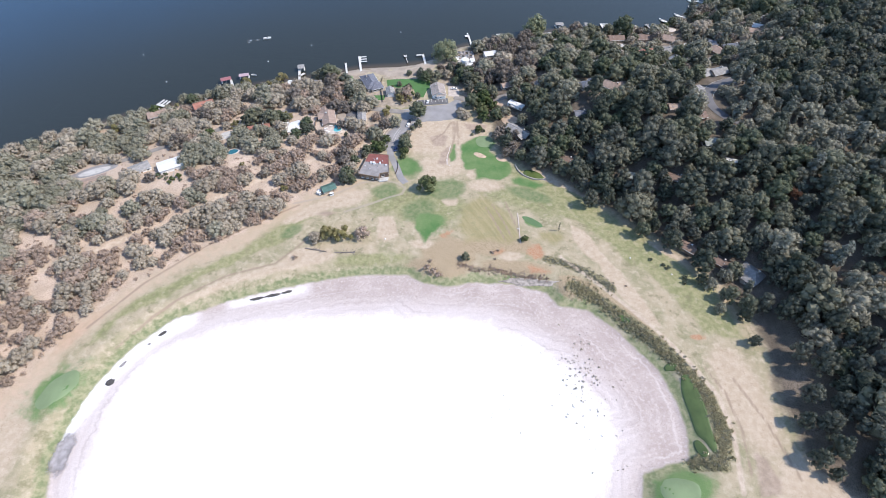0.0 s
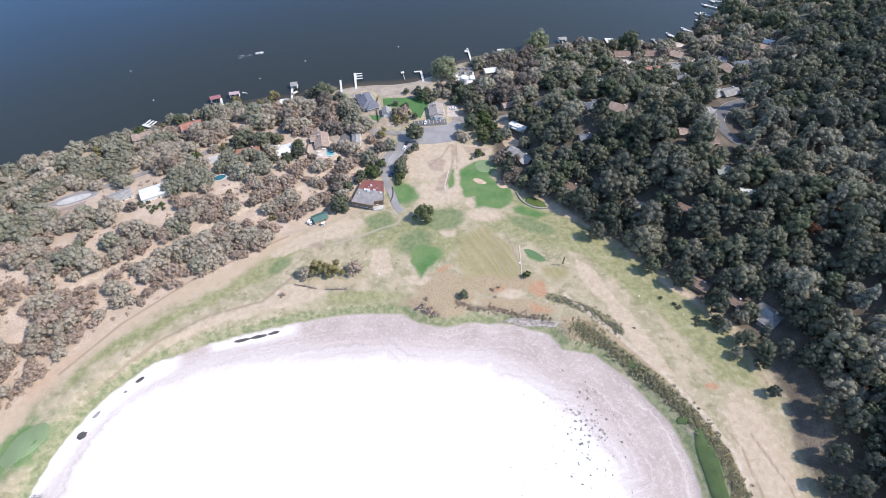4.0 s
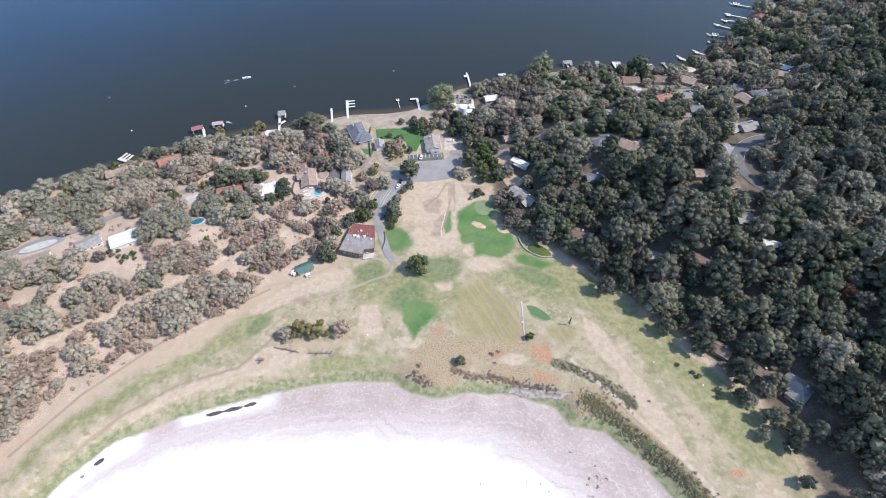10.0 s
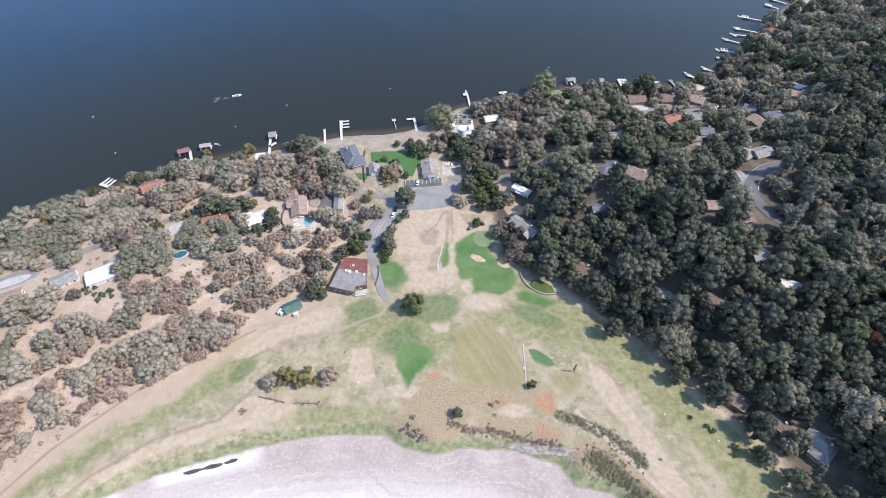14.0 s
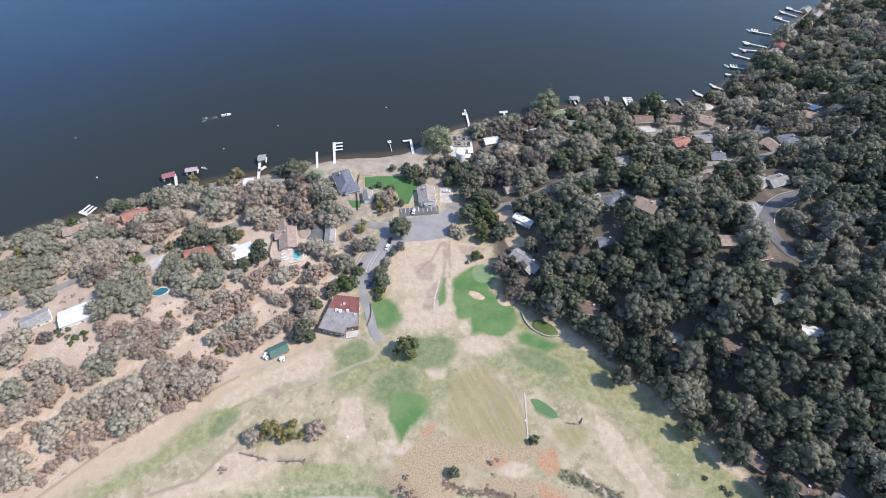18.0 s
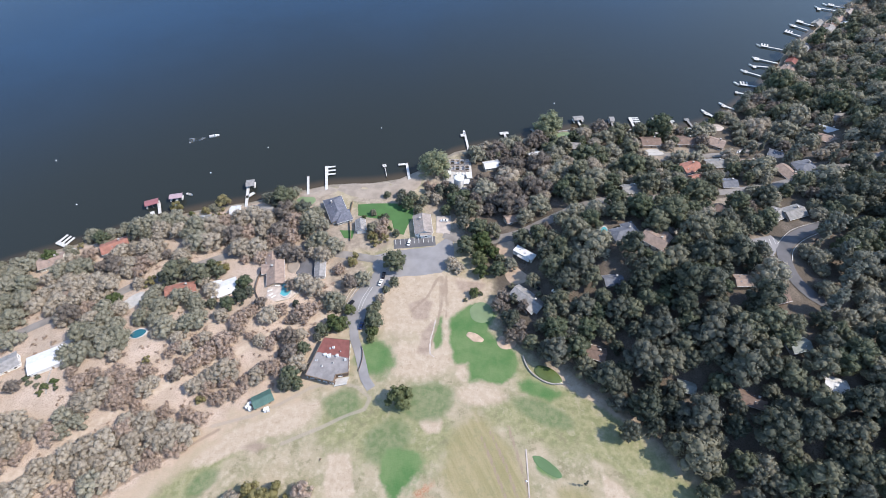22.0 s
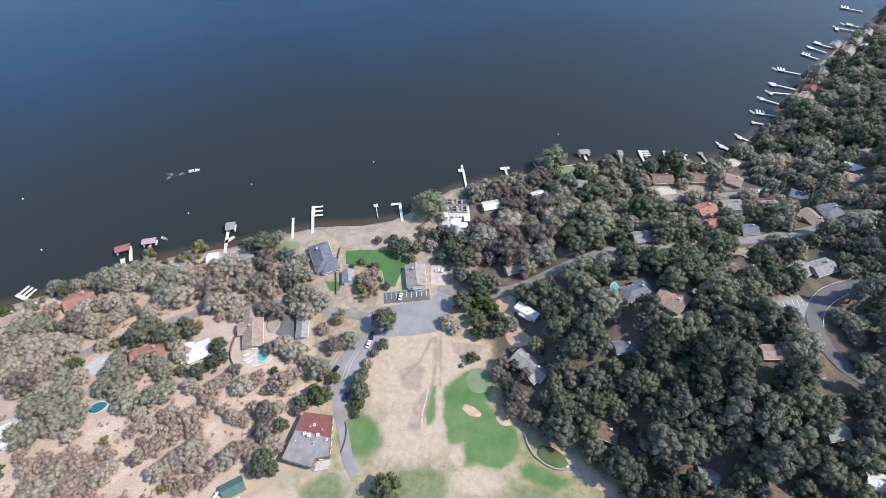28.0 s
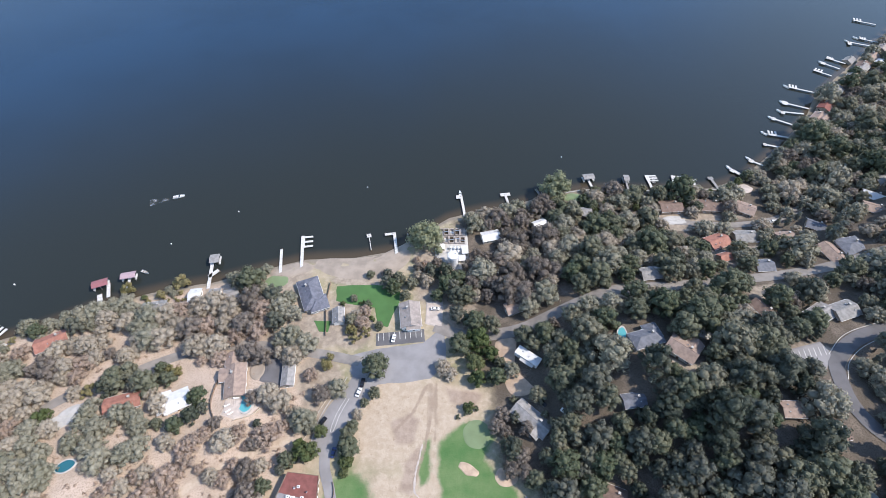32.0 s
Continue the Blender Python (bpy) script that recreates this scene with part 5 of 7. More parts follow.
def clubhouse():
    ob = thing("clubhouse", 0, 0, 0, "flat-roofed clubhouse with a red front roof and gravel behind", "clubhouse", z=-0.8)
    out = ((-54.5, 242.2), (-41.2, 239.0), (-40.6, 242.6), (-34.9, 243.8), (-36.4, 260.8), (-49.3, 262.0))
    split = ((-51.2, 254.2), (-35.6, 251.2))
    n = len(out)
    for i in range(n):
        (ax, ay), (bx, by) = out[i], out[(i + 1) % n]
        L, a = math.hypot(bx - ax, by - ay), math.degrees(math.atan2(by - ay, bx - ax))
        mx, my = (ax + bx) / 2, (ay + by) / 2
        cx, cy = mx * 0.97 - 43.5 * 0.03 + 43.5 * 0, my * 0.97 + 250.5 * 0.03
        part("wall", Shape().box(mx + (-44.5 - mx) * 0.06, my + (250.5 - my) * 0.06, 1.7, L * 0.9, 0.3, 3.8, a), BROWN_WALL, ob)
        for k in range(int(L / 3.2)):
            o = -L * 0.42 + 3.2 * (k + 0.5)
            wx, wy = mx + (-44.5 - mx) * 0.045 + math.cos(radians(a)) * o, my + (250.5 - my) * 0.045 + math.sin(radians(a)) * o
            window_part(ob, wx, wy, 1.6, 1.8, 1.2, a)
    part("gravel_roof", Shape().slab([out[0], out[1], out[2], out[3], split[1], split[0]], 3.6, 4.05), ROOF_GRAVEL, ob, "grey gravel roof section")
    part("red_roof", Shape().slab([split[0], split[1], out[4], out[5]], 3.6, 4.12), ROOF_RED, ob, "dull red roof section")
    for i in range(n):
        (ax, ay), (bx, by) = out[i], out[(i + 1) % n]
        part("roof_edge", Shape().box((ax + bx) / 2, (ay + by) / 2, 3.95, math.hypot(bx - ax, by - ay), 0.25, 0.75, math.degrees(math.atan2(by - ay, bx - ax))), WOOD, ob)
    for x, y, sx, sy, sz in ((-47.0, 252.6, 1.4, 1.2, 1.0), (-45.0, 252.0, 1.6, 1.6, 1.1), (-41.3, 252.2, 1.3, 1.2, 1.0), (-43.6, 256.4, 1.1, 1.0, 0.9), (-45.2, 256.0, 0.7, 0.7, 0.6), (-37.2, 250.2, 1.0, 0.9, 0.8), (-50.6, 249.6, 0.9, 0.6, 0.6), (-47.6, 246.8, 0.7, 0.7, 0.6), (-42.6, 248.4, 0.5, 0.5, 0.8), (-40.0, 254.5, 0.5, 0.5, 0.8)):
        unit = part("roof_unit", Shape().box(x, y, 4.1 + sz / 2, sx, sy, sz, 8, 0.94), GELCOAT, ob, "white rooftop ventilation unit")
        part("fan", Shape().lathe(x, y, ((0.28, 4.1 + sz), (0.28, 4.16 + sz), (0.1, 4.2 + sz)), 10), DARK_METAL, unit)
    part("terrace", Shape().slab([(-40.6, 242.4), (-41.2, 238.6), (-36.0, 239.6), (-34.9, 243.6)], 0.1, 0.5), CONCRETE, ob)
    for i in range(9):
        a = i / 8
        part("rail_post", Shape().box(-41 + 5.6 * a, 238.4 + 1.1 * a, 1.0, 0.08, 0.08, 1.2), WHITE, ob)
    part("rail", Shape().tube((-41, 238.4, 1.6), (-35.4, 239.5, 1.6), 0.05, 0.05, 6), WHITE, ob)
    keep(-44, 250, 13)


clubhouse()


def long_shed():
    ob = thing("shed", -72, 231, 31, "long shed with a green metal roof by the cart path", "shed")
    keep(-72, 231, 6)
    for x, y, l, r in ((0, -2.5, 8.2, 0), (0, 2.5, 8.2, 0), (-4, 0, 4.8, 90), (4, 0, 4.8, 90)):
        part("wall", Shape().box(x, y, 1.2, l, 0.15, 2.8, r), TAN_WALL, ob)
    for k in (-1, 1):
        pts = [(-4.6, k * 3.2, 2.4), (4.6, k * 3.2, 2.4), (4.6, 0, 3.6), (-4.6, 0, 3.6)]
        pts += [(a, b, c - 0.1) for a, b, c in pts]
        part("roof_slope", Shape().add(pts, ((0, 1, 2, 3), (7, 6, 5, 4), (0, 4, 5, 1), (1, 5, 6, 2), (2, 6, 7, 3), (3, 7, 4, 0))), ROOF_GREEN, ob, "green ribbed metal slope")
        for i in range(12):
            x = -4.4 + i * 0.8
            part("rib", Shape().tube((x, k * 3.18, 2.46), (x, 0, 3.65), 0.035, 0.035, 5), ROOF_GREEN, ob)
    part("ridge_cap", Shape().box(0, 0, 3.64, 9.2, 0.3, 0.1), ROOF_GREEN, ob)
    part("roller_door", Shape().box(-4.1, 0, 1.1, 0.08, 2.6, 2.2), GREY_WALL, ob)
    part("door", Shape().box(2.2, -2.6, 1.0, 0.95, 0.08, 2.0), WOOD, ob)
    for i, (x, y) in enumerate(((-77.5, 229.2), (-78.2, 227.8), (-76.8, 227.0), (-70.0, 226.6), (-69.0, 227.0))):
        cart_or_bin(x, y, 31 + i * 20)


def cart_or_bin(x, y, rot):
    ob = thing("golf_cart", x, y, rot, "white golf cart parked beside the shed", "golf cart", "golf carts by the shed")
    part("body", Shape().box(0, 0, 0.55, 2.2, 1.15, 0.5, 0, 0.9), CAR_WHITE, ob)
    part("seat", Shape().box(-0.2, 0, 0.95, 0.6, 1.0, 0.3), RUBBER, ob)
    part("canopy", Shape().box(-0.1, 0, 1.85, 1.7, 1.2, 0.08), GELCOAT, ob)
    for a, b in ((-0.85, 0.5), (0.7, 0.5), (-0.85, -0.5), (0.7, -0.5)):
        part("roof_post", Shape().tube((a, b, 0.7), (a, b, 1.85), 0.03, 0.03, 5), METAL, ob)
        part("wheel", Shape().tube((a, b + 0.05, 0.24), (a, b + (0.2 if b > 0 else -0.2), 0.24), 0.24, 0.24, 10), RUBBER, ob)


long_shed()


def mobile_home():
    ob = thing("mobile_home", 52.7, 315.8, -36, "white mobile home on an ochre yard", "mobile home")
    keep(52.7, 315.8, 7)
    part("body", Shape().box(0, 0, 1.75, 12, 4.6, 2.6), WHITE, ob)
    part("skirt", Shape().box(0, 0, 0.2, 11.6, 4.3, 0.8), GREY_WALL, ob)
    part("roof", Shape().slab([(-6.15, -2.45), (6.15, -2.45), (6.15, 2.45), (-6.15, 2.45)], 3.05, 3.2), ROOF_WHITE, ob)
    for x, y in ((-3, 0.4), (0.5, -0.5), (3.6, 0.5)):
        part("roof_vent", Shape().box(x, y, 3.36, 0.7, 0.7, 0.32, 0, 0.85), METAL, ob)
    for i in range(4):
        window_part(ob, -4.2 + i * 2.6, -2.33, 1.9, 1.3, 0.9, 0)
    part("awning", Shape().box(1, -3.3, 2.5, 7, 1.9, 0.08), CONCRETE, ob)
    for i in range(4):
        part("awning_post", Shape().tube((-2.2 + i * 2.1, -4.1, 0), (-2.2 + i * 2.1, -4.1, 2.46), 0.05, 0.05, 6), METAL, ob)
    part("door", Shape().box(4.8, -2.34, 1.45, 0.85, 0.06, 1.95), GREY_WALL, ob)


mobile_home()


def water_tank():
    ob = thing("water_tank", 16.7, 375.5, 0, "tall white cylindrical water tank in the treatment yard", "water tank")
    keep(16.7, 376, 6)
    part("shell", Shape().lathe(0, 0, ((3.0, -0.3), (3.0, 8.2)), 32), GELCOAT, ob)
    part("dome", Shape().lathe(0, 0, ((3.08, 8.2), (3.0, 8.45), (2.0, 8.85), (0.5, 9.05)), 32), WHITE, ob)
    for z in (2, 4.1, 6.2):
        part("hoop", Shape().lathe(0, 0, ((3.03, z), (3.05, z + 0.08), (3.03, z + 0.16)), 32), METAL, ob)
    part("hatch", Shape().lathe(1.2, 0.4, ((0.45, 8.7), (0.45, 9.1)), 12), METAL, ob)
    for y in (-0.22, 0.22):
        part("ladder_rail", Shape().tube((3.15, y, 0), (3.15, y, 9), 0.04, 0.04, 5), METAL, ob)
    for i in range(16):
        part("ladder_rung", Shape().tube((3.15, -0.22, 0.5 + i * 0.5), (3.15, 0.22, 0.5 + i * 0.5), 0.025, 0.025, 5), METAL, ob)


water_tank()


def treatment_yard():
    keep(16, 390, 14)
    patch("pavement", ((7, 404), (25, 403), (26, 382), (24, 372), (8, 372), (6, 386)), CONCRETE, "concrete treatment yard beside the water tank", "pavement", smooth_=False, lift=0.25)
    rng = random.Random(4)
    for i in range(5):
        for j in range(2):
            x, y = 9.5 + i * 3.2, 399.5 - j * 6.2
            ob = thing("filter_basin", x, y, 0, "open concrete basin of dark water", "basin", "basins of the treatment yard")
            for bx, by, sx, sy in ((0, -2.4, 2.6, 0.25), (0, 2.4, 2.6, 0.25), (-1.25, 0, 0.25, 4.6), (1.25, 0, 0.25, 4.6)):
                part("wall", Shape().box(bx, by, 0.75, sx, sy, 1.5), CONCRETE_WARM, ob)
            part("water", Shape().box(0, 0, 0.5, 2.3, 4.5, 0.5), LAKE if (i + j) % 2 else GREY_MUD, ob)
            part("gangway", Shape().box(0, rng.uniform(-1, 1), 1.55, 2.6, 0.5, 0.1), METAL, ob)
    for x, y, sx, sy, sz, m in ((23.5, 384.5, 3.2, 5.5, 2.6, ROOF_WHITE), (9.6, 386.5, 4.2, 3.4, 2.8, WHITE), (21.8, 378.5, 3.8, 3.8, 2.4, ROOF_WHITE), (10.4, 377, 3.0, 2.6, 2.2, GREY_WALL)):
        ob = thing("pump_house", x, y, 5, "small white flat-roofed pump house", "pump house", "pump houses")
        part("wall", Shape().box(0, 0, sz / 2, sx, sy, sz), CREAM, ob)
        part("roof", Shape().box(0, 0, sz + 0.1, sx + 0.5, sy + 0.5, 0.2), m, ob)
        part("door", Shape().box(0, -sy / 2 - 0.03, 1.0, 0.9, 0.06, 2.0), GREY_WALL, ob)
    for i in range(6):
        x, y = 15.5 + (i % 3) * 2.1, 384 + (i // 3) * 2.6
        ob = thing("pressure_vessel", x, y, 0, "small white pressure vessel on legs", "vessel", "pressure vessels")
        part("vessel", Shape().lathe(0, 0, ((0.3, 0.5), (0.75, 0.8), (0.8, 1.6), (0.75, 2.3), (0.3, 2.6)), 14), GELCOAT, ob)
        for k in range(3):
            a = k * 2.094
            part("leg", Shape().tube((0.6 * math.cos(a), 0.6 * math.sin(a), 0), (0.6 * math.cos(a), 0.6 * math.sin(a), 0.8), 0.06, 0.06, 5), METAL, ob)
        part("pipe", Shape().tube((0, 0, 2.6), (0, 0, 3.0), 0.1, 0.1, 6), METAL, ob)


treatment_yard()


def pool(x, y, rx, ry, rot, water, label):
    ob = thing("swimming_pool", x, y, rot, label, "swimming pool")
    keep(x, y, max(rx, ry) + 2.2)
    line = [(rx * math.cos(a) * (1 + 0.12 * math.cos(2 * a + 1)), ry * math.sin(a)) for a in (2 * math.pi * i / 28 for i in range(28))]
    n = len(line)
    ring = Shape()
    pts = [(u * k, v * k, z) for k, z in ((1.0, 0.55), (1.22, 0.55), (1.26, -0.4)) for u, v in line]
    ring.add(pts, [(j * n + i, (j + 1) * n + i, (j + 1) * n + (i + 1) % n, j * n + (i + 1) % n) for j in range(2) for i in range(n)])
    part("coping", ring, CONCRETE, ob)
    part("water", Shape().slab(line, -0.3, 0.5), water, ob)
    for i in (-1, 1):
        part("ladder_rail", Shape().tube((rx * 0.95, i * 0.25, 0.4), (rx * 1.1, i * 0.25, 1.2), 0.04, 0.04, 6), METAL, ob)


pool(-75.3, 290.9, 2.9, 4.2, 20, POOL, "bright turquoise kidney-shaped pool on a pink terrace")
pool(-139.3, 261.5, 3.4, 2.3, 30, POOL_SHADED, "half-shaded blue pool under oaks")
pool(94.6, 321, 1.9, 4.2, -12, POOL, "narrow teal pool beside the hipped house")


def tall_car(x, y, rot, paint, label, lift=0.2):
    ob = thing("car", x, y, rot, label, "car", "parked cars", z=ground_z(x, y) + lift)
    body = Shape()
    prof = ((-2.25, 0.45), (-2.3, 0.8), (-2.1, 0.95), (-1.5, 1.0), (-1.0, 1.45), (0.45, 1.48), (1.15, 1.02), (2.1, 0.88), (2.25, 0.7), (2.2, 0.42))
    for side in (-1, 1):
        body.v += [(px, side * (0.88 if z < 1.1 else 0.72), z) for px, z in prof]
    n = len(prof)
    body.f += [tuple(range(n)), tuple(range(2 * n - 1, n - 1, -1))] + [(i, n + i, n + (i + 1) % n, (i + 1) % n) for i in range(n)]
    part("body", body, paint, ob)
    part("windscreen", Shape().add([(0.5, -0.7, 1.46), (0.5, 0.7, 1.46), (1.15, 0.8, 1.06), (1.15, -0.8, 1.06)], ((0, 1, 2, 3),)), GLASS, ob)
    part("rear_window", Shape().add([(-1.02, -0.7, 1.45), (-1.02, 0.7, 1.45), (-1.5, 0.8, 1.03), (-1.5, -0.8, 1.03)], ((3, 2, 1, 0),)), GLASS, ob)
    for side in (-1, 1):
        part("side_window", Shape().box(-0.25, side * 0.81, 1.22, 1.5, 0.04, 0.32), GLASS, ob)
        for fx in (-1.4, 1.4):
            wheel = part("wheel", Shape().tube((fx, side * 0.68, 0.33), (fx, side * 0.9, 0.33), 0.33, 0.33, 14), RUBBER, ob)
            part("rim", Shape().tube((fx, side * 0.88, 0.33), (fx, side * 0.92, 0.33), 0.2, 0.2, 10), METAL, wheel)
        part("headlight", Shape().box(2.2, side * 0.6, 0.72, 0.1, 0.35, 0.14), GLASS, ob)
        part("tail_light", Shape().box(-2.27, side * 0.65, 0.78, 0.08, 0.3, 0.14), CAR_RED, ob)


tall_car(-32.7, 271.2, 82, CAR_BLUE, "dark blue car parked beside the hedge")
tall_car(-39.6, 284.4, 60, CAR_BLACK, "black car parked at the drive's edge")
tall_car(-25.5, 298.4, 75, CAR_WHITE, "white car under the hedge trees")
tall_car(-24.4, 303.2, 85, CAR_BLACK, "black car in the shade of the car park")
tall_car(66, 288, -40, CAR_WHITE, "white car beside the grey-roofed house")
tall_car(57, 293.5, -40, CAR_BLACK, "dark car beside the grey-roofed house")
for x, y, r, p in ((-12, 327, 82, CAR_WHITE), (172, 304, 95, CAR_WHITE), (8, 345, 0, CAR_WHITE), (120, 219, -40, CAR_WHITE), (113, 226, -40, CAR_WHITE), (208, 412, 10, CAR_WHITE), (190, 362.5, 8, CAR_BLACK)):
    tall_car(x, y, r, p, "pale car parked on the paving" if p is CAR_WHITE else "dark car parked on the lane", 0.3)


# ---- docks and boats ----
def dock(points, width=1.8, label="pale wooden dock on piles", head=None, deck=DECKING):
    """points: from the shore out. head: (kind, length, width)."""
    (x0, y0), (x1, y1) = points[0], points[-1]
    rot = math.degrees(math.atan2(y1 - y0, x1 - x0))
    ob = thing("dock", x0, y0, rot, label, "dock", "docks along the shore", z=WATER)
    c, s = math.cos(radians(-rot)), math.sin(radians(-rot))
    loc = [((x - x0) * c - (y - y0) * s, (x - x0) * s + (y - y0) * c) for x, y in points]
    for (ax, ay), (bx, by) in zip(loc, loc[1:]):
        L, a = math.hypot(bx - ax, by - ay), math.degrees(math.atan2(by - ay, bx - ax))
        part("walkway", Shape().box((ax + bx) / 2, (ay + by) / 2, 1.0, L, width, 0.18, a), deck, ob)
        n = max(2, int(L / 3.5))
        for i in range(n + 1):
            for k in (-1, 1):
                px, py = ax + (bx - ax) * i / n - math.sin(radians(a)) * k * width * 0.48, ay + (by - ay) * i / n + math.cos(radians(a)) * k * width * 0.48
                part("post", Shape().tube((px, py, -3.2), (px, py, 1.7 if i == n else 1.05), 0.13, 0.13, 6), WOOD, ob)
    hx, hy = loc[-1]
    if head:
        kind, l, w = head[:3]
        hy += head[3] if len(head) > 3 else 0
        if kind in "TL":
            o = 0 if kind == "T" else l / 2 - width / 2
            part("platform", Shape().box(hx, hy + o, 1.02, w, l, 0.2), deck, ob)
            for k in (-0.45, 0.45):
                part("post", Shape().tube((hx + w * 0.4, hy + o + l * k, -3.2), (hx + w * 0.4, hy + o + l * k, 1.8), 0.14, 0.14, 6), WOOD, ob)
        if kind == "E":
            for i in range(3):
                part("finger", Shape().box(hx - 0.7 - i * w / 2.6, hy - l / 2, 1.02, 1.3, l, 0.2), deck, ob)
            part("platform", Shape().box(hx - w * 0.45, hy - 0.2, 1.03, w, 2.2, 0.2), deck, ob)
        if kind in "CRG":
            m, lab = {"C": (CANVAS_RED, "red canopy"), "R": (CANVAS_ROSE, "faded rose canopy"), "G": (ROOF_LIGHT, "grey canopy roof")}[kind]
            for i in range(2):
                part("finger", Shape().box(hx, hy + l * (0.5 if i else -0.5) * 0.92, 1.02, w, 1.0, 0.2), deck, ob)
            for a in (-1, 1):
                for b in (-1, 0, 1):
                    part("canopy_post", Shape().tube((hx + a * w * 0.46, hy + b * l * 0.46, -3.0), (hx + a * w * 0.46, hy + b * l * 0.46, 3.4), 0.08, 0.08, 6), METAL, ob)
            for k in (-1, 1):
                pts = [(hx + k * w * 0.56, hy - l * 0.54, 3.2), (hx + k * w * 0.56, hy + l * 0.54, 3.2), (hx, hy + l * 0.54, 3.9), (hx, hy - l * 0.54, 3.9)]
                pts += [(p, q, r - 0.08) for p, q, r in pts]
                part("canopy", Shape().add(pts, ((0, 1, 2, 3), (7, 6, 5, 4), (0, 4, 5, 1), (1, 5, 6, 2), (2, 6, 7, 3), (3, 7, 4, 0))), m, ob, lab)
    return ob


def boat(x, y, rot, L, label, name="motor_boat", cover=None):
    ob = thing(name, x, y, rot, label, "boat", z=WATER)
    W = L * 0.34
    top, low = [], []
    for i in range(11):
        u = i / 10
        w = W / 2 * (1 - max(0, u - 0.45) ** 2.0 * 3.1) if u > 0.45 else W / 2
        top.append((L * (u - 0.5), max(w, 0.03), 0.75 + 0.3 * u))
        low.append((L * (u - 0.5) * 0.93, max(w, 0.03) * 0.7, -0.25))
    hull = Shape()
    pts = [p for p in top] + [(a, -b, c) for a, b, c in reversed(top)]
    n = len(pts)
    pts += [p for p in low] + [(a, -b, c) for a, b, c in reversed(low)]
    hull.add(pts, [(i, (i + 1) % n, n + (i + 1) % n, n + i)[::-1] for i in range(n)] + [tuple(range(n, 2 * n))])
    part("hull", hull, GELCOAT, ob)
    inner = [(a * 0.92, b * 0.8) for a, b, _ in top] + [(a * 0.92, -b * 0.8) for a, b, _ in reversed(top)]
    part("deck", Shape().slab(inner[::-1], 0.3, 0.6), cover or CONCRETE, ob)
    if name == "motor_boat":
        part("foredeck", Shape().slab([(L * 0.1, -W * 0.42), (L * 0.44, -0.1), (L * 0.44, 0.1), (L * 0.1, W * 0.42)], 0.8, 0.98), GELCOAT, ob)
        part("windscreen", Shape().add([(L * 0.1, -W * 0.4, 0.9), (L * 0.1, W * 0.4, 0.9), (L * 0.03, W * 0.34, 1.4), (L * 0.03, -W * 0.34, 1.4)], ((0, 1, 2, 3),)), GLASS, ob)
        for k in (-1, 1):
            part("seat", Shape().box(-L * 0.08, k * W * 0.2, 0.75, 0.7, 0.6, 0.4), GELCOAT, ob)
        part("outboard", Shape().box(-L * 0.52, 0, 0.7, 0.5, 0.4, 0.9, 0, 0.8), DARK_METAL, ob)
    else:
        for k in (-0.2, 0.15):
            part("thwart", Shape().box(L * k, 0, 0.7, 0.3, W * 0.8, 0.06), WOOD, ob)
    return ob


dock(((-200.2, 317.8), (-215.1, 323.9)), head=("E", 7, 7))
dock(((-164.9, 348.6), (-168.9, 357.4)), head=("C", 7.4, 4.6, 3.4), label="dock with a red boat canopy")
dock(((-166.6, 343.1), (-170.3, 350.1)), width=2.4, label="short pale floating dock")
dock(((-156.6, 351.6), (-159.2, 361.8)), width=1.5, head=("R", 7.2, 4.0), label="dock with a faded rose boat canopy")
dock(((-114.3, 355.6), (-117.9, 374.5)), head=("G", 5, 5.6, -1.7), label="dock with a grey boat canopy")
dock(((-116.5, 363.5), (-112.6, 368.4)), width=2.2, label="small side float beside the dock")
dock(((-76.9, 356.1), (-77.7, 365.1), (-81.5, 384.3)), width=1.5, label="narrow pale dock at a lawn")
dock(((-66.2, 365.1), (-71.3, 394.4)), width=1.7, head=("E", 6, 9.5), label="white dock with three short fingers")
dock(((-30.1, 385.5), (-32.7, 396.5)), width=0.35, head=("T", 2.6, 2.6), label="small swim platform on a line of posts", deck=DECKING)
dock(((-13.7, 374.2), (-17.9, 398.5)), width=1.7, head=("L", 6.5, 1.8), label="L-shaped dock beside the beach")
dock(((-5.6, 380.2), (-10.2, 398.8)), width=0.5, label="row of old grey dock posts", deck=GREY_DECK)
dock(((24.0, 412.7), (21.6, 431.2)), width=1.5, head=("L", 4, 3), label="dock with a boat lift")
dock(((51.7, 421.5), (49.5, 434.1)), width=1.5, head=("T", 6.3, 2.6), label="T-shaped white dock on piles")
dock(((74.9, 426.4), (69.3, 439.7)), width=1.4, label="grey weathered dock in the willow's shade", deck=GREY_DECK)
dock(((106.2, 442.0), (104.6, 450.6)), width=1.5, head=("G", 7, 4.5), label="dock with a covered boat slip")
dock(((129.0, 438.6), (129.3, 450.4), (129.1, 450.2)), width=1.3, head=("G", 3.4, 5), label="grey dock with a covered lift", deck=GREY_DECK)
dock(((145.2, 435.5), (143.7, 455.4)), width=1.6, head=("E", 6.5, 6), label="pale dock with two fingers")
dock(((160.0, 443.9), (161.1, 455.6)), width=1.6, head=("E", 5.5, 7), label="white floating dock with fingers")
dock(((173.6, 444.1), (173.5, 451.9)), width=1.3, head=("T", 5, 1.6), label="small T-shaped dock on piles")
dock(((188.9, 436.5), (185.7, 454.0)), width=1.7, head=("T", 3.6, 2.6), label="long grey weathered wooden dock", deck=GREY_DECK)
dock(((215.7, 449.1), (203.4, 462.3)), width=2.6, head=("L", 3.5, 3), label="wide pale wooden boat dock")
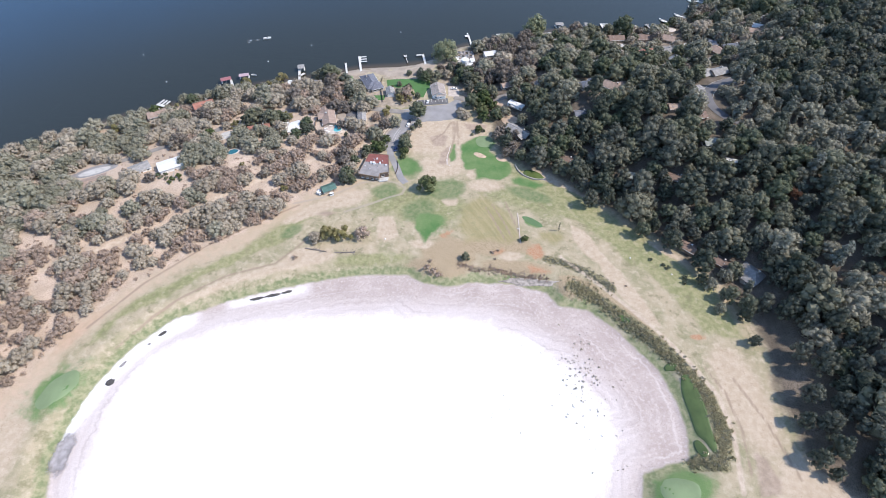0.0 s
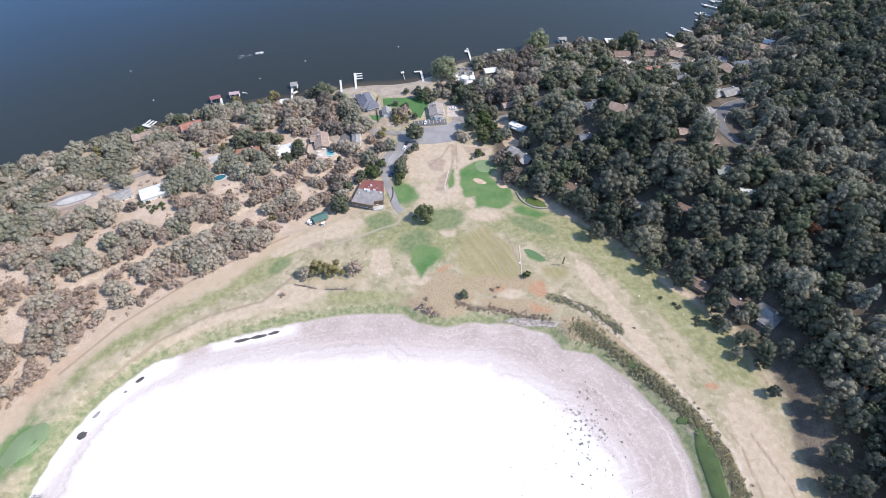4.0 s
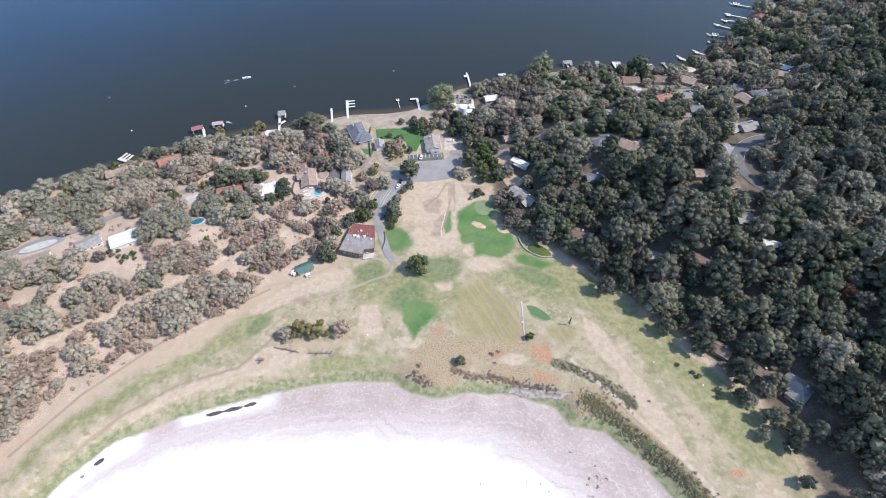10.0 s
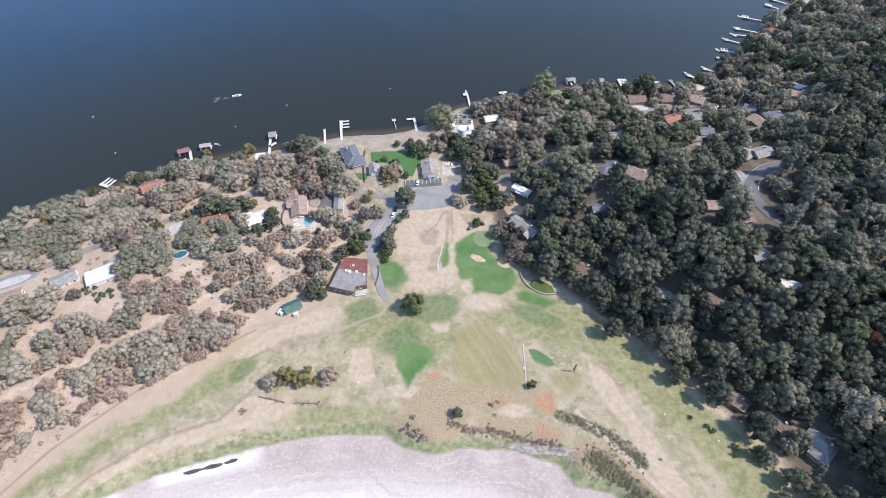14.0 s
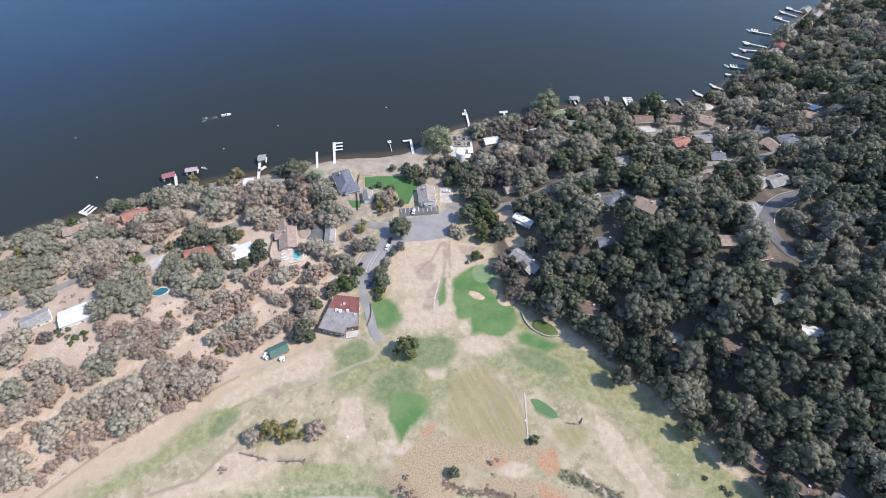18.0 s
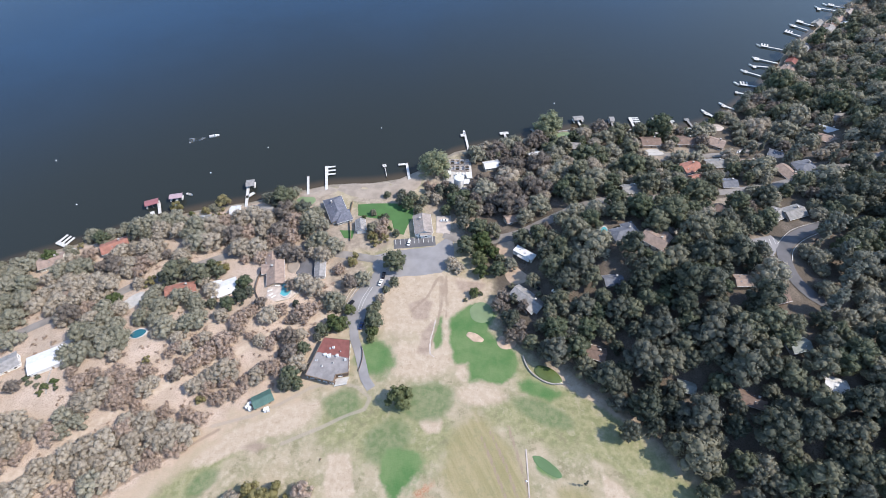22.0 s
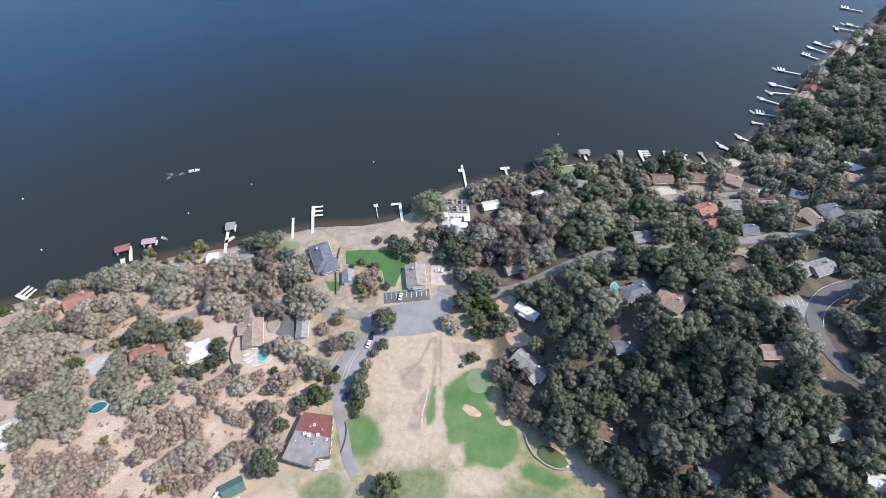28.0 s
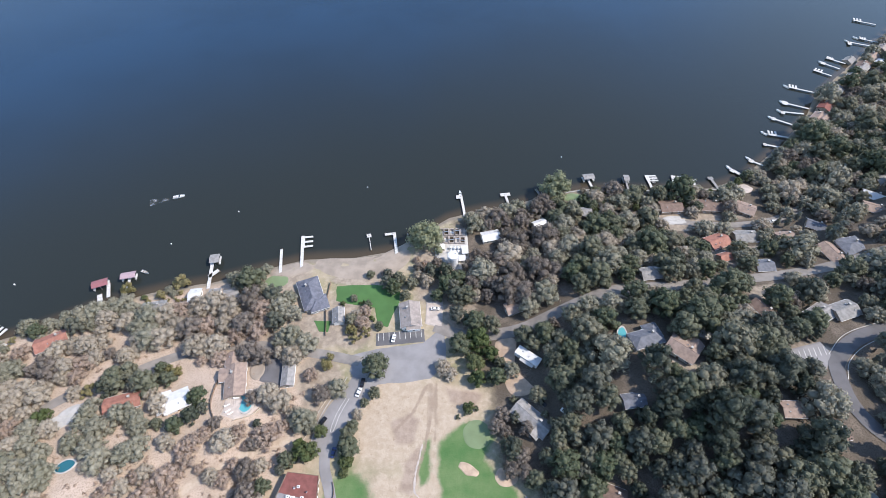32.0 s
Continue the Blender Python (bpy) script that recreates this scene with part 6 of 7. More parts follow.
dock(((229.2, 465.6), (219.5, 472.8)), width=1.5, head=("T", 3.5, 3.0), label="dock with a boat lift at its end")
for a, b, h in (((258.2, 499.6), (243.2, 503.2), ("E", 5, 6)), ((246.4, 488.1), (236.1, 491.3), ("T", 3, 2)), ((270.5, 512.7), (255.0, 522.7), ("T", 4, 2.5)), ((280.6, 529.9), (265.3, 532.1), ("L", 4, 2.5)), ((287.4, 536.9), (272.3, 544.1), ("T", 5, 4)), ((306.4, 558.0), (284.9, 567.0), ("E", 5, 6)),
                ((328.2, 585.4), (317.4, 594.2), ("E", 5, 6)), ((340.2, 596.9), (330.5, 605.8), ("T", 4, 4)), ((349.6, 605.9), (337.4, 615.0), ("E", 4, 5)), ((397.2, 633.7), (372.1, 644.2), ("L", 6, 3)), ((399.1, 644.3), (384.7, 651.5), ("E", 4, 5)), ((414.9, 679.8), (397.8, 688.1), ("E", 6, 7))):
    dock((a, b), 1.5, "far pale dock on the wooded shore", h)
boat(-152.9, 366.2, -20, 4.6, "small white rowing boat moored off the docks", "rowing_boat")
boat(-156.3, 426.5, 20, 7.0, "white motor boat out on the lake")
boat(20.9, 434.1, 95, 6.0, "white motor boat on a lift by its dock")
boat(147.7, 451.4, 85, 5.6, "white motor boat between dock fingers")
boat(164.8, 451.6, 80, 5.6, "white motor boat in its slip")
boat(202.2, 464.8, 118, 6.5, "white motor boat at the wide dock's end")
boat(219.0, 475.3, 130, 5.5, "white motor boat on its lift")
boat(108.6, 453.7, 90, 5.4, "motor boat under its dock canopy", cover=CANVAS_BLUE)
for x, y in ((241.0, 505.1), (253.8, 524.4), (263.9, 533.6), (271.2, 545.5), (283.8, 568.5), (330.1, 607.7), (371.8, 646.5), (341.8, 614.8), (382.4, 653.4)):
    boat(x, y, 125, 5.6, "white motor boat at a far dock")
for x, y in ((-219.9, 356.0), (-146.6, 387.4), (-38.9, 439.2), (90.4, 473.8), (-115.2, 414.7), (-254.2, 397.1)):
    solid("buoy", Shape().lathe(0, 0, ((0.1, -0.5), (0.4, -0.1), (0.4, 0.4), (0.1, 0.7)), 10), GELCOAT, x, y, 0, "small white mooring buoy on the lake", "buoy", z=WATER)


def wake():
    """A pale foam trail behind the boat that is under way."""
    s, n = Shape(), 14
    for spread in (-2.2, 0.0, 2.2):
        pts = []
        for i in range(n + 1):
            u = i / n
            x, y = -159.6 - 13 * u - 0.34 * spread * u, 425.3 - 4.7 * u + 0.94 * spread * u
            w = 0.35 + 0.5 * u
            pts += [(x - 0.34 * w, y + 0.94 * w, WATER + 0.05), (x + 0.34 * w, y - 0.94 * w, WATER + 0.05)]
        s.add(pts, [(2 * i, 2 * i + 1, 2 * i + 3, 2 * i + 2) for i in range(n)])
    m, nd, ln, bsdf = nodes_of("foam")
    nt = m.node_tree
    bsdf.inputs["Base Color"].default_value = (0.7, 0.72, 0.74, 1)
    ln.new(step_of(nt, noise_of(nt, coords(nt), 0.35, 5.0, 0.7), 0.42, 1.0), bsdf.inputs["Alpha"])
    tagged(new("wake", s.mesh("wake", m)), "pale foam wake trailing the motor boat", "wake", kind="stuff")


wake()

# ---- planting ----
for line, r in ((TRAIL, 1.8), (((-22, 312), (-28, 300), (-33, 288), (-37, 275), (-37, 262)), 5.5), (((-26, 314), (-45, 317.5), (-78, 321.5), (-96, 321), (-110, 317), (-127, 309), (-141, 300), (-157, 293), (-170, 282), (-187, 272), (-200, 262), (-217, 249), (-235, 236), (-262, 224)), 3.8),
                (((8, 335), (36, 330), (51, 332), (69, 339), (92, 348), (108, 351), (133, 354), (157, 358), (176, 361), (200, 365), (221, 369), (245, 376), (275, 385)), 3.3), (((231, 328), (210, 324), (195, 318), (184, 309), (180, 300)), 2.8), (((118, 418), (150, 412), (185, 410), (212, 415)), 3.2)):
    keep_line(line, r)
for x, y, r in ((-102, 306, 10), (-95, 300, 6), (-20, 350, 16), (-40, 355, 12), (0, 318, 20), (-10, 310, 20), (-30, 372, 22), (-50, 372, 12), (-6, 345, 12), (5, 345, 10), (-66, 308, 9), (44, 314, 7), (48, 304, 6), (173, 309, 9), (-152, 283, 6), (-222, 242, 9), (-165, 256, 6), (58, 246, 8),
                (-172, 232, 11), (-184, 231, 9), (-196, 231, 8), (-225, 238, 10), (-213, 232, 8), (-138, 263, 5), (-141, 257, 4), (-104, 281, 7), (-128, 282, 5), (-82, 290, 8), (182, 352, 5), (168, 349, 5), (196, 357, 4), (149, 407, 5), (186, 390, 6), (206, 389, 5), (131, 318, 4), (164, 372, 4), (175, 306, 8), (-207, 207, 7), (-190, 203, 6), (-100, 262, 4), (-118, 252, 4), (-85, 224, 6), (-147, 254, 4), (62, 243, 9), (-78, 361, 6), (205, 440, 8), (92, 432, 5), (-110, 356, 5), (-120, 353, 5), (-100, 354, 4), (-190, 318, 4), (-205, 150, 7), (155, 65, 5), (126, 227, 4), (-58, 335, 6), (88, 300, 6), (112, 325, 6), (45, 305, 6), (186, 375, 5), (210, 385, 5), (150, 398, 6), (185, 400, 5), (245, 400, 5), (72, 350, 4), (86, 343, 3), (205, 345, 6), (-40, 320, 5), (-52, 308, 5), (180, 292, 6), (172, 292, 6), (176, 282, 6), (170, 268, 5), (150, 278, 4), (205, 428, 6), (110, 310, 6), (122, 304, 5), (128, 316, 5), (98, 312, 5), (160, 385, 5), (176, 388, 5), (212, 368, 4), (226, 372, 5), (255, 405, 5), (268, 417, 5)):
    keep(x, y, r)
# trees that stand by themselves
for key, x, y, size in (("green_oak", -35, 350, 0.35), ("green_oak", 9, 352, 0.6), ("dark_oak", 5, 367, 0.7), ("dusky_oak", -2, 371, 0.6), ("green_oak", 24, 352, 0.9), ("green_oak", -27, 346, 0.4),
        ("green_oak", -34, 336, 0.6), ("yellow_tree", -26, 330, 0.8), ("shrub", -40, 347, 1.2), ("shrub", -30, 347.5, 1.2), ("shrub", -24, 338, 1.2), ("dark_oak", -18.5, 359, 0.65),
        ("dark_oak", -18.4, 366, 0.5), ("dark_oak", 16, 356.5, 0.8), ("dry_oak", -3.5, 377, 0.55), ("dry_oak", 1.5, 375, 0.55), ("dusky_oak", 8, 374, 0.7), ("shrub", -168, 232.5, 1.3),
        ("shrub", -165, 235, 1.4), ("shrub", -169, 229.5, 1.0), ("dark_shrub", -163, 232, 0.9),):
    plant(key, x, y, size)
    keep(x, y, 3.0 * size)
for key, x, y, size, text in (("bright_tree", -10.5, 232, 1.4, "round green oak standing alone beside the practice green"), ("green_oak", -18.5, 309.5, 1.15, "green oak shading the middle of the car park"), ("yellow_tree", -65, 191, 1.65, "yellowing bushy tree on the dry bank"), ("yellow_tree", -57.5, 191.5, 1.55, "yellowing bushy tree on the dry bank"), ("grey_oak", -73, 189, 0.75, "small grey bush casting a dark shadow"), ("dry_oak", -46.5, 192, 1.15, "bare grey-brown bush beside the sandy patch"),
        ("cypress", 67.5, 197.6, 1.0, ""), ("green_oak", 12.5, 176, 0.42, "small dark bush above the reeds"), ("shrub", 47, 190, 1.7, "round green shrub beside the path"), ("willow", 2, 389, 1.8, "large pale willow on the beach"), ("willow", 81, 434, 1.8, "large pale willow leaning over its dock"), ("green_oak", -15, 357, 0.75, "round tree on the bright lawn"),
        ("green_oak", -12, 362, 0.7, ""), ("green_oak", -20, 333.5, 0.4, ""), ("grey_oak", -32, 340, 0.6, ""), ("dry_oak", -28, 342, 0.8, ""), ("yellow_tree", -31, 326.5, 0.9, ""), ("green_oak", 14, 358, 0.9, ""),
        ("green_oak", 20, 362, 0.9, ""), ("dark_oak", 13, 366, 0.8, ""), ("grey_oak", 3, 362, 0.75, ""), ("grey_oak", 6, 369, 0.7, ""), ("grey_oak", -2, 366, 0.6, ""), ("green_oak", -5, 360, 0.6, ""),
        ("green_oak", -8, 352.5, 0.5, ""), ("dry_oak", -20, 368, 0.6, ""), ("yellow_tree", -33, 330, 1.0, ""), ("dry_oak", -29, 335, 1.0, ""), ("green_oak", -28, 366, 0.4, ""), ("dark_oak", 62, 255, 1.2, ""),
        ("pine", 158, 152, 1.0, ""), ("rust_tree", 195, 203, 1.0, ""), ("grey_oak", 35, 412, 1.0, ""), ("yellow_tree", -155, 352, 1.3, ""),):
    plant(key, x, y, size, text)
    keep(x, y, 3.0 * size)
for key, x, y, size in (("green_oak", -18.5, 297.5, 0.49), ("green_oak", -22.2, 293.2, 0.37), ("grey_oak", -24.8, 287.7, 0.51), ("green_oak", -26.0, 282.3, 0.49), ("green_oak", -27.1, 277.8, 0.67), ("green_oak", -25.9, 272.1, 0.79), ("bright_tree", -26.7, 266.6, 0.74), ("dark_oak", -28.9, 273.9, 0.45), ("bright_tree", -26.8, 263.0, 0.49)):
    plant(key, x, y, size, "small bushy tree in the hedge along the drive")


def stand(key, places):
    for x, y, size in places:
        plant(key, x, y, size * 1.14)
        keep(x, y, 3.4 * size)


# trees between the lane and the lake
stand("sage_oak", ((-194.8, 328.2, 0.72), (-184.8, 329.4, 0.62), (-179.2, 330.6, 0.52), (-169.2, 333.9, 0.94), (-163.9, 337.1, 0.94), (-154.7, 338.7, 0.79), (-137.6, 327.9, 0.92), (-191.0, 301.9, 0.87), (-198.4, 300.1, 0.86), (-141.3, 286.3, 0.73), (-139.5, 278.4, 0.89), (-132.6, 277.5, 0.8), (-126.8, 282.7, 0.9), (-118.9, 281.3, 0.76), (-135.4, 334.0, 1.14), (-131.0, 322.3, 1.11), (-70.7, 341.4, 1.0), (-68.8, 348.6, 0.7), (-64.0, 338.6, 0.74), (-66.8, 323.6, 0.71), (-62.1, 324.7, 0.96), (-54.5, 321.6, 0.9), (-35.1, 299.6, 0.71),))
stand("green_oak", ((-187.5, 325.1, 0.65), (-135.3, 298.6, 0.88), (-131.6, 302.4, 0.8), (-124.3, 298.4, 0.79), (-89.6, 357.7, 1.13), (-118.7, 306.9, 0.48), (-113.3, 301.5, 0.56), (-120.9, 298.1, 0.88), (-95.9, 292.3, 0.68),))
stand("dark_oak", ((-168.5, 327.4, 0.74), (-138.5, 295.8, 0.63), (-96.0, 356.0, 0.73), (-76.2, 348.0, 0.83), (-71.7, 333.0, 0.75), (-91.6, 286.9, 0.42),))
stand("grey_oak", ((-156.9, 332.9, 0.86), (-145.3, 330.9, 0.96), (-155.9, 326.3, 0.69), (-171.8, 314.2, 0.92), (-166.6, 318.0, 0.83), (-158.8, 317.6, 0.93), (-153.2, 320.4, 0.73), (-163.5, 305.9, 0.9), (-152.3, 311.7, 0.72), (-163.2, 301.3, 0.65), (-138.1, 312.6, 0.77), (-134.2, 321.5, 0.89), (-135.3, 315.8, 0.62), (-198.3, 308.9, 0.76), (-201.8, 295.7, 0.79), (-190.9, 294.1, 0.88), (-183.7, 295.5, 0.74), (-175.6, 294.1, 0.88), (-169.3, 294.7, 0.78), (-193.1, 286.4, 0.86), (-177.2, 286.7, 0.76), (-169.9, 283.3, 0.66), (-182.3, 277.6, 0.74), (-189.3, 276.0, 0.74), (-153.4, 293.8, 0.59), (-141.4, 273.2, 0.64), (-130.3, 279.6, 0.6), (-154.9, 276.3, 0.69), (-126.9, 334.8, 1.08), (-112.0, 340.5, 1.09),))
stand("grey_oak", ((-104.9, 342.6, 1.1), (-96.7, 340.9, 1.09), (-123.9, 322.7, 1.15), (-119.1, 329.3, 0.96), (-96.9, 331.3, 0.96), (-106.4, 318.3, 1.08), (-96.6, 318.7, 1.03), (-65.3, 316.6, 0.67), (-59.0, 314.6, 0.92), (-112.4, 288.3, 0.81), (-117.9, 293.6, 0.63), (-65.6, 294.3, 0.92), (-59.6, 291.6, 1.01),))
stand("dusky_oak", ((-174.9, 309.0, 0.74), (-146.3, 314.4, 0.53), (-177.8, 303.9, 0.62), (-110.5, 327.8, 1.09), (-86.7, 345.3, 1.2), (-86.1, 331.0, 1.1), (-83.7, 316.3, 0.64), (-78.3, 314.7, 0.9), (-72.7, 313.7, 0.79), (-71.9, 292.6, 0.6), (-41.6, 295.7, 0.76),))
stand("dry_oak", ((-156.0, 307.9, 1.11), (-156.1, 301.3, 0.91), (-189.3, 313.3, 0.94), (-184.6, 285.3, 0.93), (-172.1, 276.2, 0.9), (-121.0, 338.9, 1.2), (-104.3, 331.5, 1.11), (-89.7, 325.0, 1.03), (-80.2, 341.7, 1.27), (-79.7, 328.2, 1.16), (-76.2, 333.2, 0.98), (-93.4, 312.5, 0.93), (-101.8, 311.7, 0.62), (-49.1, 305.8, 0.79),))
stand("bright_tree", ((-160.2, 281.6, 0.83),))
stand("yellow_tree", ((-147.3, 294.5, 0.91), (-127.4, 356.5, 1.33), (-136.1, 349.1, 0.79), (-112.7, 305.6, 0.94), (-41.6, 312.5, 1.03),))
# trees of the dry slope above the clubhouse
stand("grey_oak", ((-180.3, 268.8, 0.72), (-164.4, 268.7, 0.81), (-143.6, 248.0, 0.59), (-129.8, 260.9, 0.52), (-117.9, 258.6, 0.61), (-112.4, 253.9, 0.64), (-112.9, 241.8, 0.58), (-103.8, 235.6, 0.73), (-100.2, 240.3, 0.5), (-145.9, 226.5, 0.9), (-140.9, 228.6, 0.67), (-124.7, 233.4, 0.76), (-122.5, 237.0, 0.53), (-101.7, 272.0, 0.63), (-78.4, 273.3, 0.86), (-52.7, 287.0, 0.62), (-106.0, 259.2, 0.65), (-96.6, 241.2, 0.79), (-101.3, 237.9, 0.7), (-77.3, 242.0, 0.79), (-80.0, 259.6, 0.57), (-61.8, 264.5, 0.58), (-60.2, 248.3, 0.81),))
stand("sage_oak", ((-164.3, 259.8, 1.01), (-157.6, 258.8, 0.75), (-164.2, 247.3, 0.88), (-158.2, 248.3, 0.89), (-151.1, 260.0, 0.84), (-145.1, 253.8, 0.7), (-157.7, 268.6, 0.78), (-151.0, 265.9, 0.64), (-140.7, 270.1, 0.7), (-130.7, 268.7, 0.82), (-124.5, 262.8, 0.89), (-115.2, 265.7, 0.85), (-111.2, 268.6, 0.82), (-47.7, 283.4, 0.91), (-43.8, 281.8, 0.55), (-115.8, 277.6, 0.67),))
stand("dry_oak", ((-117.0, 252.8, 0.78), (-120.0, 250.6, 0.57), (-108.1, 258.0, 0.74), (-106.1, 248.8, 0.82), (-114.5, 247.6, 0.46), (-101.4, 250.4, 0.62), (-124.0, 242.6, 0.41), (-116.4, 240.4, 0.45), (-97.9, 233.0, 0.55), (-158.4, 238.6, 0.64), (-152.2, 234.2, 0.97), (-147.5, 237.7, 0.89), (-140.5, 236.9, 0.94), (-134.6, 238.3, 0.94), (-138.8, 241.8, 0.65), (-136.4, 232.1, 0.73), (-130.3, 235.5, 0.74), (-127.0, 230.5, 0.44), (-132.0, 227.1, 0.82), (-126.0, 226.6, 0.58), (-152.4, 228.6, 0.53), (-93.6, 269.9, 0.77), (-90.6, 272.6, 0.94), (-86.9, 275.9, 0.73), (-73.3, 276.9, 0.84), (-69.0, 272.1, 0.5), (-61.6, 276.1, 1.07), (-58.6, 279.2, 0.96), (-54.3, 282.8, 0.63), (-98.1, 257.1, 1.0),))
stand("dry_oak", ((-95.4, 259.8, 0.9), (-90.8, 264.8, 0.92), (-85.6, 262.0, 0.48), (-102.8, 249.9, 0.98), (-102.3, 254.8, 0.79), (-93.6, 252.9, 0.78), (-92.3, 248.4, 0.72), (-88.4, 246.5, 0.57), (-90.6, 239.5, 0.86), (-81.7, 239.9, 0.76), (-74.2, 246.8, 0.77), (-71.1, 246.7, 0.98), (-66.5, 244.7, 0.92), (-74.9, 258.6, 0.8), (-71.8, 264.0, 0.71),))
stand("yellow_tree", ((-128.8, 246.7, 0.59), (-99.3, 229.9, 0.63),))
stand("green_oak", ((-109.0, 279.5, 0.4), (-100.2, 278.9, 0.57), (-51.2, 267.1, 0.56), (-58.6, 256.7, 0.54), (-60.9, 242.2, 0.67), (-58.0, 238.3, 0.43),))
stand("dark_oak", ((-94.8, 283.0, 0.6), (-67.0, 281.7, 0.33), (-53.1, 263.5, 0.36), (-63.4, 237.7, 0.57),))
stand("dusky_oak", ((-84.4, 280.3, 0.53), (-66.2, 273.3, 0.52), (-65.8, 262.4, 0.78), (-63.6, 253.7, 0.85), (-67.6, 253.1, 0.45),))
stand("bright_tree", ((-47.0, 272.8, 0.7), (-45.0, 269.8, 0.86), (-41.6, 271.5, 0.75), (-39.4, 279.5, 0.65),))
# trees along the fairway
stand("grey_oak", ((-192.0, 229.2, 1.04), (-190.7, 222.0, 0.93), (-149.5, 225.7, 0.71), (-141.5, 233.1, 0.82), (-177.0, 214.7, 0.77), (-170.4, 216.3, 0.78), (-163.2, 214.0, 0.78), (-171.7, 210.1, 0.59), (-174.2, 203.3, 0.75), (-168.0, 205.0, 0.67), (-176.0, 197.1, 0.74), (-155.0, 199.5, 0.66), (-149.3, 200.8, 0.75), (-144.6, 204.6, 0.85), (-138.1, 207.3, 0.95), (-131.8, 210.1, 0.95), (-118.1, 216.5, 0.79), (-111.3, 211.3, 0.87), (-105.0, 211.6, 0.87), (-99.7, 214.7, 0.79), (-119.6, 205.9, 0.77), (-125.7, 202.9, 0.85), (-131.5, 201.6, 0.76), (-137.0, 200.1, 0.75), (-125.7, 195.6, 0.75), (-121.0, 198.5, 0.58), (-143.7, 197.7, 0.57), (-151.4, 193.6, 0.65), (-156.5, 190.7, 0.9), (-163.5, 189.6, 0.64),))
stand("grey_oak", ((-156.5, 185.0, 0.8), (-171.3, 177.8, 0.79), (-165.7, 175.8, 0.78), (-164.9, 169.5, 0.77), (-159.5, 171.0, 0.53), (-119.0, 219.2, 0.79), (-126.4, 218.7, 0.79), (-107.5, 215.5, 0.88), (-121.3, 211.0, 0.78), (-91.4, 243.7, 1.0), (-201.3, 304.9, 0.64), (-187.0, 290.8, 0.96), (-179.4, 291.3, 0.85), (-198.5, 284.9, 0.83), (-199.8, 278.6, 0.82), (-188.3, 280.6, 0.82), (-179.9, 282.7, 0.83), (-167.8, 290.9, 0.96), (-212.9, 252.8, 0.66),))
stand("dusky_oak", ((-181.0, 231.8, 0.54), (-114.1, 240.2, 0.46), (-177.3, 270.6, 0.94), (-169.8, 303.5, 0.9),))
stand("sage_oak", ((-153.3, 219.9, 0.67), (-146.4, 217.8, 0.58), (-152.2, 213.6, 0.57), (-181.8, 205.0, 0.85), (-130.6, 193.9, 0.88), (-234.1, 297.0, 0.77), (-220.7, 296.7, 0.88), (-218.5, 304.0, 0.73), (-221.5, 290.0, 0.98), (-212.1, 290.1, 0.98), (-186.7, 304.0, 0.84), (-206.4, 280.1, 0.9), (-214.6, 278.0, 0.9), (-215.8, 269.9, 0.88), (-205.0, 269.8, 0.88), (-197.5, 255.6, 0.84), (-208.5, 262.4, 0.66), (-221.8, 266.5, 0.82), (-229.3, 280.7, 0.8), (-162.3, 275.8, 0.78), (-149.6, 253.4, 0.83), (-145.6, 257.2, 0.84),))
stand("dry_oak", ((-135.7, 226.7, 0.87), (-130.8, 231.3, 0.88), (-156.1, 211.7, 1.05), (-163.8, 205.5, 0.71), (-170.1, 198.8, 0.8), (-164.8, 201.8, 0.59), (-179.7, 193.6, 0.68), (-126.2, 214.7, 1.07), (-124.1, 222.1, 0.75), (-97.8, 220.6, 0.86), (-112.7, 206.6, 0.72), (-113.4, 201.4, 0.71), (-109.3, 203.1, 0.49), (-135.8, 189.7, 0.68), (-142.8, 190.4, 0.89), (-169.2, 190.8, 0.58), (-149.8, 184.5, 0.78), (-142.7, 181.3, 0.72), (-138.8, 181.7, 0.46), (-150.4, 180.1, 0.61), (-152.9, 175.6, 0.61), (-128.6, 188.9, 0.47), (-172.7, 184.5, 0.87), (-153.9, 170.2, 0.5), (-103.9, 223.3, 0.75), (-112.7, 222.7, 0.86), (-103.4, 209.4, 0.84), (-91.3, 230.9, 0.89), (-85.3, 233.0, 0.71), (-98.5, 238.0, 0.9),))
stand("dry_oak", ((-82.0, 236.2, 0.66), (-108.5, 244.9, 0.91), (-126.7, 242.2, 0.78), (-133.9, 229.5, 0.99),))
stand("yellow_tree", ((-227.9, 288.8, 1.22),))
stand("bright_tree", ((-209.5, 310.3, 0.9),))
# trees at the corner of the car park
stand("dark_oak", ((18.6, 350.3, 0.83), (19.5, 339.3, 0.7), (44.9, 287.0, 0.43), (42.1, 273.3, 0.81),))
stand("green_oak", ((28.4, 334.8, 0.96), (35.8, 333.4, 0.76), (20.9, 322.7, 0.84), (37.6, 306.7, 0.66), (39.7, 313.9, 0.44), (51.3, 326.4, 0.74), (55.5, 322.3, 0.63), (60.8, 325.7, 0.87), (67.0, 321.2, 0.81), (70.4, 314.0, 0.79), (72.1, 307.2, 0.78), (55.5, 295.8, 0.59), (51.4, 261.7, 0.63), (66.4, 282.0, 0.73), (68.5, 277.2, 0.64), (62.1, 273.2, 0.55), (56.9, 270.0, 0.59), (57.6, 288.0, 0.27),))
stand("bright_tree", ((29.6, 324.4, 1.26), (34.8, 318.5, 0.85), (28.0, 313.3, 0.97), (28.7, 305.3, 0.89), (24.9, 292.0, 0.55),))
stand("grey_oak", ((12.4, 311.2, 0.66), (16.4, 307.6, 0.55),))
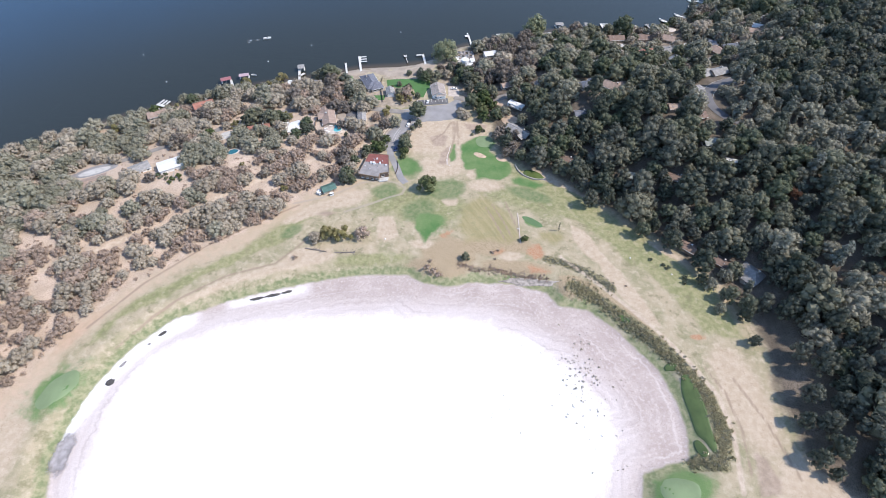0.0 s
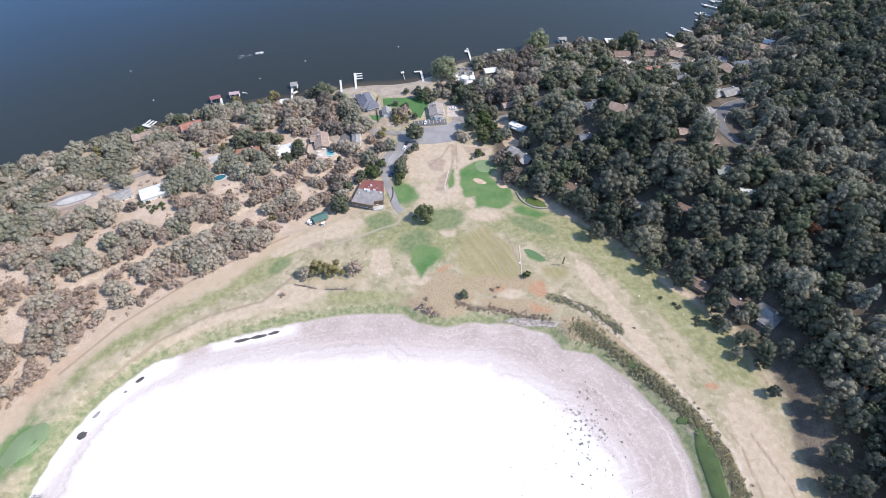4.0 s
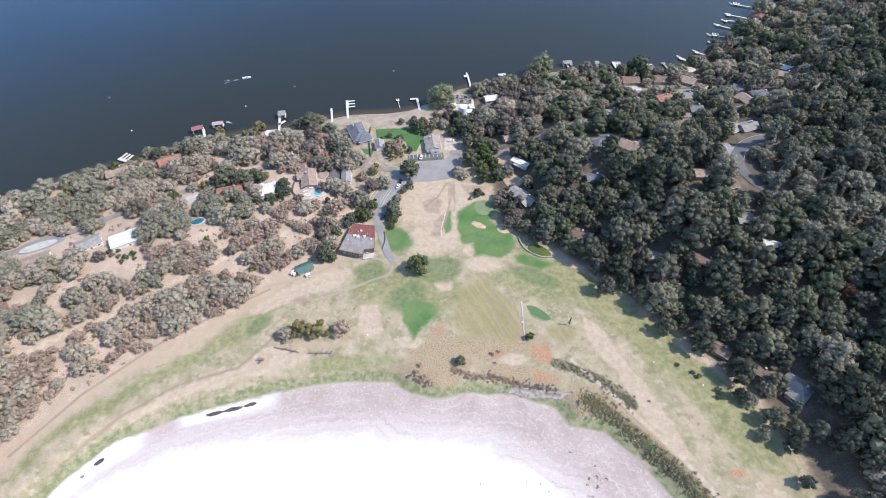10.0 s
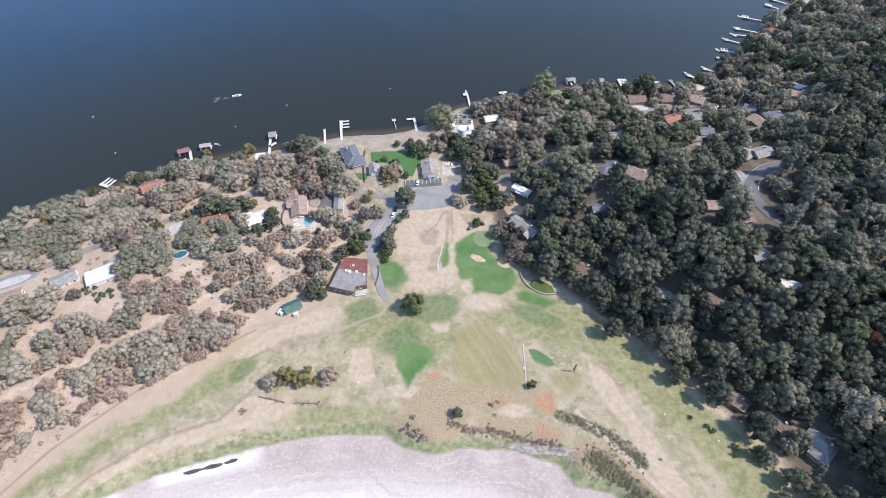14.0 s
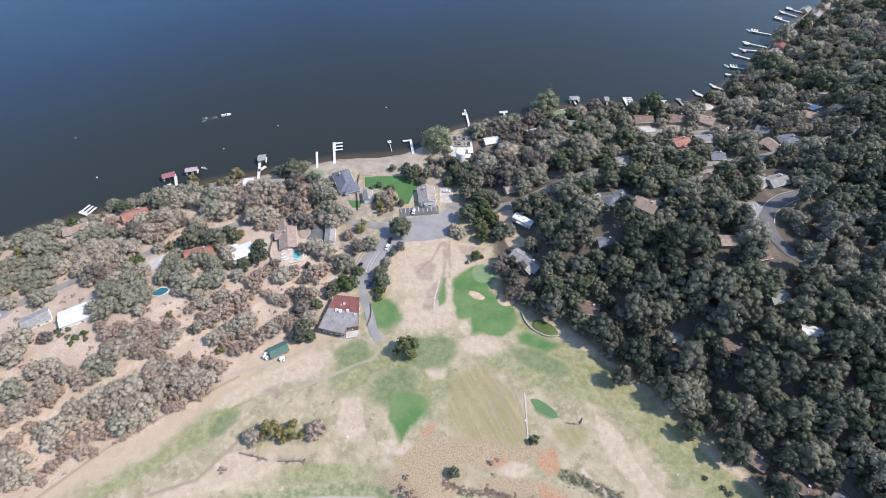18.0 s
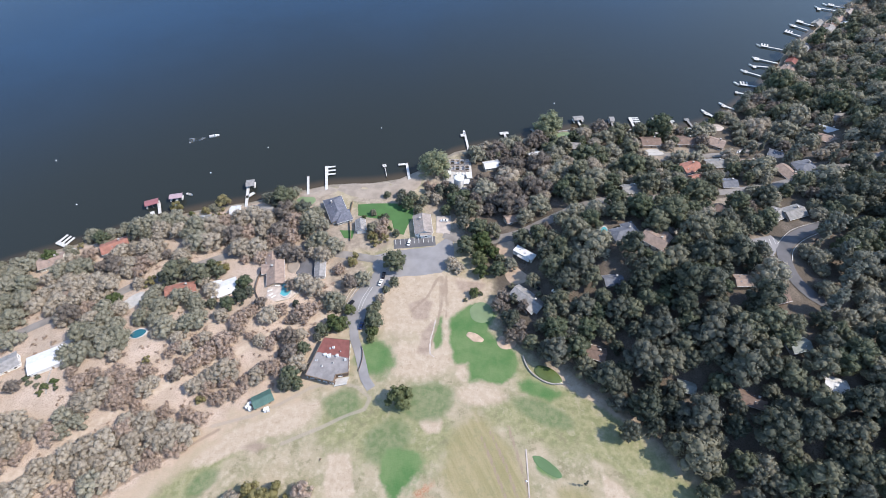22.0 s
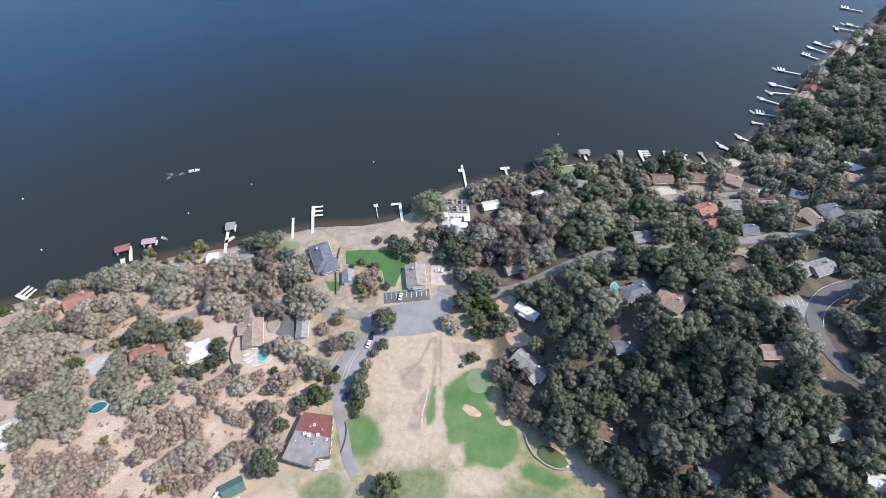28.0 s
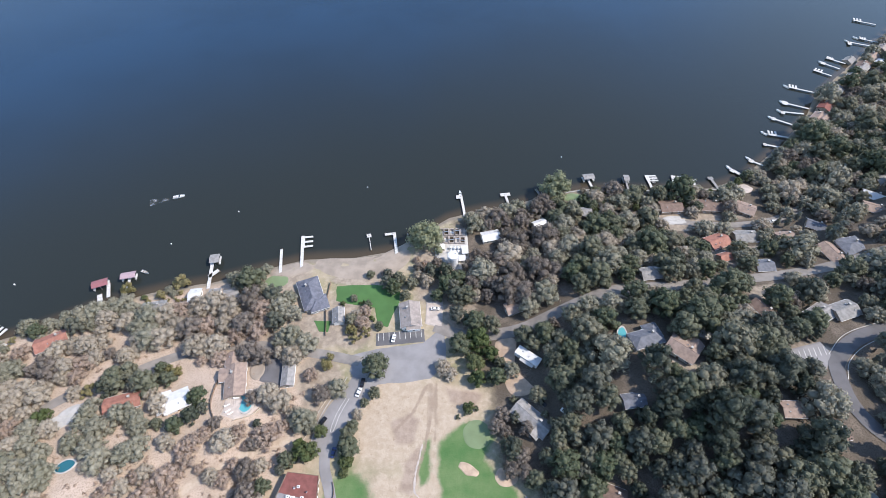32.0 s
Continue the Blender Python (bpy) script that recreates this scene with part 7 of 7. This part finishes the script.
stand("sage_oak", ((44.8, 309.5, 0.63),))
stand("dusky_oak", ((39.7, 288.7, 0.64), (36.8, 283.0, 0.63), (40.6, 281.2, 0.53), (49.3, 281.8, 0.58), (46.4, 270.5, 0.7), (47.0, 264.4, 0.65), (41.9, 265.7, 0.65),))
for x, y, s in ((-8.4, 169.5, 1.6), (-4.5, 167.6, 1.6), (-2.0, 165.3, 1.5), (-6.9, 174.4, 0.9), (28, 181, 0.9), (31, 182, 0.7), (29, 176, 0.6), (-42, 206, 0.4), (98, 158, 0.5), (-83, 176, 1.2)):
    plant("dry_shrub", x, y, s, "low brown tussock on dry turf")
for x, y, s in ((124, 170, 1.0), (122, 172, 0.8), (116, 176, 0.7), (131, 163, 1.2), (100, 128, 0.9), (104, 125, 0.6), (-176, 234, 1.1), (-172, 233, 1.0), (-174, 237, 0.9), (-179, 236, 1.2), (-200, 219, 1.6), (-196, 222, 1.5), (45, 296, 1.4), (24, 290, 1.2), (28, 292, 1.0), (20, 288, 0.8), (130, 160, 1.0)):
    plant("dark_shrub", x, y, s)

# tall oaks and pines at the far fairway's edge
for x, y, size in ((168.6, 115.3, 0.74), (173.9, 106.3, 0.9), (164.2, 93.9, 0.79), (165.4, 81.8, 0.84), (164.6, 71.7, 0.82), (155.8, 67.0, 0.73), (157.0, 83.1, 0.64), (173.6, 90.2, 0.77), (185.7, 104.1, 0.79), (176.9, 129.9, 0.77), (178.9, 148.4, 1.0), (185.3, 127.5, 0.95), (170.2, 137.3, 0.89), (161.8, 141.7, 0.8), (152.1, 137.3, 0.6), (193.6, 116.8, 0.82), (160.2, 61.5, 0.48), (151.8, 122.9, 0.48)):
    plant("dark_oak", x, y, size, "tall dark oak throwing a long shadow on the fairway", 1.35)
    keep(x, y, 3.4 * size)
for x, y, size in ((89.0, 218.1, 0.79), (99.6, 219.9, 0.8), (107.0, 214.6, 0.69), (114.5, 194.5, 0.75), (122.2, 197.6, 0.66), (130.1, 192.7, 0.74), (139.5, 205.0, 0.85), (147.1, 195.3, 0.83), (152.1, 186.4, 0.72), (147.9, 209.4, 0.85), (166.3, 192.4, 0.81), (174.4, 184.6, 0.88), (142.4, 157.2, 0.59), (138.4, 159.8, 0.51), (151.9, 162.5, 0.68), (147.9, 149.6, 0.74), (155.4, 142.3, 0.8), (142.4, 142.2, 0.56), (164.2, 179.6, 0.7), (172.7, 170.8, 0.6), (173.4, 155.5, 0.74)):
    plant(("green_oak", "dark_oak", "sage_oak")[int(x + y) % 3], x, y, size, "tall oak at the edge of the fairway", 1.3)
    keep(x, y, 3.4 * size)

ld, rd = Dice(21), Dice(22)
SURVEYED = ((-168, 158), (-184, 190), (-206, 232), (-246, 294), (-241, 306), (-195, 330), (-137, 356), (-91, 372), (-36, 385), (-36, 240), (-70, 228), (-94, 215), (-116, 190), (-144, 172))
CORNER = ((14.9, 353.6), (39.9, 346.9), (58, 334), (62, 312), (60, 276), (55.3, 258.3), (39.5, 260.7), (33.9, 276.4), (20.9, 287.6), (8.4, 302.6), (7.8, 322.9))
LEFT = scatter(ld, (-330, 90, -40, 372), 5.6, lambda x, y: (sdf(LEFT_WOOD, x, y) < -2.5) & (sdf(SURVEYED, x, y) > 0) & (inland(x, y) > 7), 36000, (0.6, 1.45))
RIGHT = scatter(rd, (14, 40, 470, 720), 6.9, lambda x, y: (sdf(RIGHT_WOOD, x, y) < -2.5) & (sdf(CORNER, x, y) > 0) & ((y > 150) | (x > 175)) & (inland(x, y) > 7) & (x < 192 + y * 0.4), 60000, (0.62, 1.55))
left_count, right_count = {}, {}
spare = []
for x, y, k in sorted(LEFT, key=lambda q: (q[0] + 110) ** 2 + (q[1] - 250) ** 2):
    up = float(smooth(40, 85, sdf(EDGE_L, x, y, False)))
    g = ld.random()
    if g > 0.55 + 0.45 * up and k < 1.15:
        key = "dry_oak"
    elif g < 0.6 * up:
        key = "sage_oak"
    else:
        key = "grey_oak" if g < 0.3 + 0.7 * up else "dry_oak"
    side = float(sdf(EDGE_L, x, y, False))
    gap = float(smooth(24, 34, side) * smooth(78, 62, side)) * (0.3 if x > -150 else 0.12)
    if ld.random() < 0.06 + gap:
        continue
    left_count[key] = left_count.get(key, 0) + 1
    if left_count[key] <= 190 and x > -240:
        plant(key, x, y, k * ld.uniform(0.9, 1.1))
    else:
        spare.append(("far_" + key, x, y, k))
for x, y, k in sorted(RIGHT, key=lambda q: (q[0] - 90) ** 2 + (q[1] - 250) ** 2):
    g = rd.random()
    lake = float(smooth(150, 60, inland(x, y)))
    shade = math.sin(x * 0.031 + 1) + math.sin(y * 0.043 + x * 0.012) + rd.uniform(-1, 1)
    key = "green_oak" if g < 0.48 else "dark_oak"
    if shade > 0.95:
        key = "pine" if g < 0.3 else "sage_oak"
    if x < 75 and y > 335 and g < 0.65:
        key = "dusky_oak"
    if lake > 0.3 and g > 0.5:
        key = "sage_oak" if g < 0.78 else "dusky_oak" if g < 0.88 else "grey_oak"
    right_count[key] = right_count.get(key, 0) + 1
    size = k * rd.uniform(0.92, 1.12)
    if right_count[key] <= (80 if key in ("grey_oak", "sage_oak", "dusky_oak") else 130) and x < 260:
        plant(key, x, y, size)
    else:
        spare.append(("far_" + key, x, y, size))
grove("woods", spare, "thick wood of green and grey oaks on the slopes")


def low_growth(name, key, spots, label):
    grove(name, [(key, x, y, s) for x, y, s in spots], label)


gd = Dice(31)
# bushes and small trees along the lake's edge
for x, y, k in scatter(gd, (-236, 250, -84, 375), 4.6, lambda x, y: (inland(x, y) > 2.5) & (inland(x, y) < 16), 2600, (0.6, 1.3)):
    plant(("bright_tree", "sage_oak", "yellow_tree", "sage_oak", "sage_oak")[gd.randrange(5)], x, y, 0.6 * k)
for x, y, k in scatter(gd, (26, 395, 215, 470), 5.0, lambda x, y: (inland(x, y) > 3) & (inland(x, y) < 24), 1500, (0.6, 1.3)):
    plant(("sage_oak", "green_oak", "grey_oak", "bright_tree")[gd.randrange(4)], x, y, 0.55 * k)
# undergrowth on the dry slope, reeds round the dry lake, tussocks
under = scatter(gd, (-235, 100, -50, 330), 3.2, lambda x, y: (sdf(LEFT_WOOD, x, y) < 0) & (inland(x, y) > 10), 2600, (0.5, 1.4))
low_growth("undergrowth", "scrub", [(x, y, k * 0.9) for x, y, k in under], "low brown scrub between the oaks")
reeds = []
for x, y in curve(BELT, step=36):
    for k in range(3):
        reeds.append((x + gd.gauss(0, 1.8), y + gd.gauss(0, 1.8), gd.uniform(0.25, 0.75)))
ditch = []
for x, y in curve(DITCH, step=13):
    for k in range(4):
        ditch.append((x + gd.gauss(0, 1.5), y + gd.gauss(0, 1.5), gd.uniform(0.15, 0.6)))
low_growth("reeds", "reed_clump", [r for i, r in enumerate(reeds) if i % 4], "straw-coloured reeds along the dry lake")
low_growth("ditch_growth", "green_scrub", [(x, y, s * 0.8) for i, (x, y, s) in enumerate(reeds) if not i % 4] + [(x, y, s * 0.9) for x, y, s in ditch], "green growth along the ditch")
clods = []
for i in range(110):
    clods.append((gd.gauss(66, 6), gd.gauss(106, 11), gd.uniform(0.16, 0.42)))
for i in range(60):
    clods.append((gd.uniform(20, 90), gd.uniform(60, 125), gd.uniform(0.12, 0.3)))
low_growth("clods", "green_scrub", clods, "dark clods and tufts scattered on white salt")
bank = []
for x, y in curve(((8.5, 172.2), (16.5, 169.8), (27.2, 169.2), (36.4, 167.3), (48.0, 164.8), (56.9, 163.3)), step=16):
    for k in range(4):
        bank.append((x + gd.gauss(0, 0.9), y + gd.gauss(0, 0.9), gd.uniform(0.2, 0.55)))
mound = [(gd.gauss(75, 6), gd.gauss(156, 4.5), gd.uniform(0.15, 0.4)) for i in range(260)]
low_growth("mound_reeds", "reed_clump", [q for q in mound if float(sdf(DRY_PARTS[0], q[0], q[1])) < 1], "pale straw reeds on a low mound")
low_growth("bank_scrub", "scrub", bank, "dark dead scrub on the lake bed's bank")


def fallen_tree(x, y, rot, L, label):
    ob = thing("fallen_tree", x, y, rot, label, "fallen tree")
    s = Shape().tube((0, 0, 0.3), (L, 0, 0.35), 0.4, 0.2, 7)
    part("trunk", s, DEADWOOD, ob)
    rng = random.Random(int(L * 10))
    for i in range(26):
        a = rng.uniform(0.3, 1.0) * L
        part("branch", Shape().tube((a, 0, 0.4), (a + rng.uniform(0.5, 2.2), rng.uniform(-2, 2), rng.uniform(0.2, 2.4)), 0.14, 0.04, 5), DEADWOOD, ob)


fallen_tree(-61, 180, 0, 11, "grey fallen tree with bare branches on the dry bank")
fallen_tree(-78, 183, -12, 12, "grey fallen tree with bare branches on the dry bank")


def retaining_wall():
    ob = thing("stone_wall", 0, 0, 0, "low curved stone wall holding back the pond", "wall", z=0)
    line = curve(((47.5, 256), (48.5, 251.5), (51, 247), (55.5, 243.4), (60, 241.8), (65, 242)), step=8)
    for i, (x, y) in enumerate(line):
        part("stone", Shape().box(x, y, ground_z(x, y) + 0.35, 0.75, 0.6, 0.9 + 0.1 * (i % 3), i * 23, 0.85), STONE, ob)


retaining_wall()


def fence(points, label, h=1.6, m=WOOD):
    ob = thing("fence", 0, 0, 0, label, "fence", z=0)
    line = curve(points, step=4)
    for (ax, ay), (bx, by) in zip(line, line[1:]):
        za, zb = ground_z(ax, ay), ground_z(bx, by)
        part("post", Shape().box(ax, ay, za + h / 2, 0.14, 0.14, h + 0.3), m, ob)
        part("panel", Shape().box((ax + bx) / 2, (ay + by) / 2, (za + zb) / 2 + h / 2, math.hypot(bx - ax, by - ay), 0.06, h * 0.85, math.degrees(math.atan2(by - ay, bx - ax))), m, ob)


fence(((-90, 311), (-91, 300), (-90, 290), (-86, 283)), "tall brown fence beside the tan house")
fence(((-78, 283), (-71, 286), (-67.5, 291), (-68, 296)), "curved pale wall round the pool terrace", 0.9, CREAM)
fence(((-49, 361), (-49, 347), (-47, 335), (-46, 328)), "dark fence beside the lawn")
fence(((-31.1, 259.5), (-30.1, 256.1), (-30.1, 251.2), (-31.1, 246.4)), "low dark fence along the clubhouse drive", 1.0, BROWN_WALL)
fence(((-47, 275), (-44, 283), (-41.5, 291), (-37.5, 299)), "low pale stone edging beside the drive", 0.5, CREAM)


def path_rail(points, width, m, name, label, cat):
    ribbon(name, points, width, m, label, cat, lift=0.2, ragged=0.15)


path_rail(((45, 212), (44.9, 204), (44.7, 196), (44.5, 187.5)), 0.6, CONCRETE_WARM, "footpath", "thin pale footpath across the dry field", "path")
path_rail(((-171, 243), (-169, 236), (-166.5, 229.5)), 0.8, STONE, "garden_wall", "low rubble wall down the garden slope", "wall")
for x, y, text in ((125, 166, "white rock beside a shrub"), (-33.5, 190.5, "white rock on dry turf"), (105, 177.3, "white marker stone on the fairway"), (44, 199, "pale stone beside the footpath")):
    solid("rock", Shape().lathe(0, 0, ((0.4, -0.2), (0.5, 0.15), (0.3, 0.4), (0.1, 0.5)), 7), ROCK, x, y, 20, text, "rock")


def sun_lounger(x, y, rot):
    ob = thing("sun_lounger", x, y, rot, "white sun lounger on the pool terrace", "sun lounger", "loungers by the pool", z=ground_z(x, y) + 0.3)
    part("mattress", Shape().box(0, 0, 0.4, 1.9, 0.65, 0.1), GELCOAT, ob)
    part("backrest", Shape().add([(-0.95, -0.32, 0.45), (-0.95, 0.32, 0.45), (-1.5, 0.32, 0.95), (-1.5, -0.32, 0.95), (-0.95, -0.32, 0.37), (-0.95, 0.32, 0.37), (-1.5, 0.32, 0.87), (-1.5, -0.32, 0.87)], ((0, 1, 2, 3), (7, 6, 5, 4), (0, 4, 5, 1), (1, 5, 6, 2), (2, 6, 7, 3), (3, 7, 4, 0))), GELCOAT, ob)
    for a in (-0.8, 0.8):
        for b in (-0.28, 0.28):
            part("leg", Shape().tube((a, b, 0), (a, b, 0.36), 0.03, 0.03, 5), METAL, ob)


for x, y, r in ((-81, 287, 40), (-79.6, 286, 40), (-82, 289.4, 30), (-79, 293, 10)):
    sun_lounger(x, y, r)
